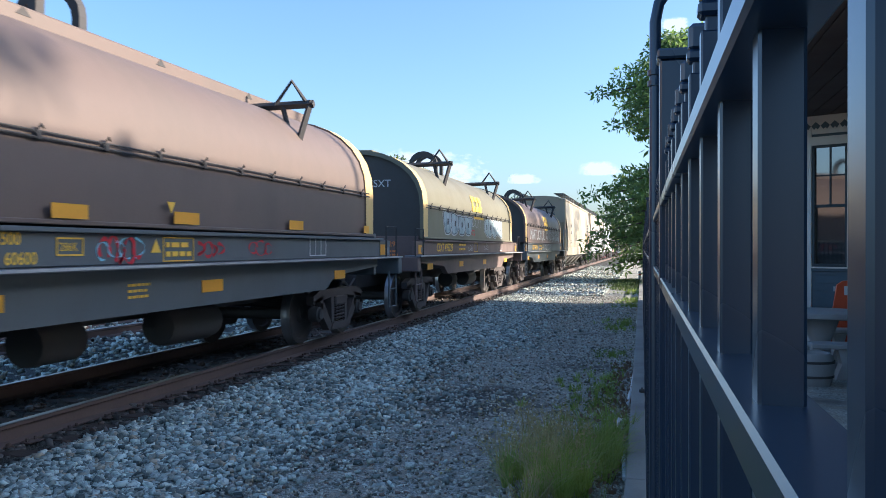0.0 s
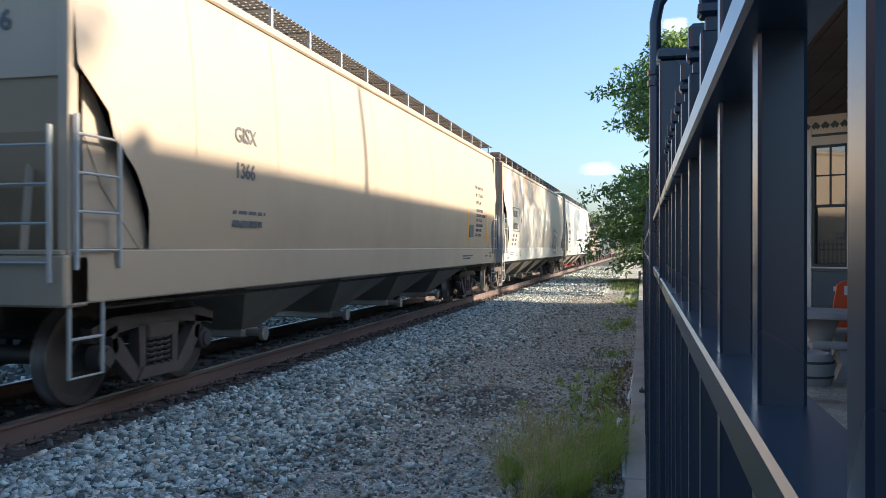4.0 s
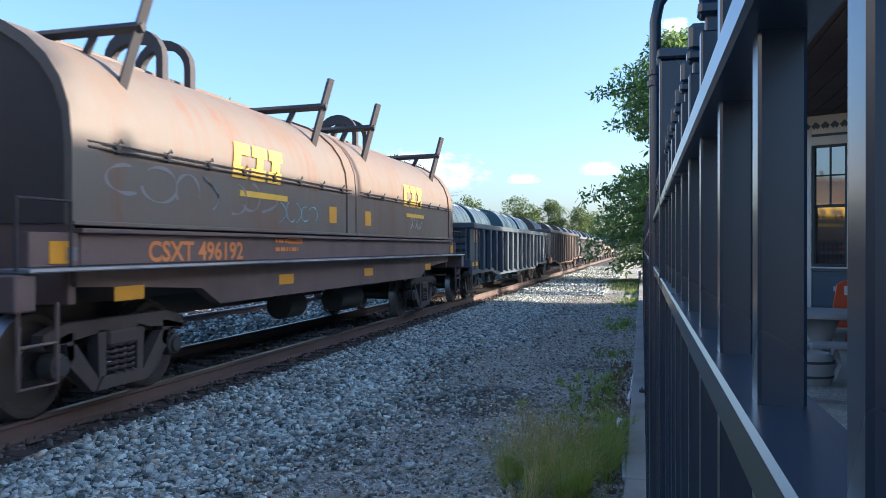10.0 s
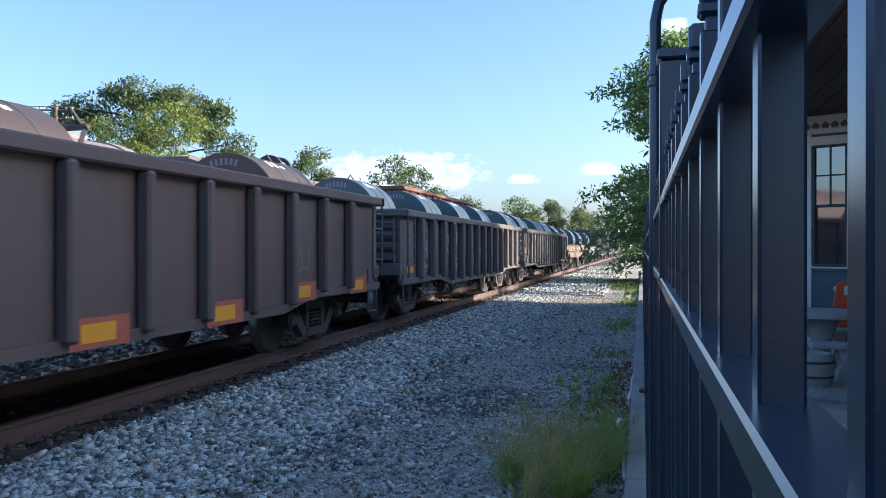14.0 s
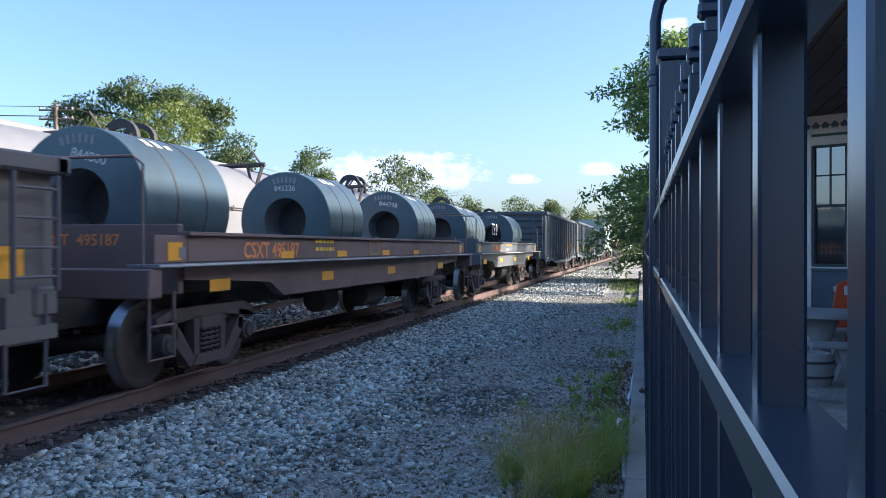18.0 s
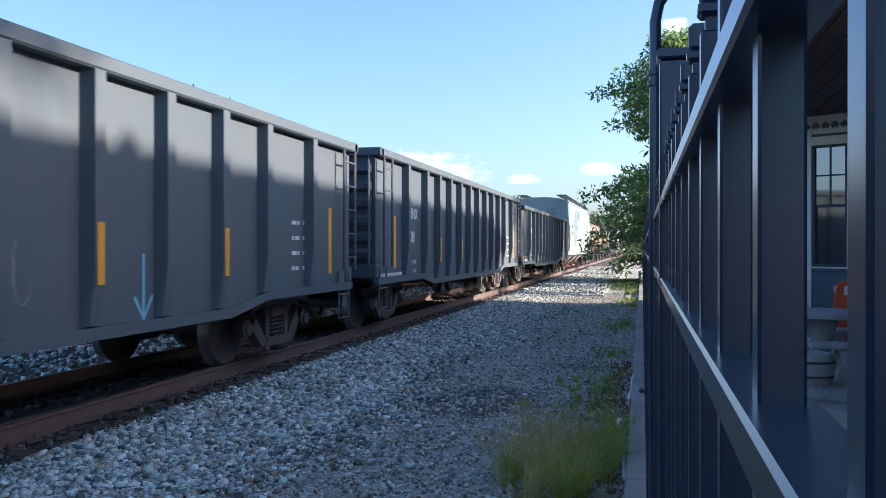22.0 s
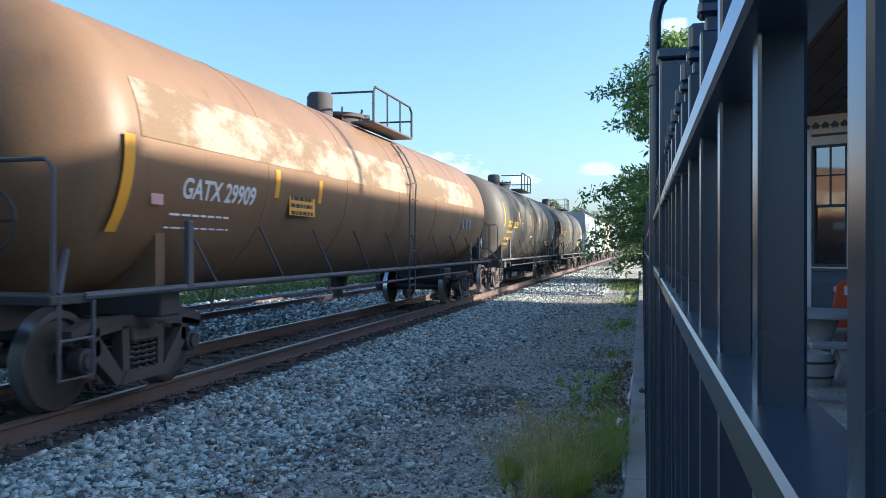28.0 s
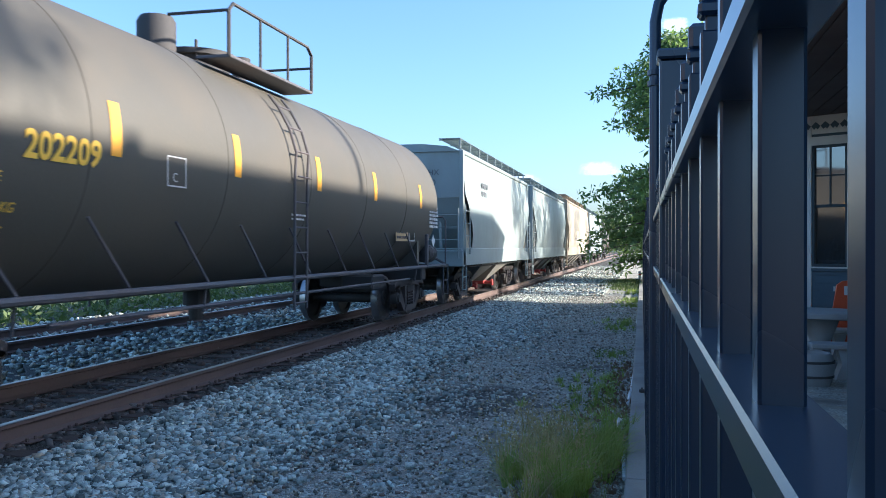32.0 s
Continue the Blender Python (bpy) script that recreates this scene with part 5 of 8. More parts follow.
hop_u = hopper(347.6, 11.6, "short grey-green covered hopper car", M["bluehop"], bays=2, top=3.88)
hop_v = hopper(360.4, 13.3, "grey-green covered hopper car", M["bluehop"], bays=3, top=3.9)
hop_w = hopper(374.8, 17.0, "cream covered hopper car", M["cream"])
hop_x = hopper(393.0, 17.0, "grey-green covered hopper car", M["bluehop"])
tank_car(411.3, 16.8, "dusty black tank car", M["tank_black"])

# ---- the second train, which goes the other way on the far track ----
M["rust_open"] = worn("rusty_orange_brown_steel", (0.2, 0.105, 0.07), 0.7, (0.11, 0.06, 0.04), 0.7)
M["tan_gon"] = worn("dusty_tan_gondola", (0.12, 0.105, 0.085), 0.65, (0.09, 0.065, 0.05), 0.6)
M["hood_pale"] = worn("pale_pink_hood", (0.24, 0.2, 0.18), 0.5, (0.15, 0.125, 0.11), 0.5)
M["hood_grey"] = worn("pale_grey_hood", (0.21, 0.22, 0.22), 0.5, (0.14, 0.14, 0.135), 0.5)
G2 = "cars of the second train"
far_open = gondola(-87.4, 12.6, "tall rusty brown ribbed open hopper car", M["rust_open"], 3.80, 10, 0.9, 0.16, second=True, group=G2)
coil_car(-101.5, 12.4, "coil car with mauve hood on the far track", M["frame_br"], M["hood_pink"], second=True, group=G2)
coil_car(-115.0, 12.4, "coil car with pale pink hood on the far track", M["frame_br"], M["hood_pale"], second=True, group=G2)
coil_car(-128.5, 12.4, "coil car with grey hood on the far track", M["frame_dk"], M["hood_grey"], second=True, group=G2)
far_coil = coil_car(-142.0, 12.4, "coil car with pale grey graffitied hood on the far track", M["frame_dk"], M["hood_grey"], second=True, group=G2)
far_gon = gondola(-158.7, 15.5, "dusty tan gondola on the far track", M["tan_gon"], 2.80, 12, second=True, group=G2)
far_open2 = gondola(-172.3, 12.6, "tall rusty brown ribbed open hopper car", M["rust_open"], 3.80, 10, 0.9, 0.16, second=True, group=G2)


# ---- lettering, reflectors and graffiti ----
def hop_side(z):
    return hop_bulge(z) + 0.004


def hop_words(car, body, size, y, z, mat, bold=0.0, squeeze=1.0, name="lettering"):
    o = words(body, size, mat, car, side_text(0, y, z), name, bold=bold, squeeze=squeeze)
    for v in o.data.vertices:
        v.co.x = hop_bulge(v.co.z) + (0.009 if v.co.x > 0 else 0.005)
    return o


def hop_frame(car, y, z, w, h, t):
    o = framed(car, 0.0, y, z, w, h, M["grey_letter"], t)
    for v in o.data.vertices:
        v.co.x = hop_bulge(v.co.z) + (0.010 if v.co.x > 0.001 else 0.006)
    return o


# mauve coil car
S = 1.444
words("LMT 225500", 0.135, M["yellow_letter"], car_a, side_text(S, 4.62, 1.50), bold=0.002)
words("60600", 0.135, M["yellow_letter"], car_a, side_text(S, 5.15, 1.35), bold=0.002)
framed(car_a, S, 5.7, 1.41, 0.33, 0.15, M["yellow_letter"], 0.014)
words("286K", 0.10, M["yellow_letter"], car_a, side_text(S, 5.74, 1.45))
scrawl(car_a, S, 6.25, 1.34, 0.6, 0.24, M["red"], 3, 5, 0.022)
scrawl(car_a, S, 6.2, 1.36, 0.7, 0.2, M["cyan"], 4, 4, 0.012)
framed(car_a, S, 7.2, 1.34, 0.56, 0.24, M["yellow_letter"], 0.012)
bars(car_a, S + 0.001, 7.25, 1.48, [0.42, 0.46], M["yellow_letter"], 0.05, 0.04)
part("arrow_mark", Geo().prism([(7.0, 1.43), (7.16, 1.43), (7.08, 1.56)], 'x', S, S + 0.003), M["yellow_letter"], car_a)
scrawl(car_a, S, 7.85, 1.36, 0.55, 0.2, M["red"], 8, 4, 0.02)
scrawl(car_a, S, 9.0, 1.36, 0.6, 0.2, M["red"], 9, 3, 0.014)
framed(car_a, S, 10.8, 1.36, 0.6, 0.26, M["white"], 0.014)
part("stencil_bar", Geo().box(S, S + 0.003, 11.0, 11.014, 1.37, 1.6).box(S, S + 0.003, 11.2, 11.214, 1.37, 1.6), M["white"], car_a)
for y, w in ((5.57, 0.44), (7.3, 0.47), (10.0, 0.44), (12.9, 0.25)):
    patch(car_a, 1.502, y, 1.71, w, 0.12, M["yellow"])
part("arrow_mark", Geo().prism([(7.18, 1.92), (7.32, 1.92), (7.25, 1.81)], 'x', 1.502, 1.505), M["yellow_letter"], car_a)
bars(car_a, 1.403, 6.7, 1.12, [0.35, 0.3, 0.33], M["yellow_letter"], 0.025, 0.03)
# olive coil car
bubble(car_b, 1.452, 2.7, 1.80, 3.0, 0.50, 4, 2, M["cyan_pale"], M["dark_line"])
bubble(car_b, 1.452, 7.6, 1.80, 2.8, 0.50, 5, 5, M["cyan_pale"], M["dark_line"])
scrawl(car_b, 1.452, 5.6, 1.95, 1.3, 0.35, M["spray"], 6, 4, 0.012)
scrawl(car_b, 1.452, 5.5, 1.80, 0.6, 0.16, M["red"], 7, 3, 0.02)
words("CSXT 495229", 0.26, M["yellow_letter"], car_b, side_text(S, 2.05, 1.39), bold=0.004, squeeze=1.05)
bars(car_b, S + 0.001, 4.3, 1.52, [0.75, 0.7], M["yellow_letter"], 0.05, 0.06)
framed(car_b, S, 6.1, 1.36, 0.5, 0.24, M["yellow_letter"], 0.012)
scrawl(car_b, S, 5.3, 1.38, 0.6, 0.2, M["spray"], 15, 4, 0.010)
scrawl(car_b, S, 7.6, 1.38, 0.5, 0.2, M["spray"], 16, 4, 0.012)
framed(car_b, S, 10.0, 1.37, 0.5, 0.24, M["white"], 0.012)
# maroon coil car
words("MARTUCKY, IL", 0.60, M["spray"], car_c, side_text(1.456, 1.8, 1.80), "graffiti", squeeze=1.2, label="white hand-sprayed lettering")
for k in range(5):
    scrawl(car_c, 1.452, 7.05 + k * 1.12, 1.76, 1.02, 0.52, M["spray"], 30 + k, 8, 0.022)
    scrawl(car_c, 1.458, 7.1 + k * 1.12, 1.80, 0.95, 0.42, M["spray"], 35 + k, 7, 0.014)
    scrawl(car_c, 1.452, 7.35 + k * 1.12, 2.24, 0.36, 0.20, M["spray"], 40 + k, 4, 0.014)
words("CSXT 495614", 0.26, M["yellow_letter"], car_c, side_text(S, 2.55, 1.39), bold=0.004, squeeze=1.1)
words("LD LMT 225100", 0.115, M["yellow_letter"], car_c, side_text(S, 4.72, 1.50), bold=0.002)
words("LT WT    60900", 0.115, M["yellow_letter"], car_c, side_text(S, 4.74, 1.375), bold=0.002)
framed(car_c, S, 5.75, 1.47, 0.3, 0.14, M["yellow_letter"], 0.012)
scrawl(car_c, S, 6.7, 1.36, 2.4, 0.25, M["spray"], 51, 6, 0.012)
words("CSXT", 0.22, M["white"], car_b, end_text(0.2, 0.882, 2.75))
words("CSXT", 0.27, M["orange_letter"], car_c, end_text(0.2, 0.432, 2.66), bold=0.004)
for car, num in ((car_b, "495229"), (car_c, "495614")):
    words("CSXT  " + num, 0.15, M["orange_letter"], car, end_text(-0.05, 0.848, 1.50), bold=0.002)
    bars(car, 0, 0, 0, [0.62, 0.66], M["orange_letter"], 0.04, 0.035).matrix_basis = Matrix.Translation((0.25, 0.847, 1.38)) @ Matrix.Rotation(radians(-90), 4, 'Z')
# cream hopper
for k, tx in enumerate(("EXW  10-8  H  8-3", "EW     8-2  H 15-2", "CU FT  6241")):
    hop_words(hop_d, tx, 0.13, 15.9, 3.02 - 0.2 * k, M["grey_letter"])
for k, tx in enumerate(("EXTERIOR PAINT", "STRATHMORE EE-2020RP", "PLT  192   03-16", "INTERIOR LINING", "HEMPEL  35480", "PLT  192   08-16")):
    hop_words(hop_d, tx, 0.11, 15.95, 2.42 - 0.13 * k, M["grey_letter"])
for y, z in ((14.88, 1.62), (17.4, 1.62)):
    part("reflector", Geo().add([(hop_side(z + dz) + 0.006, y + dy, z + dz) for dz in (0, 0.2, 0.4, 0.6, 0.8) for dy in (0, 0.2)], [(2 * k, 2 * k + 1, 2 * k + 3, 2 * k + 2) for k in range(4)]), M["yellow"], hop_d, "faded yellow reflective strip")
part("placard", Geo().box(hop_side(1.9) + 0.004, hop_side(1.9) + 0.012, 15.15, 15.62, 1.74, 2.06), M["grey_letter"], hop_d, "dark grey data placard")
hop_words(hop_d, "GISX", 0.24, 2.7, 2.65, M["grey_letter"], 0.004)
hop_words(hop_d, "1366", 0.24, 2.7, 2.25, M["grey_letter"], 0.004)
bars(hop_d, hop_side(1.8), 2.7, 1.85, [0.8, 0.75], M["grey_letter"], 0.07, 0.07)
words("GISX", 0.24, M["grey_letter"], hop_d, end_text(0.45, 0.13, 3.55), bold=0.004)
words("1366", 0.24, M["grey_letter"], hop_d, end_text(0.45, 0.13, 3.27), bold=0.004)
bars(hop_d, 0, 0, 0, [0.8, 0.9, 0.5, 0.6, 0.6, 0.7], M["grey_letter"], 0.05, 0.04).matrix_basis = Matrix.Translation((-0.6, 0.128, 2.85)) @ Matrix.Rotation(radians(-90), 4, 'Z')
for car, tx in ((hop_d, ("JACK HERE", "PULL HERE", "LIFT HERE")), (hop_f, ("JACK HERE", "PULL HERE", "LIFT HERE"))):
    words(tx[0], 0.07, M["grey_letter"], car, side_text(1.542, 17.4 if car is hop_d else 2.0, 1.22))
    words(tx[1], 0.07, M["grey_letter"], car, side_text(1.542, 18.0 if car is hop_d else 1.0, 1.30))
    words(tx[2], 0.07, M["grey_letter"], car, side_text(1.542, 18.0 if car is hop_d else 1.0, 1.20))
bars(hop_d, 1.541, 14.5, 1.25, [1.2, 0.9], M["grey_letter"], 0.035, 0.03)
# off-white hopper
hop_frame(hop_e, 1.82, 2.02, 1.5, 0.82, 0.03)
hop_words(hop_e, "ECUX", 0.29, 1.93, 2.52, M["grey_letter"], 0.008, 1.05)
hop_words(hop_e, "882022", 0.29, 1.92, 2.11, M["grey_letter"], 0.008, 1.05)
for k, (p, q) in enumerate((("LD LMT", "218700"), ("LT WT", "67300"), ("NEW", "08-93"))):
    hop_words(hop_e, p, 0.12, 1.84, 1.84 - 0.145 * k, M["grey_letter"], 0.002, 0.9)
    hop_words(hop_e, q, 0.12, 2.45, 1.84 - 0.145 * k, M["grey_letter"], 0.002, 0.9)
hop_frame(hop_e, 3.54, 2.34, 0.2, 0.2, 0.012)
hop_words(hop_e, "C", 0.11, 3.60, 2.38, M["grey_letter"])
scrawl(hop_e, 0.014, 3.2, 1.50, 0.6, 0.45, M["faint"], 61, 5, 0.006, bulge=hop_bulge)
scrawl(hop_e, 0.014, 12.6, 1.50, 1.3, 0.5, M["faint"], 62, 5, 0.02, bulge=hop_bulge)
tag_y = 13.75
for k, (shape, up) in enumerate((("K", 0.10), ("I", 0.02), ("C", 0.06), ("O", -0.02))):
    for grow, mat, lift, name in ((0.085, M["dark_line"], 0.0, "graffiti_outline"), (0.02, M["white"], 0.004, "graffiti")):
        o = words(shape, 1.42, mat, hop_e, side_text(0, tag_y, 1.20 + up), name, bold=grow, squeeze=0.62)
        for v in o.data.vertices:
            on_sill = v.co.z < 1.47
            v.co.x = (1.543 if on_sill else max(1.543 - (v.co.z - 1.47), hop_bulge(v.co.z) + 0.006)) + lift + 0.001 * k + (0.001 if v.co.x > 0 else 0)
    tag_y += (0.52, 0.28, 0.55, 0.6)[k]
scrawl(hop_e, 0.014, 16.1, 1.5, 0.7, 0.5, M["dark_line"], 63, 4, 0.02, bulge=hop_bulge)
words("VENT VALVE", 0.075, M["grey_letter"], hop_e, side_text(1.542, 0.82, 1.10))
part("vent_mark", Geo().lathe([(0, 0), (0.06, 0), (0.06, 0.004), (0, 0.004)], (1.541, 1.05, 1.30), 'x', 16), M["grey_letter"], hop_e)
for y in (2.7, 3.6):
    framed(hop_e, 1.541, y, 1.18, 0.24, 0.15, M["grey_letter"], 0.015)
bars(hop_e, 1.541, 1.4, 1.28, [0.8, 0.7], M["grey_letter"], 0.03, 0.03)
for y in (1.50, 5.4, 8.6, 10.6):
    part("old_strip", Geo().add([(hop_side(1.55 + dz) + 0.005, y + dy, 1.55 + dz) for dz in (0, 0.2, 0.4) for dy in (0, 0.09)], [(0, 1, 3, 2), (2, 3, 5, 4)]), M["old_strip"], hop_e, "worn tan reflective strip")
# white hopper
hop_words(hop_f, "FPAX", 0.30, 1.66, 2.69, M["grey_letter"], 0.004, 0.95)
hop_words(hop_f, "219422", 0.30, 1.60, 2.25, M["grey_letter"], 0.004, 0.95)
for k, (p, q) in enumerate((("LD LMT", "218700"), ("LT  WT", "67300"))):
    hop_words(hop_f, p + "  " + q, 0.13, 1.55, 1.92 - 0.18 * k, M["grey_letter"])
hop_frame(hop_f, 3.4, 2.42, 0.24, 0.3, 0.012)
hop_words(hop_f, "C", 0.13, 3.46, 2.48, M["grey_letter"])
bars(hop_f, hop_side(1.9) + 0.004, 9.9, 1.92, [1.9, 1.5], M["red_print"], 0.045, 0.05)
bars(hop_f, hop_side(3.0) + 0.004, 15.5, 3.08, [0.6, 0.55, 0.5], M["grey_letter"], 0.05, 0.06)
bars(hop_f, hop_side(2.5) + 0.004, 15.5, 2.55, [0.6, 0.7, 0.7, 0.55], M["grey_letter"], 0.045, 0.06)
for y, w in ((0.3, 1.2), (5.0, 0.5), (11.45, 0.5), (14.25, 0.48), (16.9, 0.8)):
    patch(hop_f, 1.541, y, 1.17, w, 0.12, M["yellow"])
part("round_decal", Geo().lathe([(0, 0), (0.09, 0), (0.09, 0.005), (0, 0.005)], (hop_side(1.72) + 0.006, 11.4, 1.72), 'x', 18), M["greyhop"], hop_f)
bars(hop_f, 1.541, 10.6, 1.36, [0.8, 0.7], M["grey_letter"], 0.03, 0.03)
framed(hop_f, 1.541, 2.6, 1.15, 0.3, 0.2, M["grey_letter"], 0.02)
# two-hood coil car
words("CSXT 496192", 0.27, M["orange_letter"], car_g, side_text(S, 1.85, 1.35), bold=0.007, squeeze=1.22)
bars(car_g, S + 0.001, 4.6, 1.54, [0.7, 0.7], M["orange_letter"], 0.05, 0.06)
scrawl(car_g, 1.452, 1.3, 1.84, 3.4, 0.42, M["faint"], 71, 7, 0.02)
scrawl(car_g, 1.452, 4.7, 1.80, 1.2, 0.28, M["cyan"], 72, 5, 0.010)
scrawl(car_g, 1.452, 10.7, 1.82, 0.8, 0.3, M["spray"], 73, 5, 0.014)
for y in (6.4, 8.0):
    patch(car_g, 1.452, y, 1.84, 0.3, 0.24, M["yellow"], "notice", "yellow notice panel")
patch(car_g, S, 5.0, 1.53, 0.45, 0.1, M["orange_letter"], "old_strip", "worn orange strip")
# black gondola
X = 1.472
words("4 8", 0.36, M["yellow_letter"], gon_h, side_text(X, 4.52, 1.22), bold=0.008, squeeze=0.95)
patch(gon_h, X, 4.45, 1.0, 0.6, 0.13, M["yellow"])
words("CS", 0.36, M["yellow_letter"], gon_h, side_text(X, 2.45, 1.60), bold=0.008)
words("XT", 0.36, M["yellow_letter"], gon_h, side_text(X, 3.45, 1.60), bold=0.008)
words("48", 0.36, M["yellow_letter"], gon_h, side_text(X, 2.45, 1.15), bold=0.008)
words("22", 0.36, M["yellow_letter"], gon_h, side_text(X, 3.45, 1.15), bold=0.008)
patch(gon_h, X, 0.35, 0.98, 0.75, 0.11, M["yellow"])
patch(gon_h, X, 0.55, 1.62, 0.35, 0.32, M["yellow"], "notice", "yellow notice panel")
words("BUNNY", 0.17, M["spray"], gon_h, side_text(X + 0.002, 4.78, 1.48), "graffiti")
words("FOX", 0.17, M["spray"], gon_h, side_text(X + 0.006, 5.0, 1.30), "graffiti")
scrawl(gon_h, X, 5.48, 1.46, 0.75, 0.3, M["spray"], 81, 4, 0.014)
words("LD LMT", 0.13, M["yellow_letter"], gon_h, side_text(X, 5.58, 1.26))
words("LT WT", 0.13, M["yellow_letter"], gon_h, side_text(X, 5.58, 1.09))
words("192000", 0.13, M["yellow_letter"], gon_h, side_text(X, 6.6, 1.28))
words("71000", 0.13, M["yellow_letter"], gon_h, side_text(X, 6.65, 1.12))
scrawl(gon_h, X, 6.6, 1.52, 0.6, 0.24, M["spray"], 82, 4, 0.012)
scrawl(gon_h, X, 6.5, 0.76, 0.8, 0.35, M["spray"], 83, 5, 0.022)
for k in range(4):
    y = 7.50 + k * 1.02
    part("graffiti_panel", Geo().box(X, X + 0.003, y, y + 0.84, 0.78, 1.9), M["tag_grey"], gon_h, "hazy grey graffiti panel")
    scrawl(gon_h, X + 0.003, y + 0.05, 0.85, 0.75, 1.0, M["spray"], 90 + k, 3, 0.035)
    if k in (0, 2, 3):
        patch(gon_h, X + 0.012, y + 0.2, 1.12, 0.5, 0.1, M["yellow"])
words("S", 0.62, M["peach"], gon_h, side_text(X + 0.004, 11.6, 1.30), bold=0.02)
words("X", 0.62, M["peach"], gon_h, side_text(X + 0.004, 12.6, 1.30), bold=0.02)
patch(gon_h, X, 14.87, 1.0, 0.75, 0.1, M["yellow"])
patch(gon_h, X, 15.11, 1.60, 0.32, 0.32, M["yellow"], "notice", "yellow notice panel")
words("IL  52-6", 0.10, M["yellow_letter"], gon_h, side_text(X, 14.95, 1.30))
words("CU FT 1828", 0.10, M["yellow_letter"], gon_h, side_text(X, 14.93, 1.20))
bars(gon_h, X, 14.88, 0.85, [0.75], M["yellow_letter"], 0.06)
framed(gon_h, X, 13.9, 1.15, 0.32, 0.24, M["white"], 0.03)
scrawl(gon_h, X, 13.75, 1.0, 0.6, 0.5, M["spray"], 99, 4, 0.012)
# brown gondola
for y in (0.45, 3.67, 5.81, 7.95, 10.09, 12.23, 14.37):
    plate_ = patch(gon_i, 1.532, y, 0.64 if 3 < y < 12 else 0.76, 0.80, 0.26, M["rust_patch"], "backing_panel", "rust-red worn panel")
    part("reflector", Geo().box(1.537, 1.541, y + 0.14, y + 0.60, 0.69 if 3 < y < 12 else 0.81, 0.85 if 3 < y < 12 else 0.97), M["yellow"], plate_, "yellow reflective strip")
for y in (1.92, 2.98):
    part("graffiti_panel", Geo().box(X, X + 0.003, y, y + 0.8, 1.25, 2.05), M["tag_pink"], gon_i, "faded pinkish tags")
words("708", 0.24, M["pink_letter"], gon_i, side_text(X + 0.005, 1.98, 1.36), bold=0.004)
words("37", 0.24, M["pink_letter"], gon_i, side_text(X + 0.005, 3.1, 1.36), bold=0.004)
bars(gon_i, X, 5.9, 1.3, [0.7], M["faint"], 0.07)
scrawl(gon_i, X, 12.2, 1.1, 0.7, 0.5, M["faint"], 104, 3, 0.012)
# two worn gondolas
for k in range(13):
    y = 1.42 + k * (12.3 / 13)
    if k % 3 != 1:
        part("graffiti_panel", Geo().box(X, X + 0.003, y, y + 0.72, 1.05, 1.85), M["tag_grey"], gon_j, "faded grey tags")
for y in (0.5, 4.4, 8.2, 12.6):
    patch(gon_j, X + 0.004, y, 0.98, 0.45, 0.12, M["yellow"])
for k in range(14):
    y = 1.52 + 0.82 * k
    part("graffiti_panel", Geo().box(X, X + 0.003, y, y + 0.65, 1.30 if k < 2 else 0.84, 2.0), M["tag_pale"] if k < 10 else M["tag_grey"], gon_k, "flaking pale paint panel")
    scrawl(gon_k, X + 0.003, y + 0.03, 0.9, 0.60, 0.9, M["spray"], 110 + k, 3, 0.013)
    if 3 <= k < 11:
        scrawl(gon_k, X + 0.006, y + 0.05, 0.86, 0.55, 0.4, M["faint"], 310 + k, 2, 0.022)
words("185800", 0.15, M["white"], gon_k, side_text(X + 0.002, 2.34, 1.12))
words("77200", 0.15, M["white"], gon_k, side_text(X + 0.002, 2.38, 0.93))
words("LD LMT", 0.15, M["white"], gon_k, side_text(X + 0.002, 1.52, 1.12))
words("LT WT", 0.15, M["white"], gon_k, side_text(X + 0.002, 1.54, 0.93))
patch(gon_k, X, 0.3, 1.25, 0.42, 0.24, M["yellow"])
patch(gon_k, X, 14.85, 1.25, 0.4, 0.24, M["yellow"])
for y in (3.2, 5.65, 9.75):
    patch(gon_k, X + 0.006, y, 0.95, 0.5, 0.12, M["yellow"])
# open coil cars
words("CSXT 495187", 0.26, M["orange_letter"], car_l, side_text(S, 2.1, 1.36), bold=0.004, squeeze=1.05)
bars(car_l, S + 0.001, 4.25, 1.54, [0.7, 0.7], M["yellow_letter"], 0.05, 0.06)
framed(car_l, S, 6.6, 1.36, 0.5, 0.24, M["yellow_letter"], 0.012)
for y in (3.1, 5.1, 7.3, 9.3):
    patch(car_l, S, y, 1.34, 0.4, 0.09, M["yellow"])
words("CSXT 495062", 0.28, M["orange_letter"], car_m, side_text(S, 2.4, 1.36), bold=0.004, squeeze=1.0)
bars(car_m, S + 0.001, 5.0, 1.54, [1.2], M["orange_letter"], 0.05, 0.06)
words("T WT 54000", 0.12, M["white"], car_m, side_text(S, 5.0, 1.36))
framed(car_m, S, 11.1, 1.37, 0.45, 0.24, M["white"], 0.012)
words("844800", 0.15, M["white"], car_l, end_text(-0.10, 1.092, 2.47) @ Matrix.Rotation(-0.25, 4, 'Z'), "chalk_number")
words("845226", 0.13, M["white"], car_l, end_text(-0.20, 6.392, 2.44), "chalk_number")
words("844798", 0.15, M["white"], car_l, end_text(-0.12, 11.842, 2.46) @ Matrix.Rotation(-0.15, 4, 'Z'), "chalk_number")
words("CSXT  495187", 0.17, M["orange_letter"], car_l, end_text(-0.35, 0.848, 1.50), "end_number", bold=0.002)
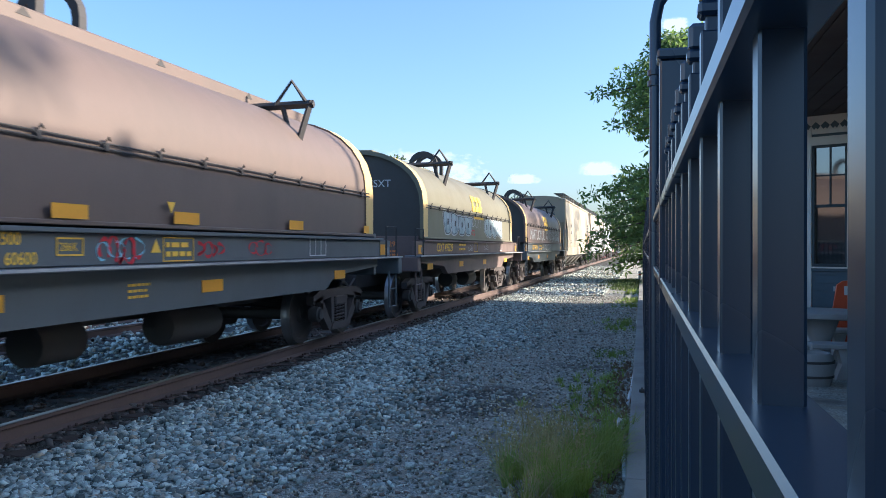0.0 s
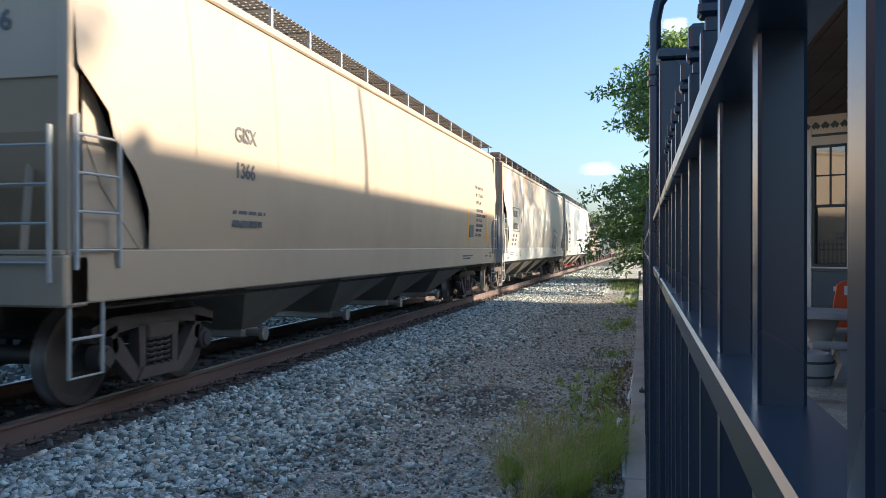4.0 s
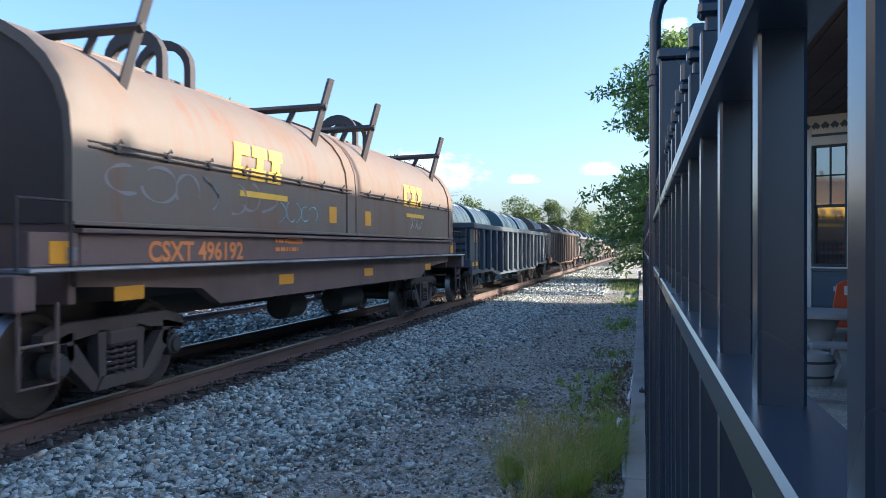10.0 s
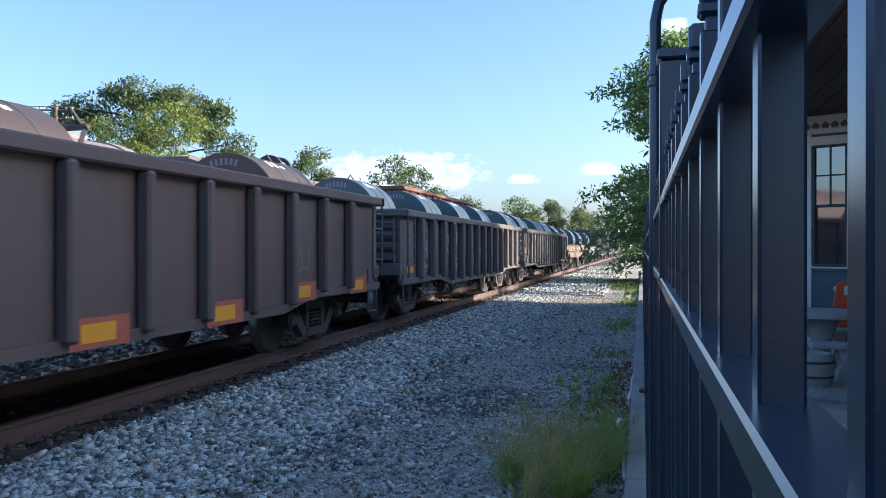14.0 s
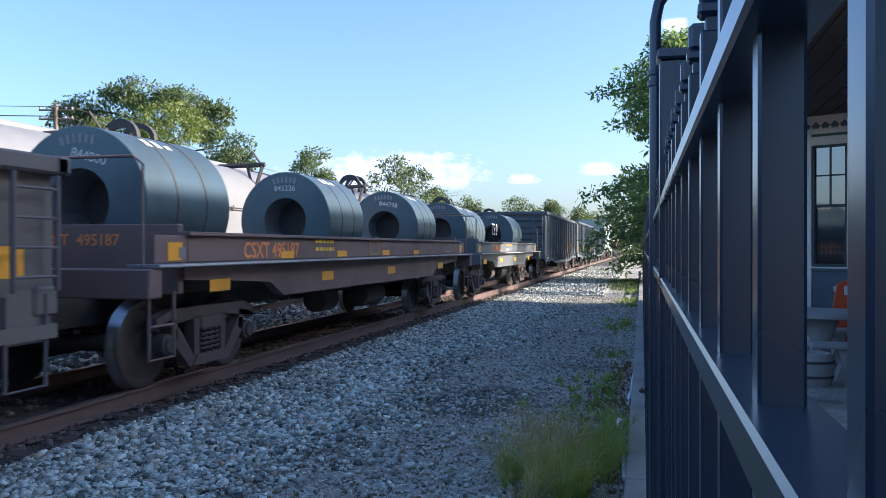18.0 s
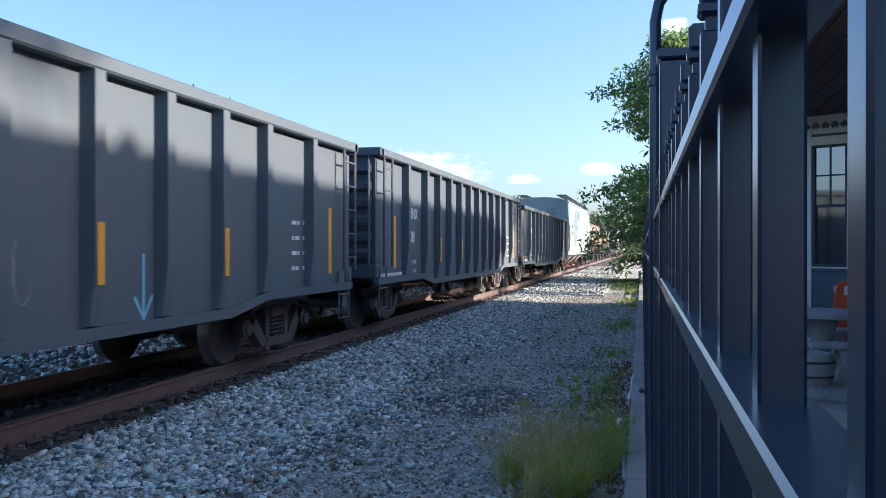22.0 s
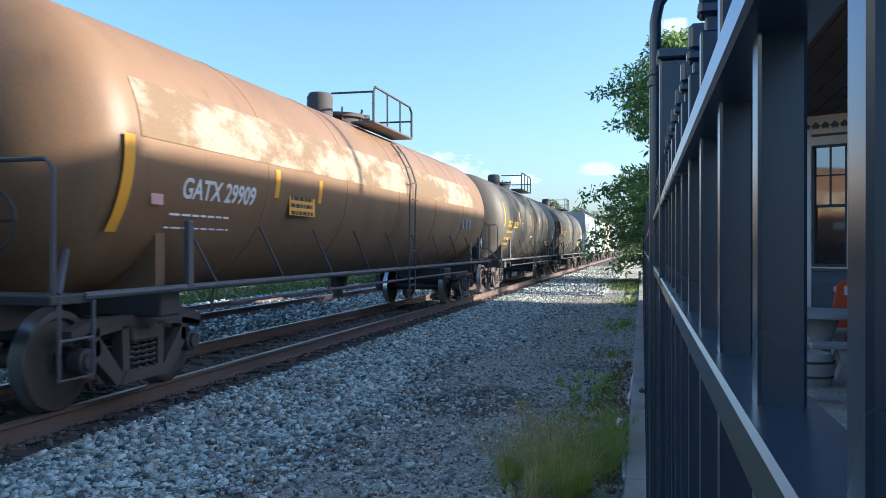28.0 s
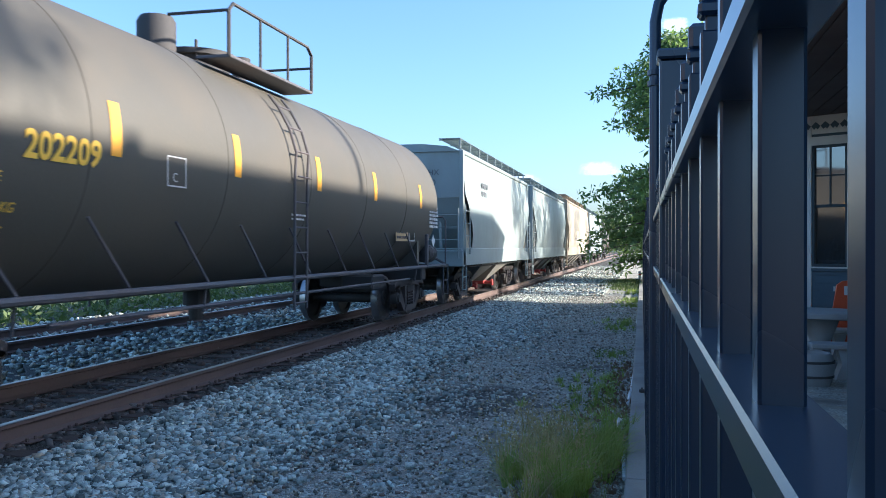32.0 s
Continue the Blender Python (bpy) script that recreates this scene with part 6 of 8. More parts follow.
framed(car_l, S, 12.0, 1.37, 0.45, 0.24, M["white"], 0.012)
# tall gondolas
for car, num, y0 in ((gon_n, "1232", 2.27), (gon_o, "1408", 1.84), (gon_p, "635", 2.06)):
    words("OMNX", 0.30, M["white"], car, side_text(X, y0, 2.04), bold=0.006, squeeze=0.95)
    words(num, 0.31, M["white"], car, side_text(X, y0, 1.58), bold=0.006, squeeze=1.05)
    words("LMT", 0.11, M["white"], car, side_text(X, y0 - 0.02, 1.15))
    words({"1232": "215000", "1408": "214900", "635": "217200"}[num], 0.11, M["white"], car, side_text(X, y0 + 0.45, 1.15))
    words("WT", 0.11, M["white"], car, side_text(X, y0 - 0.02, 0.98))
    words({"1232": "71000", "1408": "71100", "635": "68800"}[num], 0.11, M["white"], car, side_text(X, y0 + 0.5, 0.98))
    framed(car, X, y0 + 1.53, 1.75, 0.28, 0.27, M["white"], 0.016)
    words("C", 0.13, M["white"], car, side_text(X, y0 + 1.61, 1.79))
    bars(car, X, 0.35, 0.96, [1.3], M["white"], 0.06)
    for k in range(4):
        bars(car, X, 13.6, 1.78 - 0.2 * k, [0.24], M["white"], 0.05, 0.05, None, k)
        bars(car, X, 13.95, 1.78 - 0.2 * k, [0.2], M["white"], 0.05, 0.05, None, k + 9)
    words("OMNX  " + num, 0.17, M["white"], car, end_text(-0.9, -0.002, (2.98 if num == "635" else 3.05) - 0.42))
    bars(car, 0, 0, 0, [0.7, 0.75], M["white"], 0.05, 0.05).matrix_basis = Matrix.Translation((-0.6, -0.004, 2.1)) @ Matrix.Rotation(radians(-90), 4, 'Z')
for car in (gon_n, gon_o):
    patch(car, X, 1.1, 1.1, 0.12, 0.95, M["yellow"])
    patch(car, X, 14.88, 1.10, 0.12, 0.95, M["yellow"])
    for k in (2, 4, 7, 9):
        patch(car, 1.602, OMNI_RIBS[k] - 0.045, 1.17, 0.09, 0.52, M["yellow"])
scrawl(gon_o, X, 7.2, 1.02, 0.42, 0.6, M["faint"], 131, 3, 0.008)
arrow = part("arrow_mark", Geo().box(X, X + 0.003, 10.28, 10.31, 0.86, 1.42).prism([(10.14, 1.02), (10.17, 1.04), (10.295, 0.84), (10.295, 0.80)], 'x', X, X + 0.003).prism([(10.45, 1.02), (10.42, 1.04), (10.295, 0.84), (10.295, 0.80)], 'x', X + 0.001, X + 0.004), M["cyan"], gon_n, "pale blue chalk arrow")
bars(gon_n, X, 9.9, 0.76, [0.3, 0.2], M["white"], 0.03, 0.03)
scrawl(gon_n, X, 8.4, 1.02, 0.42, 0.6, M["faint"], 132, 3, 0.008)
patch(gon_p, X, 0.36, 0.92, 0.5, 0.22, M["yellow"])
for y in (4.45, 6.5, 9.58, 11.62):
    patch(gon_p, X, y, 0.94, 0.48, 0.13, M["yellow"])
blot = part("graffiti", Geo().prism([(8.62, 1.16), (9.19, 1.16), (9.24, 1.31), (9.04, 1.47), (8.94, 1.44), (8.82, 1.49), (8.64, 1.34)], 'x', X, X + 0.003).prism([(8.66, 1.66), (8.80, 1.50), (9.00, 1.60), (9.04, 1.80), (8.86, 1.93), (8.70, 1.84)], 'x', X, X + 0.003), M["white"], gon_p, "white sprayed abstract mark")
part("graffiti_line", Geo().prism([(8.83, 1.17), (8.86, 1.17), (8.94, 1.35), (9.06, 1.17), (9.09, 1.17), (8.95, 1.40)], 'x', X + 0.003, X + 0.005).box(X + 0.003, X + 0.005, 8.64, 8.94, 1.37, 1.39).box(X + 0.003, X + 0.005, 8.69, 9.02, 1.79, 1.81), M["dark_line"], blot)
part("graffiti_line", Geo().prism([(8.78, 2.06), (8.88, 2.08), (9.04, 1.65), (9.14, 1.56), (9.10, 1.66)], 'x', X, X + 0.003), M["spray"], blot)
# pale hopper before the tanks
hop_words(hop_q, "ECUX", 0.24, 2.0, 2.62, M["grey_letter"], 0.004)
hop_words(hop_q, "882702", 0.24, 2.0, 2.22, M["grey_letter"], 0.004)
words("ECUX", 0.2, M["grey_letter"], hop_q, end_text(0.3, 0.13, 3.6))
words("882702", 0.2, M["grey_letter"], hop_q, end_text(0.3, 0.13, 3.35))
part("placard", Geo().box(hop_side(1.9) + 0.004, hop_side(1.9) + 0.012, 15.0, 15.4, 1.74, 2.04), M["grey_letter"], hop_q, "dark grey data placard")
part("reflector", Geo().add([(hop_side(1.6 + dz) + 0.006, 16.3 + dy, 1.6 + dz) for dz in (0, 0.3, 0.6, 0.9) for dy in (0, 0.12)], [(2 * k, 2 * k + 1, 2 * k + 3, 2 * k + 2) for k in range(3)]), M["yellow"], hop_q, "yellow reflective strip")
scrawl(hop_q, 0.014, 14.2, 1.5, 0.9, 0.6, M["faint"], 141, 5, 0.008, bulge=hop_bulge)
# tank cars
tank_words(tank_r, "GATX 29909", 0.29, 1.95, 1.98, M["white"], bold=0.006)
for k, w in enumerate((1.2, 1.3)):
    bars(tank_r, tank_x(1.80 - 0.13 * k) + 0.006, 1.85, 1.80 - 0.13 * k, [w], M["white"], 0.065, 0, None, k)
wrap(tank_r, 0.95, 1.62, 2.50, 0.16, M["yellow"])
wrap(tank_r, 4.05, 2.1, 2.45, 0.12, M["yellow"])
wrap(tank_r, 5.45, 2.1, 2.42, 0.12, M["yellow"])
patch(tank_r, tank_x(2.06) + 0.012, 4.5, 1.90, 0.85, 0.34, M["yellow"], "notice", "yellow notice panel")
bars(tank_r, tank_x(2.06) + 0.017, 4.55, 2.10, [0.7, 0.7, 0.72], M["dark_line"], 0.05, 0.045)
patch(tank_r, tank_x(1.95) + 0.008, 1.45, 1.89, 0.2, 0.11, M["pink_letter"], "sticker", "pink sticker")
wrap(tank_r, 1.2, 2.50, 3.06, 15.3, M["peel"], name="peeled_band", label="broad band of peeling pale paint")
for k in range(3):
    patch(tank_r, tank_x(2.1) + 0.01, 14.8 + k * 0.4, 1.95, 0.24, 0.32, M["faint"], "stencil_table", "faded data table")
for car, ln in ((tank_r, 18.7), (tank_s, 16.9), (tank_t, 16.2)):
    part("air_reservoir", Geo().lathe([(0, 0), (0.17, 0.03), (0.2, 0.1), (0.2, 0.6), (0.17, 0.67), (0, 0.7)], (1.12, ln - 0.95, 1.34), 'y', 16), M["blk"], car, smooth=True)
    for q in (0.2, 0.5):
        part("reservoir_strap", Geo().lathe([(0.201, q), (0.208, q), (0.208, q + 0.03), (0.201, q + 0.03)], (1.12, ln - 0.95, 1.34), 'y', 16), M["lad"], car)
    part("placard", Geo().prism([(ln - 1.2, 1.62), (ln - 1.06, 1.76), (ln - 0.92, 1.62), (ln - 1.06, 1.48)], 'x', 1.40, 1.41), M["white"], car, "white diamond hazard placard")
    part("brake_beam_box", Geo().soft(0.6, 1.2, ln - 4.6, ln - 3.9, 0.70, 0.98, 0.03), M["blk"], car)
for car, num in ((tank_s, "202232"), (tank_t, "202209")):
    dy = 0.0 if car is tank_s else -0.45
    tank_words(car, "UTLX", 0.30, 1.9 + dy, 2.16, M["yellow_letter"], bold=0.010)
    tank_words(car, num, 0.30, 3.1 + dy, 2.16, M["yellow_letter"], bold=0.008)
    tank_words(car, "THE TANK CAR PEOPLE", 0.11, 1.75 + dy, 1.96, M["yellow_letter"])
    tank_words(car, "LD LMT  196600 LB  89 200 KG", 0.11, 1.68 + dy, 1.74, M["yellow_letter"])
    tank_words(car, "LT WT    66400 LB  30 100 KG", 0.11, 1.68 + dy, 1.56, M["yellow_letter"])
    for y in ((1.1, 4.3, 7.2, 9.9, 12.5, 15.5) if car is tank_s else (0.85, 3.68, 5.9, 8.3, 10.8, 13.7)):
        wrap(car, y, *((2.15, 2.95) if y < 2 else (2.27, 2.75)), 0.15, M["yellow"])
    framed(car, tank_x(2.22) + 0.008, 5.0 + dy, 2.07, 0.34, 0.30, M["white"], 0.014)
    words("C", 0.13, M["white"], car, side_text(tank_x(2.2) + 0.008, 5.1 + dy, 2.12))
    patch(car, tank_x(1.7) + 0.03, 12.5, 1.60, 0.8, 0.24, M["old_strip"], "notice", "worn tan notice panel")
    bars(car, tank_x(1.7) + 0.036, 12.55, 1.75, [0.68, 0.7], M["dark_line"], 0.05, 0.05)
    framed(car, tank_x(1.7) + 0.03, 13.4, 1.6, 0.4, 0.22, M["white"], 0.02)
    bars(car, tank_x(2.1) + 0.02, 14.5, 2.3, [0.7] * 6, M["white"], 0.05, 0.03)
    bars(car, tank_x(1.9) + 0.01, 7.6, 1.9, [0.5, 0.4], M["white"], 0.025, 0.03)
    bars(car, 0, 0, 0, [0.9, 0.9, 0.7], M["yellow_letter"], 0.07, 0.1).matrix_basis = Matrix.Translation((-0.2, 0.75, 3.1)) @ Matrix.Rotation(radians(-90), 4, 'Z')
scrawl(tank_s, 0.014, 4.9, 1.75, 1.0, 0.42, M["faint"], 151, 5, 0.010, bulge=tank_x)
# far hoppers
words("LEHX", 0.2, M["grey_letter"], hop_u, end_text(0.4, 0.13, 3.3))
words("6160", 0.2, M["grey_letter"], hop_u, end_text(0.4, 0.13, 3.05))
bars(hop_u, hop_side(3.0) - 0.005, 2.2, 3.1, [0.9, 0.7, 0.8], M["grey_letter"], 0.14, 0.09)
# second train
words("SHNX", 0.42, M["white"], far_open, side_text(X, 2.15, 2.55), bold=0.03)
words("SHNX", 0.2, M["white"], far_open, end_text(0.2, -0.003, 3.4))
words("100667", 0.2, M["white"], far_open, end_text(0.2, -0.003, 3.1))
words("804130", 0.24, M["white"], far_gon, end_text(0.05, -0.003, 2.2))
scrawl(far_gon, X, 2.2, 1.9, 0.5, 0.6, M["spray"], 161, 3, 0.03)
bubble(far_coil, 1.452, 3.5, 1.80, 2.6, 0.95, 3, 12, M["pink_letter"], M["red"])
bubble(far_coil, 1.452, 9.5, 1.80, 1.6, 0.9, 2, 13, M["pink_letter"], M["red"])
words("TS 0", 0.5, M["white"], bpy.data.objects["coil_car.005"], side_text(1.456, 2.4, 1.85), "graffiti")


# ---- kerb and iron fence ----
# The fence runs along its own line, half a degree off the track.
FENCE = pose(0, 0, 0, 0, 0, 0.44)
M["kerb"] = worn("weathered_concrete", (0.36, 0.345, 0.30), 0.9, (0.15, 0.14, 0.12), 0.8, bump=0.6, fine=60)
kerb = root("kerb", 0, 0, 0, "weathered concrete kerb under the fence", "kerb", kind="structure")
kerb.matrix_basis = FENCE
y = -3.0
while y < 46:
    o = part("kerb_stone", Geo().soft(-0.115, 0.045, y + 0.004, y + 2.996, -0.2, 0.11, 0.012), M["kerb"], kerb)
    y += 3.0

fence = root("iron_fence", 0, 0, EYE[2], "black painted iron picket fence on a kerb", "fence")
fence.matrix_basis = FENCE @ pose(0, 0, EYE[2])
S0, PITCH, PX = 0.122 + 0.0311 * math.tan(radians(13.4)), 0.115, 0.0311
for nm, z0, z1 in (("upper_rail", 0.060, 0.072), ("lower_rail", -0.058, -0.0435), ("bottom_rail", -1.50, -1.475)):
    part(nm, Geo().soft(0.025, 0.049, -3.0, 45.0, z0, z1, 0.0015), M["fence"], fence)
g = Geo().soft(PX, PX + 0.0128, 0, 0.0128, -1.58, 0.118, 0.001)
g.soft(PX + 0.0025, PX + 0.0103, 0.0025, 0.0103, 0.117, 0.127, 0.001)
g.soft(PX - 0.0015, PX + 0.0143, -0.0015, 0.0143, 0.126, 0.134, 0.002)
g.soft(PX - 0.0005, PX + 0.0133, -0.0005, 0.0133, 0.133, 0.152, 0.003)
pick = g.mesh("picket", M["fence"])
rest = Geo()
k = -22
while S0 + k * PITCH < 45:
    y = S0 + k * PITCH
    if y < 26:
        o = part("picket", pick, None, fence)
        o.location = (0, y, 0)
    else:
        rest.box(PX, PX + 0.014, y, y + 0.014, -1.58, 0.15)
    k += 1
part("far_pickets", rest, M["fence"], fence)["kind"] = "stuff"
y = 1.24 - 1.84 * 2
while y < 45:
    g = Geo().soft(0.0245, 0.074, y, y + 0.05, -1.62, 0.27, 0.003)
    g.soft(0.021, 0.078, y - 0.004, y + 0.054, 0.27, 0.285, 0.003)
    part("post", g, M["fence"], fence)
    y += 1.84
pts = [(0.03, 2.03, -1.5), (0.03, 2.03, 0.53)] + [(0.03 + 0.11 - 0.11 * math.cos(a * math.pi / 8), 2.03, 0.53 + 0.11 * math.sin(a * math.pi / 8)) for a in range(1, 9)]
hook = thing("hook_pole", Geo().tube(pts, 0.0135, 10), M["fence"], "black bent pipe pole beside the fence", "pole", smooth=True, m=FENCE @ pose(0, 0, EYE[2]))
for z in (0.385, 0.41):
    part("collar", Geo().lathe([(0.0135, -0.006), (0.018, -0.006), (0.018, 0.006), (0.0135, 0.006)], (0.03, 2.03, z), 'z', 12), M["fence"], hook)


# ---- depot beside the fence, an added shade block, and what stands before it ----
M["siding"] = worn("blue_grey_board_siding", (0.085, 0.12, 0.14), 0.6, (0.05, 0.07, 0.08), 0.5)
M["trim"] = worn("white_trim_paint", (0.72, 0.68, 0.60), 0.55, (0.5, 0.46, 0.40), 0.4)
M["roof"] = worn("brown_shingle_roof", (0.10, 0.065, 0.05), 0.85, (0.05, 0.035, 0.03), 0.6, bump=0.5)
M["soffit"] = worn("brown_soffit_boards", (0.11, 0.075, 0.06), 0.75, (0.06, 0.04, 0.03), 0.5)
M["concrete"] = worn("cast_concrete", (0.36, 0.35, 0.33), 0.85, (0.2, 0.18, 0.16), 0.5, bump=0.5, fine=70)
M["sash"] = worn("dark_green_sash", (0.03, 0.045, 0.05), 0.5, (0.02, 0.03, 0.03), 0.4)
m, nt, b = shader("window_glass")
b.inputs["Base Color"].default_value = (0.02, 0.03, 0.035, 1)
b.inputs["Roughness"].default_value = 0.04
b.inputs["IOR"].default_value = 2.5
M["glass"] = m
WY, X0, X1, YB, YR = 16.0, 2.66, 11.0, 27.2, 26.7
depot = root("depot_building", 0, 0, 0, "old wooden depot with blue-grey siding and white trim", "building")
wx0, wx1, wz0, wz1 = 2.84, 3.42, 1.39, 3.52
# the wall that faces the camera is built round its window
BAY = Matrix.Translation((X0, WY, 0)) @ Matrix.Rotation(radians(-30), 4, 'Z') @ Matrix.Translation((-X0, -WY, 0))
XE = X0 + 1.62


def bay_part(name, geo, mat, label=""):
    o = part(name, geo, mat, depot, label)
    o.matrix_basis = BAY
    return o


for a, b_, z0, z1 in ((X0, wx0, 0.0, 4.05), (wx1, XE, 0.0, 4.05), (wx0, wx1, 0.0, wz0), (wx0, wx1, wz1, 4.05)):
    bay_part("wall", Geo().box(a, b_, WY, WY + 0.16, z0, z1), M["siding"])
part("wall", Geo().box(4.0, 4.16, 8.6, 15.3, 0, 4.05), M["siding"], depot)
part("wall", Geo().box(4.16, X1 - 0.16, 8.6, 8.76, 0, 4.05), M["siding"], depot)
part("wall", Geo().box(X0, X0 + 0.16, WY + 0.16, YB, 0, 4.05), M["siding"], depot)
part("wall", Geo().box(X1 - 0.16, X1, 8.6, YB, 0, 4.05), M["siding"], depot)
part("wall", Geo().box(X0 + 0.16, X1 - 0.16, YB - 0.16, YB, 0, 4.05), M["siding"], depot)
for k in range(10):
    z = 0.02 + k * 0.136
    bay_part("board", Geo().prism([(WY - 0.022, z), (WY - 0.008, z + 0.13), (WY, z + 0.13), (WY, z)], 'x', X0 + 0.16, XE), M["siding"])
bay_part("corner_board", Geo().soft(X0 - 0.02, X0 + 0.165, WY - 0.035, WY, 0.0, 4.0, 0.006), M["trim"])
bay_part("sill_band", Geo().soft(X0 + 0.165, XE, WY - 0.05, WY, 1.31, 1.36, 0.006), M["siding"])
bay_part("window_sill", Geo().soft(wx0 - 0.02, wx1 + 0.1, WY - 0.07, WY, 1.362, 1.39, 0.005), M["trim"])
win = bay_part("window", Geo().box(wx0, wx0 + 0.035, WY - 0.03, WY + 0.1, wz0, wz1).box(wx1 - 0.035, wx1, WY - 0.03, WY + 0.1, wz0, wz1).box(wx0, wx1, WY - 0.03, WY + 0.1, wz1 - 0.04, wz1).box(wx0, wx1, WY - 0.05, WY + 0.1, wz0, wz0 + 0.05), M["sash"], "tall dark sash window with reflecting panes")
part("casing", Geo().box(wx1, wx1 + 0.14, WY - 0.04, WY, wz0 - 0.03, wz1 + 0.15).box(wx0 - 0.03, wx1, WY - 0.04, WY, wz1, wz1 + 0.15), M["trim"], win)
zm = 0.5 * (wz0 + wz1)
for z0, z1, y in ((wz0 + 0.05, zm, WY + 0.05), (zm, wz1 - 0.04, WY + 0.02)):
    part("pane", Geo().box(wx0 + 0.035, wx1 - 0.035, y, y + 0.006, z0, z1), M["glass"], win)
part("meeting_rail", Geo().box(wx0 + 0.035, wx1 - 0.035, WY, WY + 0.06, zm - 0.025, zm + 0.025), M["sash"], win)
part("muntin", Geo().box((wx0 + wx1) / 2 - 0.012, (wx0 + wx1) / 2 + 0.012, WY, WY + 0.03, zm, wz1 - 0.04).box(wx0 + 0.035, wx1 - 0.035, WY, WY + 0.03, zm + 0.52, zm + 0.545), M["sash"], win)
part("inner_wall", Geo().box(X0 + 0.2, 8, WY + 3.0, WY + 3.1, 0.1, 4.0), M["soffit"], depot)
# scalloped trim under the eave
band = bay_part("trim_band", Geo().box(X0, XE, WY - 0.03, WY, 3.72, 4.04), M["trim"])
for k in range(10):
    x = X0 + 0.08 + k * 0.16
    part("scallop", Geo().prism([(x - 0.075, 3.86), (x, 3.93), (x + 0.075, 3.86), (x + 0.03, 3.80), (x, 3.835), (x - 0.03, 3.80)], 'y', WY - 0.045, WY - 0.031), M["siding"], band)
# roof with a deep overhang
# the roof's near stretch is out of view, run on to shade the train
RX, RZ = 6.8, 6.76
part("soffit", Geo().box(1.2, 12.4, 5.3, YB + 0.4, 4.06, 4.10), M["soffit"], depot)
for k in range(18):
    part("soffit_board", Geo().box(1.25 + k * 0.3, 1.25 + k * 0.3 + 0.28, 5.35, YB, 4.045, 4.058), M["soffit"], depot)
# hipped at the far end, gabled at the near one
for xe in (1.1, 12.5):
    part("roof_slope", Geo().add([(xe, 5.2, 4.02), (xe, YB + 0.5, 4.02), (RX, YR, RZ), (RX, 5.2, RZ), (xe, 5.2, 4.14), (xe, YB + 0.5, 4.14), (RX, YR, RZ + 0.12), (RX, 5.2, RZ + 0.12)], [(0, 1, 2, 3), (4, 5, 6, 7), (0, 1, 5, 4), (0, 3, 7, 4), (1, 2, 6, 5)]), M["roof"], depot)
part("roof_hip", Geo().add([(1.1, YB + 0.5, 4.14), (12.5, YB + 0.5, 4.14), (RX, YR, RZ + 0.12), (1.1, YB + 0.5, 4.02), (12.5, YB + 0.5, 4.02)], [(0, 1, 2), (0, 3, 4, 1)]), M["roof"], depot)
part("gable", Geo().prism([(1.4, 4.12), (12.2, 4.12), (RX, RZ - 0.05)], 'y', 5.4, 5.5), M["siding"], depot)
# unseen box and pole on the ridge, added to cast marks on the cars
part("shadow_box", Geo().soft(RX - 0.1, RX + 0.1, 9.3, 9.56, 6.5, 6.96, 0.02), M["roof"], depot)
part("shadow_pole", Geo().tube([(RX, 15.6, 6.4), (RX, 15.6, 8.6)], 0.07, 10), M["roof"], depot)

# long block out of view, added only to cast shade on the train
shade_block = root("unseen_storehouse", 0, 0, 0, "unseen long building added to shade the train", "building")
part("wall", Geo().box(6.0, 7.6, -16, 5.0, 0, 5.6), M["siding"], shade_block)
part("roof", Geo().prism([(5.7, 5.5), (7.9, 5.5), (6.8, 6.86)], 'y', -16.3, 5.15), M["roof"], shade_block)

# concrete picnic table, bench, barrel and an orange barricade
TX, TY = 2.38, 12.9
table = root("picnic_table", TX, TY, 0, "round cast concrete picnic table", "table")
part("tabletop", Geo().lathe([(0, 0.73), (0.58, 0.73), (0.62, 0.75), (0.62, 0.81), (0.60, 0.83), (0, 0.83)], (0, 0, 0), 'z', 32), M["concrete"], table, smooth=True)
part("pedestal", Geo().lathe([(0.28, 0), (0.28, 0.06), (0.17, 0.12), (0.12, 0.35), (0.2, 0.55), (0.26, 0.73)], (0, 0, 0), 'z', 20), M["concrete"], table, smooth=True)
bench = root("concrete_bench", 2.52, 11.95, 0, "curved cast concrete bench", "bench")
part("seat", Geo().soft(-0.45, 0.55, -0.18, 0.18, 0.40, 0.47, 0.015), M["concrete"], bench)
for x in (-0.02, 0.42):
    part("leg", Geo().prism([(x - 0.12, 0.0), (x + 0.12, 0.0), (x + 0.09, 0.10), (x + 0.05, 0.2), (x + 0.10, 0.40), (x - 0.10, 0.40), (x - 0.05, 0.2), (x - 0.09, 0.10)], 'y', -0.12, 0.12), M["concrete"], bench)
bench2 = copy_thing(bench, pose(TX + 0.5, TY + 1.2, 0))
barrel = thing("planter_barrel", Geo().lathe([(0.0, 0.0), (0.22, 0.0), (0.26, 0.12), (0.27, 0.22), (0.25, 0.36), (0.23, 0.40), (0.20, 0.40), (0.20, 0.33), (0, 0.33)], (0, 0, 0), 'z', 24), M["concrete"], "low grey barrel planter beside the table", "planter", smooth=True, m=pose(2.0, 11.4, 0))
for z, r in ((0.10, 0.262), (0.28, 0.272)):
    part("hoop", Geo().lathe([(r - 0.005, z), (r + 0.004, z), (r + 0.004, z + 0.03), (r - 0.005, z + 0.03)], (0, 0, 0), 'z', 24), M["blk"], barrel)
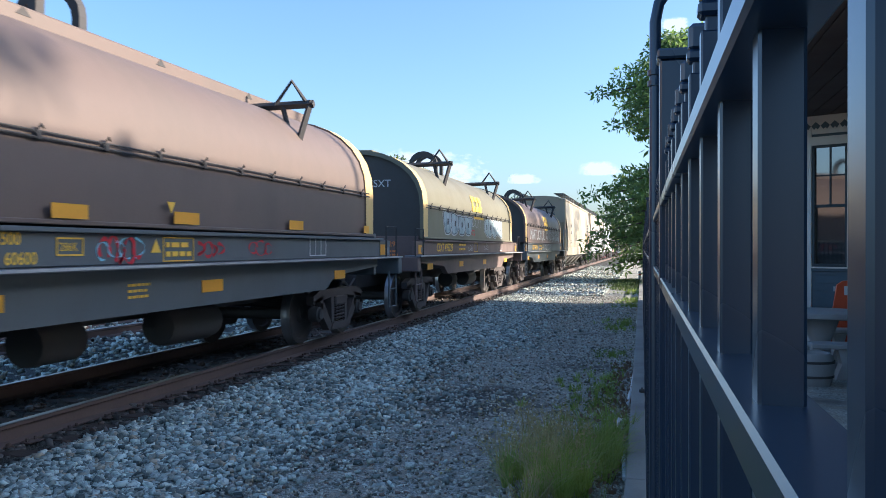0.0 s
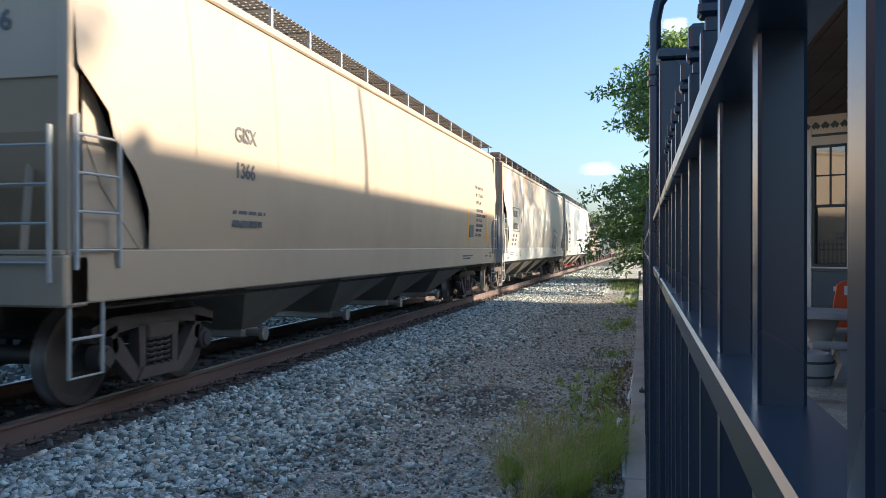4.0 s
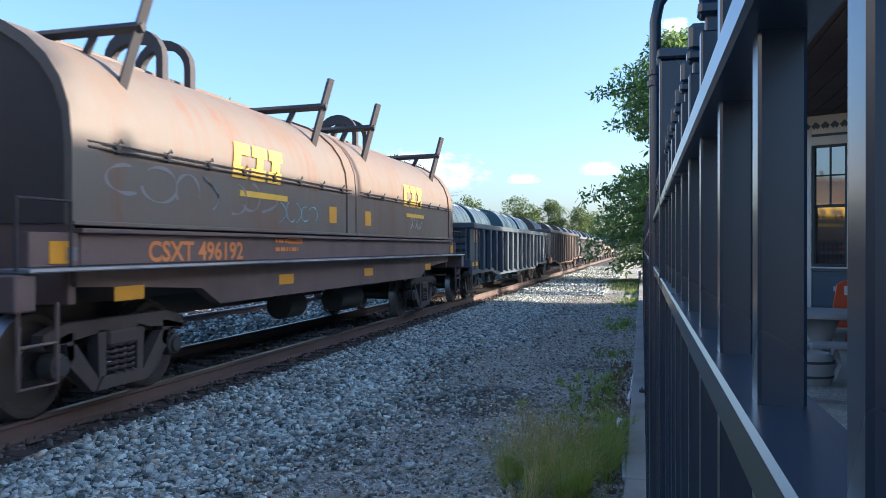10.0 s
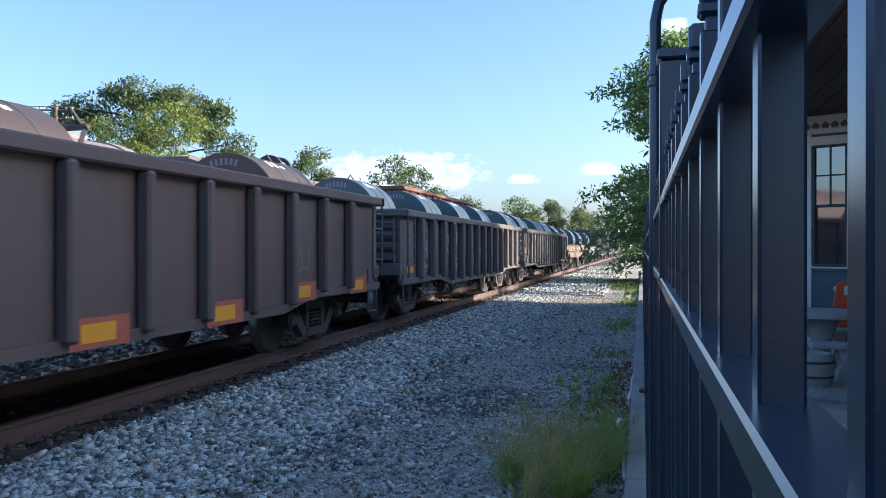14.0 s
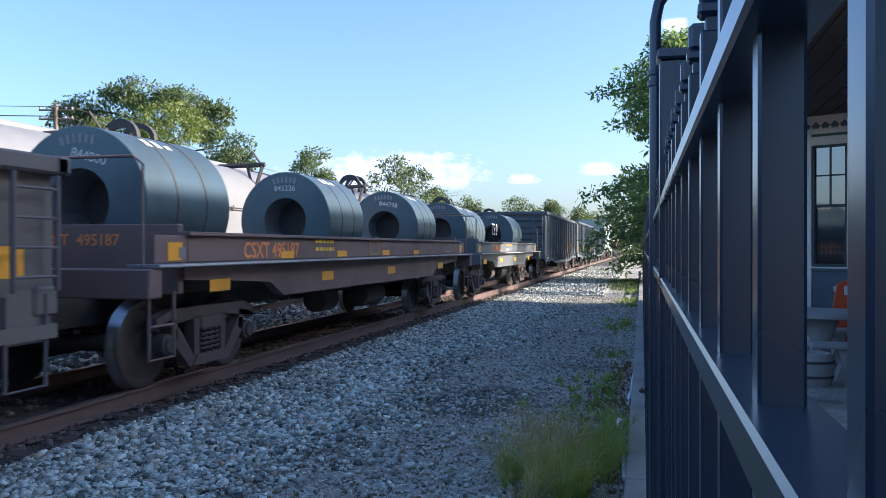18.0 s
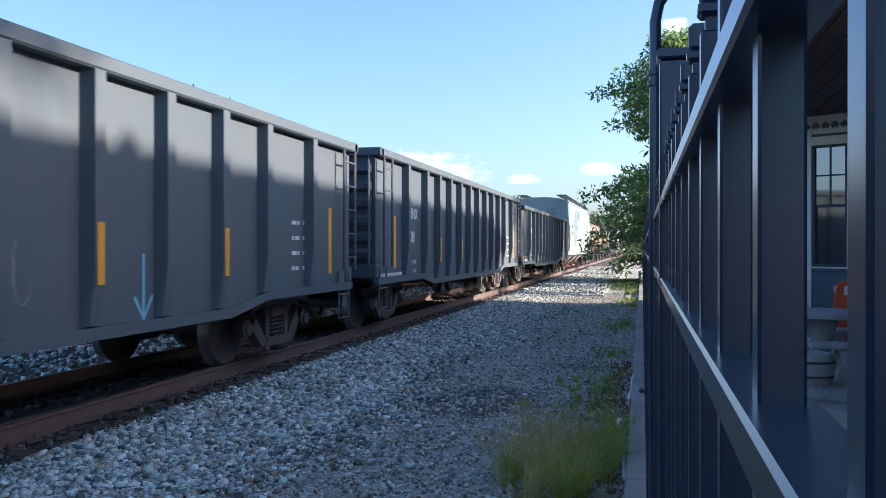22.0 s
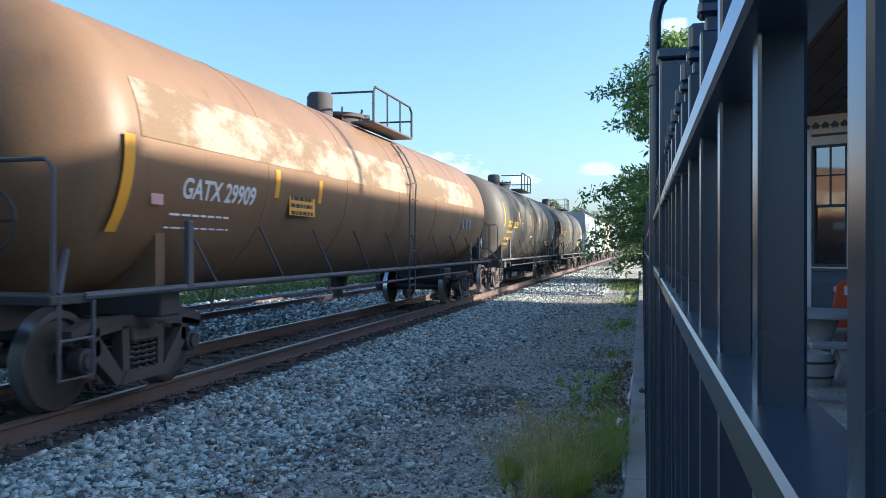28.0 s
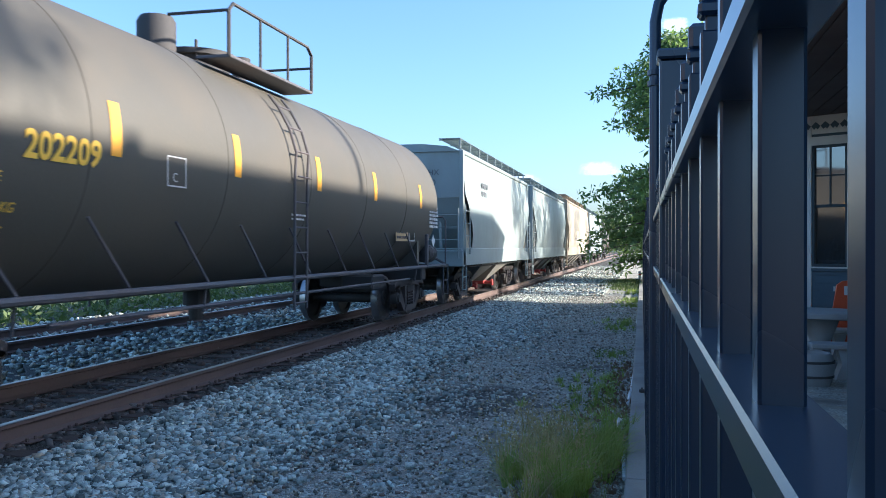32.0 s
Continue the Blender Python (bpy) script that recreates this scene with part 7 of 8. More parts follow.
M["orange"] = worn("orange_plastic", (0.62, 0.09, 0.02), 0.5, (0.4, 0.06, 0.02), 0.4)
bar = root("safety_barricade", 2.98, 14.3, 0, "orange plastic safety barricade with red and white reflectors", "barricade")
part("panel", Geo().prism([(-0.28, 0.0), (0.45, 0.0), (0.45, 1.18), (0.3, 1.22), (-0.02, 1.20), (-0.1, 1.14)], 'y', -0.03, 0.03), M["orange"], bar)
part("panel", Geo().prism([(-0.16, 0.0), (0.45, 0.0), (0.45, 1.12), (-0.04, 1.12)], 'y', 0.3, 0.35), M["orange"], bar)
rf = part("reflector", Geo().box(0.0, 0.30, -0.036, -0.032, 0.98, 1.12), M["white"], bar)
part("reflector_stripe", Geo().box(0.06, 0.22, -0.040, -0.037, 1.0, 1.1), M["red"], rf)
rf = part("reflector", Geo().box(-0.09, 0.05, 0.294, 0.298, 1.02, 1.1), M["white"], bar)
part("reflector_stripe", Geo().box(-0.06, 0.02, 0.290, 0.293, 1.03, 1.09), M["red"], rf)


# ---- trees ----
def leaf_material(name, a, b_, trans=0.35):
    m, nt, b = shader(name)
    geo = nt.nodes.new("ShaderNodeNewGeometry")
    n1 = noise_at(nt, 0.5, 3)
    c = mix(nt, geo.outputs["Random Per Island"], a, b_)
    c = mix(nt, ramp(nt, n1.outputs[0], 0.4, 0.7), c, tuple(0.6 * v for v in a))
    nt.links.new(c, b.inputs["Base Color"])
    b.inputs["Roughness"].default_value = 0.55
    tr = nt.nodes.new("ShaderNodeBsdfTranslucent")
    hs = mix(nt, 1.0, c, (1.25, 1.25, 0.5), 'MULTIPLY')
    nt.links.new(hs, tr.inputs["Color"])
    ms = nt.nodes.new("ShaderNodeMixShader")
    ms.inputs[0].default_value = trans
    out = nt.nodes["Material Output"]
    nt.links.new(b.outputs[0], ms.inputs[1])
    nt.links.new(tr.outputs[0], ms.inputs[2])
    nt.links.new(ms.outputs[0], out.inputs[0])
    return m


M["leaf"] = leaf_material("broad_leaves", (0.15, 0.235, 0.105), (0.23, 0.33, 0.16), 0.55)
M["leaf_far"] = leaf_material("oak_leaves", (0.085, 0.13, 0.048), (0.15, 0.20, 0.075))
M["leaf_lime"] = leaf_material("light_green_leaves", (0.15, 0.20, 0.045), (0.23, 0.28, 0.07))
M["bark"] = worn("rough_bark", (0.09, 0.07, 0.055), 0.95, (0.04, 0.03, 0.025), 0.7, bump=0.8)


def leaves_mesh(name, anchors, per, spread, size, mat, seed, droop=0.3, aspect=0.42):
    """Small folded leaves in clumps round the anchors; one mesh."""
    rs = np.random.RandomState(seed)
    A = np.repeat(np.array(anchors, float), per, axis=0)
    n = len(A)
    d = rs.normal(size=(n, 3))
    d /= np.linalg.norm(d, axis=1)[:, None]
    P = A + d * (spread * rs.rand(n, 1) ** 0.5) * np.array([1, 1, 0.75])
    ax = d + rs.normal(size=(n, 3)) * 0.6
    ax[:, 2] -= droop
    ax /= np.linalg.norm(ax, axis=1)[:, None]
    sd = np.cross(ax, rs.normal(size=(n, 3)))
    sd /= np.linalg.norm(sd, axis=1)[:, None] + 1e-9
    s = size * rs.uniform(0.6, 1.3, (n, 1))
    up = np.cross(ax, sd)
    V = np.stack([P, P + ax * s * 0.5 + sd * s * aspect * 0.5 + up * s * 0.06, P + ax * s, P + ax * s * 0.5 - sd * s * aspect * 0.5 + up * s * 0.06], 1).reshape(-1, 3)
    me = bpy.data.meshes.new(name)
    me.vertices.add(4 * n)
    me.vertices.foreach_set("co", V.ravel())
    me.loops.add(4 * n)
    me.loops.foreach_set("vertex_index", np.arange(4 * n, dtype=np.int32))
    me.polygons.add(n)
    me.polygons.foreach_set("loop_start", np.arange(0, 4 * n, 4, dtype=np.int32))
    me.polygons.foreach_set("loop_total", np.full(n, 4, np.int32))
    me.update(calc_edges=True)
    me.materials.append(mat)
    return me


def tree(name, x, y, height, width, label, mat, seed, z0=0.0, trunk=0.3, bare=0.2, clumps=260, per=14, leaf=0.22, spread=0.6, shape="round", limbs=12, droop=0.3, lobes=9, lobe=1.0, own=()):
    rnd = random.Random(seed)
    t = root(name, x, y, z0, label, "tree")
    lean = rnd.uniform(-0.3, 0.3)
    pts = [(lean * k / 5 + rnd.uniform(-0.1, 0.1), rnd.uniform(-0.1, 0.1), height * 0.85 * k / 6) for k in range(7)]
    part("trunk", Geo().tube(pts, [trunk * (1 - 0.13 * k) for k in range(7)], 10), M["bark"], t, smooth=True)
    anchors, lob = [], []
    for k in range(lobes):
        a, h = rnd.uniform(0, 6.28), bare + (1 - bare) * (k + 0.5) / lobes
        if shape == "cone":
            rr = width / 2 * (1.08 - h) ** 0.7
        else:
            rr = width / 2 * math.sqrt(max(0.05, 1 - ((h - (bare + 1) / 2) / ((1 - bare) / 2)) ** 2)) * 0.7
        lob.append((rr * math.cos(a * 2.4 + k * 2.4), rr * math.sin(a * 2.4 + k * 2.4), h * height, rnd.uniform(0.22, 0.36) * width * lobe))
    lob = list(own) or lob
    for k in range(limbs):
        l = lob[k % len(lob)]
        zb = max(height * bare * 0.6, l[2] - rnd.uniform(0.5, 0.25 * height))
        tip = (l[0] * rnd.uniform(0.7, 1.1), l[1] * rnd.uniform(0.7, 1.1), l[2])
        mid = (tip[0] * 0.5, tip[1] * 0.5, zb + (tip[2] - zb) * 0.65)
        part("limb", Geo().tube([(0, 0, zb), mid, tip], [trunk * 0.35, trunk * 0.22, 0.03], 6), M["bark"], t, smooth=True)
    for k in range(clumps):
        l = lob[rnd.randrange(len(lob))]
        while True:
            q = Vector((rnd.uniform(-1, 1), rnd.uniform(-1, 1), rnd.uniform(-1, 1)))
            if 0.25 < q.length < 1:
                break
        q = q.normalized() * q.length ** 0.5
        anchors.append((l[0] + q.x * l[3], l[1] + q.y * l[3], max(0.25, l[2] + q.z * l[3] * 0.62)))
    part("crown", leaves_mesh("crown", anchors, per, spread, leaf, mat, seed, droop), mat, t)
    return t


TIERS = ((0.0, 4.5), (1.5, 4.6), (2.6, 4.5), (3.6, 4.6), (4.7, 4.9), (5.3, 3.3), (6.0, 2.0), (6.8, 1.9), (7.7, 3.8), (8.8, 4.3), (9.7, 3.9), (10.6, 3.0), (11.6, 2.2), (12.3, 0.8))


def tier(z):
    """How far the crown of the tiered tree reaches at a height."""
    for (a, p), (b, q) in zip(TIERS, TIERS[1:]):
        if z <= b:
            return p + (q - p) * (z - a) / (b - a)
    return TIERS[-1][1]


def layered_tree(x, y, height, label, seed):
    """A broadleaf tree of drooping tiers with a gap between them."""
    rnd = random.Random(seed)
    t = root("broadleaf_tree", x, y, 0, label, "tree")
    pts = [(rnd.uniform(-0.08, 0.08), rnd.uniform(-0.08, 0.08), height * 0.96 * k / 7) for k in range(8)]
    part("trunk", Geo().tube(pts, [0.24 * (1 - 0.12 * k) for k in range(8)], 10), M["bark"], t, smooth=True)
    anchors, n = [], 150
    for k in range(n):
        z = 0.5 + (height - 0.7) * (k + rnd.random()) / n
        a = k * 2.4 + rnd.uniform(-0.3, 0.3)
        reach = tier(z) * rnd.choice((0.62, 0.8, 0.95, 1.08))
        tip = (reach * math.cos(a), reach * math.sin(a), z)
        foot = max(0.3, min(height * 0.93, z - 0.25 * reach + 0.2))
        mid = (tip[0] * 0.5, tip[1] * 0.5, z + 0.12 * reach - 0.1)
        part("limb", Geo().tube([(0, 0, foot), mid, tip], [0.06, 0.04, 0.012], 5), M["bark"], t, smooth=True)
        m_ = 6 + int(reach * 4.5)
        for j in range(m_):
            f = 0.30 + 0.72 * (j + rnd.random()) / m_
            w = 0.62 * (1.15 - 0.7 * f)
            sag = 0.12 * reach * 4 * f * (1 - f)
            anchors.append((tip[0] * f + rnd.uniform(-w, w), tip[1] * f + rnd.uniform(-w, w), max(0.2, z + sag + rnd.uniform(-0.22, 0.26))))
    for k in range(260):
        z, a = rnd.uniform(0.3, height - 0.8), rnd.uniform(0, 6.28)
        r = tier(z) * rnd.random() ** 0.5 * 0.72
        anchors.append((r * math.cos(a), r * math.sin(a), z))
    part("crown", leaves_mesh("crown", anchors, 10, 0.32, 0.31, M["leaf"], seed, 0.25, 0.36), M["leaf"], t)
    return t


def spot(px, depth):
    """A place on the ground at a bearing (tangent off the camera's axis) and a depth along that axis."""
    s, c = math.sin(radians(YAW)), math.cos(radians(YAW))
    return (-s * depth + px * depth * c, c * depth + px * depth * s)


layered_tree(1.75, 43.0, 12.3, "dark green broadleaf tree with drooping tiers of leaves", 3)
# out of view behind the depot, added for its shadow on the passing cars
tree("added_shade_tree", 14.0, 9.0, 11.0, 4.2, "tall narrow unseen tree added to cast a shadow", M["leaf"], 59, bare=0.3, clumps=200, per=14, leaf=0.3, spread=0.45, lobes=10, lobe=0.8)
# row of open-crowned trees beyond the depot, mostly hidden, added to fleck the sun
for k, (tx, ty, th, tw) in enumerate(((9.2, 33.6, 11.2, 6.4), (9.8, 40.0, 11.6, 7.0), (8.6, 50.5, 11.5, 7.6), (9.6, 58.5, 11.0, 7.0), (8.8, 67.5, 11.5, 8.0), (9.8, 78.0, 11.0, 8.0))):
    tree("added_shade_tree", tx, ty, th, tw, "leafy open-crowned tree added beyond the depot to dapple the sun", M["leaf"], 60 + k, bare=0.44, clumps=230 if k < 2 else 170, per=13, leaf=0.34, spread=0.5, lobes=13, lobe=0.62)
# the oak's boughs: how far each lies across the line of sight, its height and its size
BOUGHS = ((-0.8, 15.6, 2.0), (-2.0, 15.5, 1.4), (3.6, 14.3, 1.9), (6.0, 13.9, 1.3), (7.0, 11.0, 1.9), (8.0, 9.5, 1.3), (-5.2, 14.2, 1.8), (-6.6, 13.5, 1.4), (-7.8, 11.2, 1.4), (2.1, 14.9, 1.2), (5.0, 12.2, 1.5), (0.7, 13.4, 2.4), (-3.6, 13.0, 1.8), (-6.4, 9.5, 1.6), (6.6, 8.6, 1.7))
x, y = spot(-0.356, 72)
ca, sa = math.cos(radians(YAW)), math.sin(radians(YAW))
tree("oak_tree", x, y, 16.6, 16.0, "large dark green oak with a ragged open crown", M["leaf_far"], 11, z0=-0.45, trunk=0.45, bare=0.3, clumps=620, per=36, leaf=0.32, spread=0.55, limbs=15, own=[(d * ca + 0.4 * (k % 3 - 1) * sa, d * sa - 0.8 * (k % 3 - 1) * ca, h, r * 1.15) for k, (d, h, r) in enumerate(BOUGHS)])
x, y = spot(-0.352, 58)
tree("maple_tree", x, y, 11.4, 9.0, "rounded light green tree", M["leaf_lime"], 13, z0=-0.45, trunk=0.28, bare=0.12, clumps=700, per=36, leaf=0.26, spread=0.6)
for px, dep, h, w, sd in ((-0.155, 120, 16.2, 6.2, 21), (-0.052, 135, 15.6, 11.5, 22), (-0.012, 160, 13.0, 8.0, 23), (0.03, 170, 11.5, 8.0, 24), (0.085, 190, 12.6, 10.0, 25), (0.125, 200, 12.8, 8.0, 26), (0.155, 200, 10.6, 9.0, 27), (0.19, 210, 10.0, 11.0, 28), (-0.1, 190, 10.5, 12.0, 29), (-0.53, 80, 10.5, 7.0, 30)):
    x, y = spot(px, dep)
    tree("far_tree", x, y, h, w, "distant green tree beyond the tracks", M["leaf_far"], sd, z0=-0.45, trunk=0.3, bare=0.12, clumps=240, per=30, leaf=0.5, spread=0.9, limbs=6, lobes=9)

# far wooded edge that closes the horizon
rs = random.Random(40)
anchors = []
for k in range(900):
    px = rs.uniform(-0.75, 0.75)
    x, y = spot(px, rs.uniform(215, 260))
    anchors.append((x, y, rs.uniform(0.0, 1.0) ** 1.5 * (5.5 + 2.5 * math.sin(px * 31) + 1.5 * math.sin(px * 77))))
tagged(new("far_woods", leaves_mesh("far_woods", anchors, 12, 1.6, 1.0, M["leaf_far"], 41)), "low line of distant woods", "woods", kind="stuff")


# ---- grass ----
def blades(name, n, centre, rad, h, mat, seed, lean=0.5, wide=0.006):
    rs = np.random.RandomState(seed)
    r, a = rad * rs.rand(n) ** 0.6, rs.uniform(0, 6.28, n)
    x, y = centre[0] + r * np.cos(a) * centre[2], centre[1] + r * np.sin(a) * centre[3]
    hh = h * rs.uniform(0.35, 1.1, n) * (1.1 - 0.6 * r / rad)
    b = rs.uniform(0, 6.28, n)
    dx, dy = np.cos(b) * hh * lean * rs.rand(n), np.sin(b) * hh * lean * rs.rand(n)
    wx, wy = -np.sin(b) * wide, np.cos(b) * wide
    z0 = np.full(n, -0.02)
    V = np.stack([np.stack([x - wx, y - wy, z0], 1), np.stack([x + wx, y + wy, z0], 1),
                  np.stack([x + dx * .4 + wx * .8, y + dy * .4 + wy * .8, hh * .62], 1), np.stack([x + dx * .4 - wx * .8, y + dy * .4 - wy * .8, hh * .62], 1),
                  np.stack([x + dx, y + dy, hh * (1 - 0.15 * lean)], 1)], 1).reshape(-1, 3)
    f = np.arange(n) * 5
    L = np.stack([f, f + 1, f + 2, f + 3, f + 3, f + 2, f + 4], 1).ravel()
    T = np.tile([4, 3], n)
    me = bpy.data.meshes.new(name)
    me.vertices.add(5 * n)
    me.vertices.foreach_set("co", V.ravel())
    me.loops.add(len(L))
    me.loops.foreach_set("vertex_index", L.astype(np.int32))
    me.polygons.add(len(T))
    me.polygons.foreach_set("loop_start", (np.cumsum(T) - T).astype(np.int32))
    me.polygons.foreach_set("loop_total", T.astype(np.int32))
    me.update(calc_edges=True)
    me.materials.append(mat)
    return me


def arching(name, clumps, per, mat, seed):
    """Blades that fan out of clumps and bend over under their own weight; clumps are (x, y, height)."""
    rs = np.random.RandomState(seed)
    C = np.repeat(np.array(clumps, float), per, axis=0)
    n = len(C)
    a = rs.uniform(0, 6.28, n)
    out = np.stack([np.cos(a), np.sin(a)], 1)
    side = np.stack([-out[:, 1], out[:, 0]], 1)
    h = C[:, 2] * rs.uniform(0.45, 1.15, n)
    lean = rs.uniform(0.15, 1.1, n) ** 1.2
    w = rs.uniform(0.0022, 0.0055, n)
    foot = C[:, :2] + out * (0.05 * rs.rand(n, 1))
    rows = []
    for f in (0.0, 0.4, 0.75, 1.0):
        p = foot + out * (h * lean * f ** 1.8)[:, None]
        z = h * (f - 0.38 * lean * f ** 2.4) - 0.02 * (f == 0)
        q = w * (1.0 - f ** 2)
        for e in ((-1, 1) if f < 1 else (0,)):
            rows.append(np.concatenate([p + side * (e * q)[:, None], z[:, None]], 1))
    V = np.stack(rows, 1).reshape(-1, 3)
    f = np.arange(n) * 7
    L = np.stack([f, f + 1, f + 3, f + 2, f + 2, f + 3, f + 5, f + 4, f + 4, f + 5, f + 6], 1).ravel()
    T = np.tile([4, 4, 3], n)
    me = bpy.data.meshes.new(name)
    me.vertices.add(7 * n)
    me.vertices.foreach_set("co", V.ravel())
    me.loops.add(len(L))
    me.loops.foreach_set("vertex_index", L.astype(np.int32))
    me.polygons.add(len(T))
    me.polygons.foreach_set("loop_start", (np.cumsum(T) - T).astype(np.int32))
    me.polygons.foreach_set("loop_total", T.astype(np.int32))
    me.update(calc_edges=True)
    me.materials.append(mat)
    return me


M["blade"] = leaf_material("green_blades", (0.24, 0.34, 0.07), (0.42, 0.50, 0.17), 0.45)
M["straw"] = leaf_material("dry_seed_grass", (0.38, 0.33, 0.17), (0.58, 0.51, 0.30), 0.3)
rs = random.Random(70)
tuft = [(-0.60 + rs.gauss(0, 0.20), 6.35 + rs.gauss(0, 0.62), rs.uniform(0.26, 0.46)) for k in range(44)] + [(-0.36 + rs.gauss(0, 0.09), 6.9 + rs.gauss(0, 0.4), rs.uniform(0.2, 0.34)) for k in range(22)]
tagged(new("grass_tuft", arching("grass_tuft", tuft, 46, M["blade"], 1)), "tall green grass tuft by the kerb", "grass", kind="stuff")
dry = [(-0.74 + rs.gauss(0, 0.15), 6.2 + rs.gauss(0, 0.5), rs.uniform(0.4, 0.62)) for k in range(34)]
tagged(new("seed_grass", arching("seed_grass", dry, 13, M["straw"], 2)), "dry seeding grass among the green tuft", "grass", kind="stuff")
verge = []
for k in range(420):
    vy = 8.2 + 26 * rs.random() ** 1.2
    if noise.noise(Vector((vy * 0.45, 7.7, 0))) > -0.12:
        verge.append((-0.32 - abs(rs.gauss(0, 0.34)), vy, rs.uniform(0.06, 0.17)))
tagged(new("verge_grass", arching("verge_grass", verge, 22, M["blade"], 3)), "low patchy grass along the kerb", "grass", kind="stuff")
tagged(new("far_verge_grass", blades("far_verge_grass", 4200, (-0.9, 40, 0.24, 1.0), 6.0, 0.22, M["leaf_far"], 5, 0.8, 0.012)), "grass beneath the broadleaf tree", "grass", kind="stuff")
tagged(new("weeds", blades("weeds", 120, (-2.2, 4.2, 0.4, 0.4), 0.4, 0.12, M["blade"], 6, 0.9, 0.008)), "small weeds in the gravel", "weeds", kind="stuff")

rs = random.Random(44)
# brush added to deepen a band that is partly the train's shadow
anchors = [(rs.uniform(-18.5, -14.0), rs.uniform(-2, 70), -0.45 + rs.random() ** 1.5 * 0.75) for k in range(2600)]
tagged(new("brush", leaves_mesh("brush", anchors, 8, 0.35, 0.22, M["leaf_far"], 45)), "low brush added in the dark band along the far side of the tracks", "brush", kind="stuff")

rs = random.Random(52)
anchors = []
for k in range(260):
    yy = 7.6 + 17 * rs.random() ** 1.3
    if noise.noise(Vector((yy * 0.7, 3.1, 0))) > 0.06:
        anchors.append((-0.28 - 0.6 * rs.random() ** 1.2, yy, rs.uniform(0.0, 0.07)))
tagged(new("low_weeds", leaves_mesh("low_weeds", anchors, 6, 0.09, 0.04, M["leaf_lime"], 53, -0.2, 0.6)), "low leafy green weeds along the kerb", "weeds", kind="stuff")
seeds = [(-0.74 + rs.gauss(0, 0.22), 6.2 + rs.gauss(0, 0.55), rs.uniform(0.2, 0.5)) for k in range(240)]
tagged(new("seed_heads", leaves_mesh("seed_heads", seeds, 7, 0.035, 0.03, M["straw"], 54, -0.8, 0.35)), "pale seed heads over the grass tuft", "grass", kind="stuff")

M["litter"] = leaf_material("dead_leaves", (0.16, 0.10, 0.06), (0.30, 0.20, 0.12), 0.1)
fallen = [(-0.20 - abs(rs.gauss(0, 0.22)), 4.4 + 8 * rs.random(), rs.uniform(0.005, 0.03)) for k in range(420)]
tagged(new("leaf_litter", leaves_mesh("leaf_litter", fallen, 3, 0.07, 0.055, M["litter"], 57, 0.0, 0.55)), "brown dead leaves along the kerb", "leaf litter", kind="stuff")

# white plastic pipe ends along the kerb
M["pvc"] = plain("white_plastic_pipe", (0.72, 0.74, 0.75), 0.4)
for pts in ([(-0.22, 9.2, 0.05), (-0.20, 10.4, 0.06), (-0.19, 11.7, 0.05)], [(-0.30, 7.5, 0.05), (-0.27, 7.9, 0.14), (-0.22, 8.05, 0.10), (-0.17, 8.1, 0.03)], [(-0.17, 6.2, 0.05), (-0.2, 6.9, 0.05)], [(-0.27, 19.0, 0.05), (-0.24, 21.5, 0.07)], [(-0.3, 28.0, 0.05), (-0.28, 31.0, 0.08)]):
    thing("drain_pipe", Geo().tube(pts, 0.017, 8), M["pvc"], "white plastic pipe lying against the kerb", "pipe", "pipe pieces", smooth=True)
mk = thing("kerb_marker", Geo().soft(-0.1, 0.05, -0.05, 0.05, 0.0, 0.5, 0.01), M["pvc"], "pale marker post at the end of the kerb", "marker post", m=pose(-0.42, 44.5, 0))
part("marker_band", Geo().box(-0.102, 0.052, -0.052, 0.052, 0.28, 0.36), M["orange"], mk)
thing("kerb_clamp", Geo().soft(-0.03, 0.03, -0.03, 0.03, 0.0, 0.035, 0.006).tube([(0, 0, 0.03), (0, 0, 0.055)], 0.01, 6), M["blk"], "small black clamp on the kerb", "clamp", m=FENCE @ pose(0.0, 9.6, 0.11))

# ---- power line across the tracks ----
M["pole"] = worn("weathered_pole_wood", (0.22, 0.17, 0.13), 0.9, (0.12, 0.09, 0.07), 0.6, bump=0.5)
M["ceramic"] = plain("grey_transformer", (0.45, 0.46, 0.46), 0.4)
px, py = spot(-0.462, 55)
pole = root("utility_pole", px, py, -0.45, "weathered wooden utility pole with crossarms and transformer", "utility pole")
part("pole", Geo().tube([(0, 0, 0), (0, 0, 11.6)], [0.17, 0.11], 10), M["pole"], pole)
W = Vector((0.86, 0.5, 0)).normalized()
for z in (10.6, 11.2):
    part("crossarm", Geo().tube([(-1.3 * 0.86, -1.3 * 0.2, z), (1.3 * 0.86, 1.3 * 0.2, z)], 0.06, 4), M["pole"], pole)
    for k in (-1.2, -0.7, 0.7, 1.2):
        part("insulator", Geo().lathe([(0.03, 0), (0.07, 0.04), (0.05, 0.1), (0.07, 0.13), (0, 0.18)], (k * 0.86, k * 0.2, z + 0.05), 'z', 8), M["ceramic"], pole)
part("transformer", Geo().lathe([(0, 0), (0.24, 0.02), (0.25, 0.7), (0.2, 0.78), (0, 0.8)], (0.42, 0.1, 9.0), 'z', 14), M["ceramic"], pole, smooth=True)
qx, qy = spot(0.02, 160)
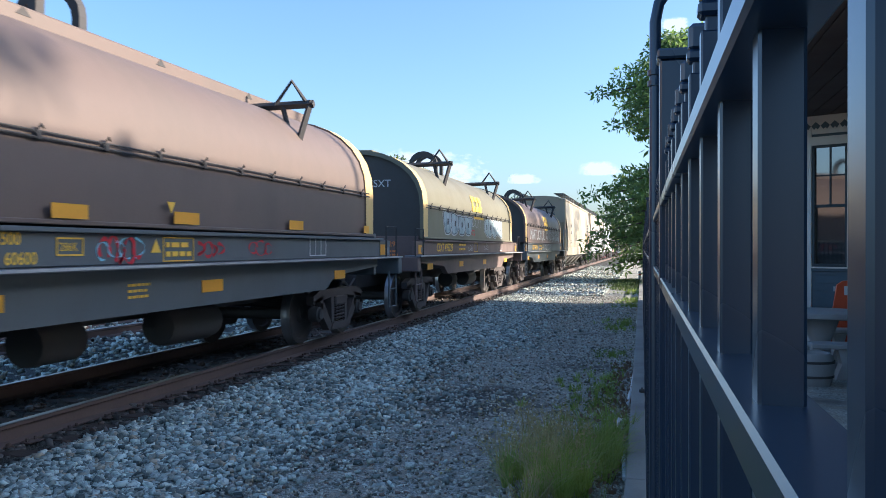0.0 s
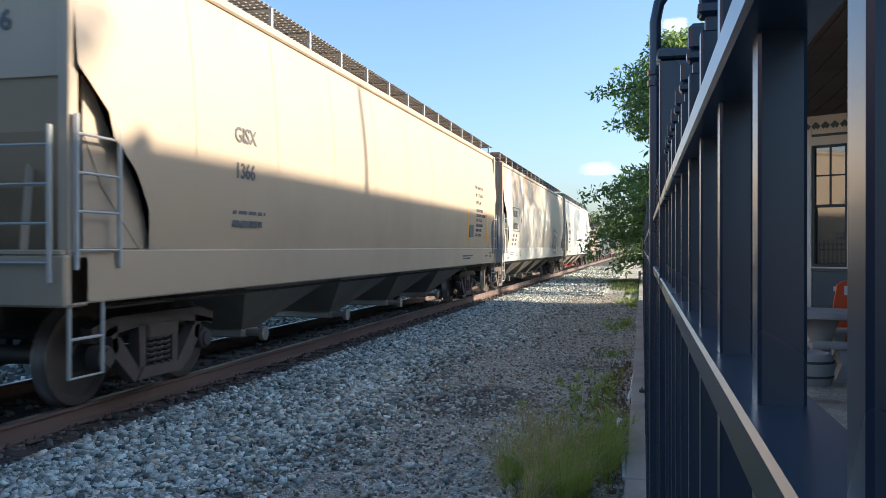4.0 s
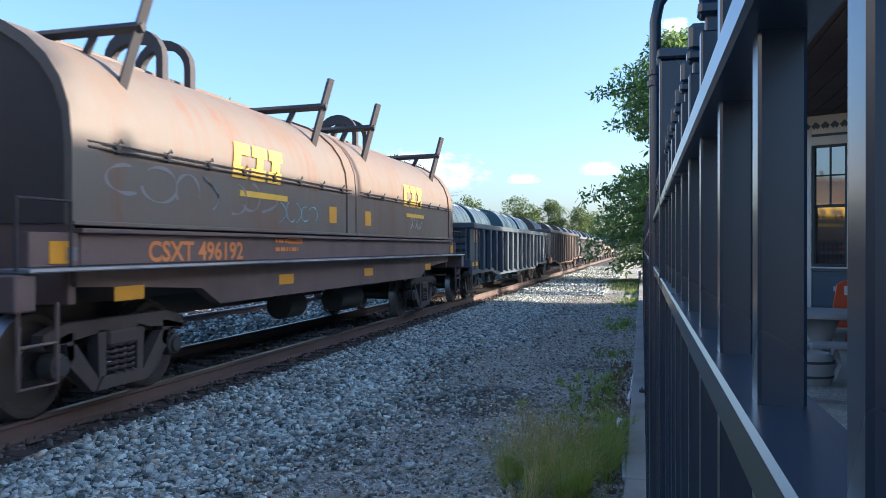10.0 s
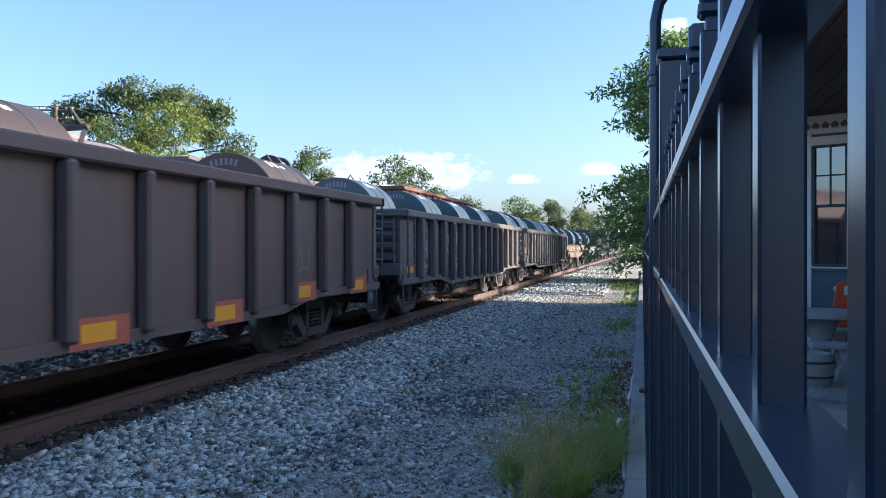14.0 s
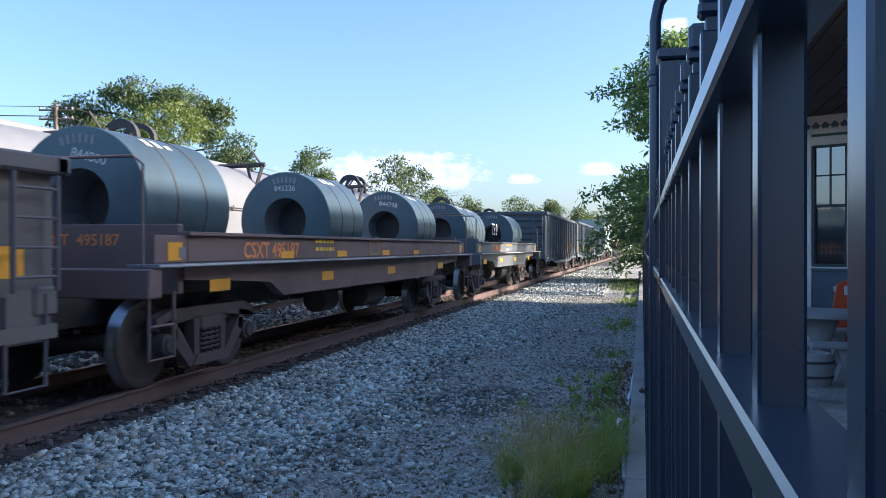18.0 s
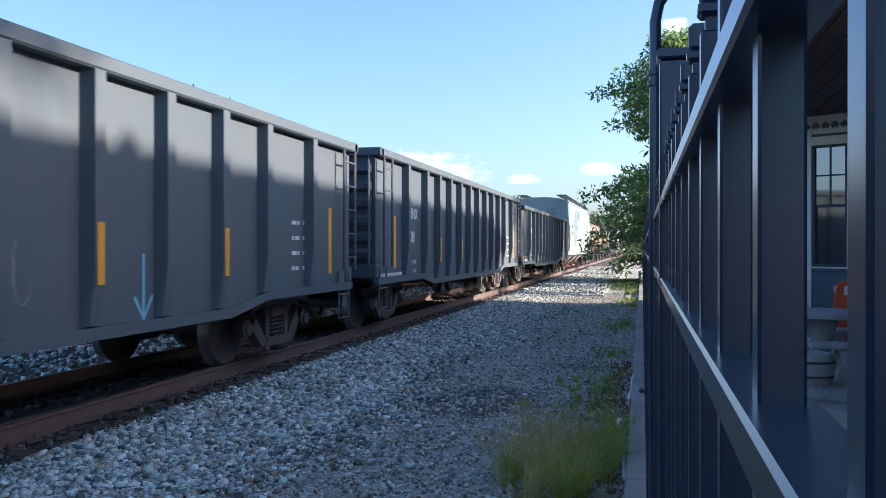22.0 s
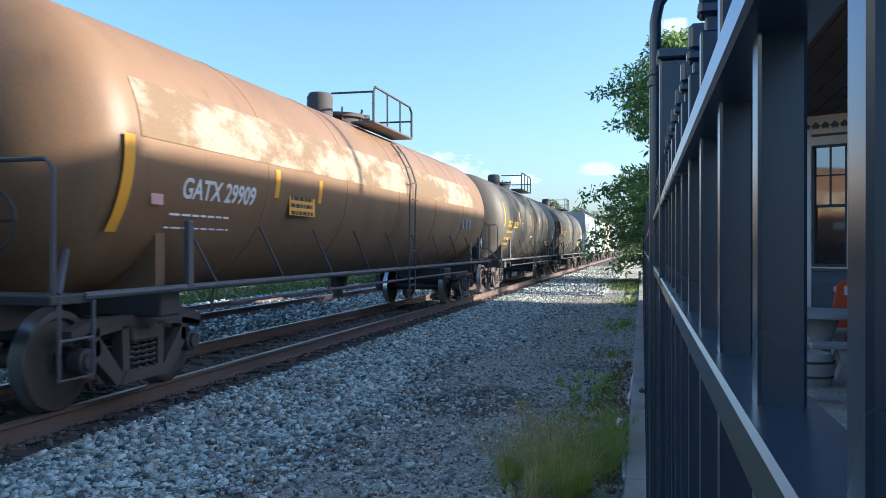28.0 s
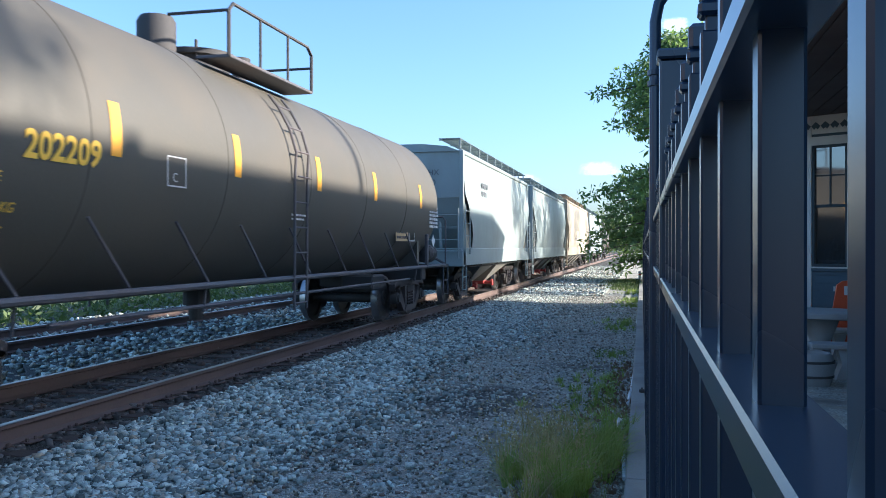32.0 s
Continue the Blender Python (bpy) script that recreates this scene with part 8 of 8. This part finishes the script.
for k, (off, z) in enumerate(((-1.2, 10.8), (-0.7, 10.8), (0.7, 10.8), (1.2, 11.4), (0.0, 9.6), (0.0, 9.0))):
    a = Vector((px + off * 0.86, py + off * 0.2, z - 0.45))
    b_ = Vector((qx + off * 0.5, qy, z + 1.0))
    pts = [a.lerp(b_, i / 14) - Vector((0, 0, 2.6 * 4 * (i / 14) * (1 - i / 14))) for i in range(15)]
    thing("power_wire", Geo().tube(pts, 0.022, 4), M["blk"], "thin black overhead power wire", "wire", "power wires")
    c2 = Vector((px - 40, py - 25, z + 0.5))
    pts = [a.lerp(c2, i / 6) - Vector((0, 0, 0.8 * 4 * (i / 6) * (1 - i / 6))) for i in range(7)]
    thing("power_wire", Geo().tube(pts, 0.022, 4), M["blk"], "thin black overhead power wire", "wire", "power wires")

# white paling fence on the far side
M["paling"] = worn("white_fence_paint", (0.72, 0.72, 0.68), 0.6, (0.5, 0.48, 0.42), 0.4)
pal = root("paling_fence", 0, 0, -0.45, "low white paling fence across the grass", "fence")
sl = Geo().soft(-0.02, 0.02, -0.05, 0.05, 0.05, 1.0, 0.008).mesh("paling", M["paling"])
for k in range(150):
    part("paling", sl, None, pal).location = (-25, 8 + k * 0.2, 0)
for z in (0.3, 0.8):
    part("fence_rail", Geo().box(-25.06, -25.025, 7.9, 38.0, z, z + 0.08), M["paling"], pal)

# ---- clouds: a thin far sheet of sky, white where its noise is dense ----
m, nt, b = shader("cloud_sheet")
co = nt.nodes.new("ShaderNodeTexCoord")
d = nt.nodes.new("ShaderNodeVectorMath")
d.operation = 'LENGTH'
mp = nt.nodes.new("ShaderNodeMapping")
mp.vector_type = 'TEXTURE'
mp.inputs["Location"].default_value, mp.inputs["Scale"].default_value = (0.5, 0.0, 0.3), (0.5, 1.0, 0.62)
nt.links.new(co.outputs["Generated"], mp.inputs["Vector"])
nt.links.new(mp.outputs[0], d.inputs[0])
n1 = noise_at(nt, 0.016, 7, (1, 1, 1.6), 0.62)
fall = nt.nodes.new("ShaderNodeMath")
fall.operation = 'SUBTRACT'
nt.links.new(n1.outputs[0], fall.inputs[0])
nt.links.new(ramp(nt, d.outputs["Value"], 0.35, 1.9), fall.inputs[1])
# the white is emitted, in place of sunlight on the cloud
em = node(nt, "ShaderNodeEmission", Color=(1.0, 0.97, 0.93, 1), Strength=0.40)
tr = nt.nodes.new("ShaderNodeBsdfTransparent")
ms = nt.nodes.new("ShaderNodeMixShader")
nt.links.new(ramp(nt, fall.outputs[0], 0.24, 0.40), ms.inputs[0])
nt.links.new(tr.outputs[0], ms.inputs[1])
nt.links.new(em.outputs[0], ms.inputs[2])
nt.links.new(ms.outputs[0], nt.nodes["Material Output"].inputs[0])
M["cloud"] = m


def cloud(px, py_, w, h, depth):
    """A low bank of cumulus as a part of the far sky."""
    x, y = spot(px, depth)
    o = thing("cloud", Geo().box(-w * depth / 2, w * depth / 2, -1, 0, 0, h * depth), M["cloud"], "low white cumulus cloud near the horizon", "cloud", kind="structure")
    o.matrix_basis = pose(x, y, 1.73 + py_ * depth, 0, 0, YAW)
    o.visible_shadow = False


cloud(-0.060, 0.068, 0.30, 0.062, 2500)
cloud(0.094, 0.076, 0.06, 0.016, 2600)
cloud(0.185, 0.086, 0.075, 0.022, 2700)
cloud(0.276, 0.255, 0.05, 0.03, 2800)


# ---- motion ----
def motions():
    for c, u, second in cars:
        x = TRACK2_X if second else TRACK_X
        v = SPEED2 if second else -SPEED
        walk(c, [(t, pose(x, u + v * t, RAIL_Z)) for t in (0.0, 8.0, 16.0, 24.0, 32.0)])

    # wheels turn while their car is near
    for w, c, y, r in wheelsets:
        u, second = next((a, b) for o, a, b in cars if o == c)
        v = SPEED2 if second else -SPEED
        if second:
            continue
        k0, k1 = max(0, int((u + y - 20) / SPEED * 15)), min(480, int((u + y + 2) / SPEED * 15))
        if k1 <= k0:
            continue
        t0, t1 = k0 / 15, k1 / 15
        rows = sorted({0.0, 32.0} | {k / 15 for k in range(k0, k1 + 1)})
        sc = w.scale.copy()
        walk(w, [(t, Matrix.Translation((0, y, r)) @ Matrix.Rotation(max(0.0, min(t, t1) - t0) * SPEED / r, 4, 'X')) for t in rows])
        w.scale = sc


motions()
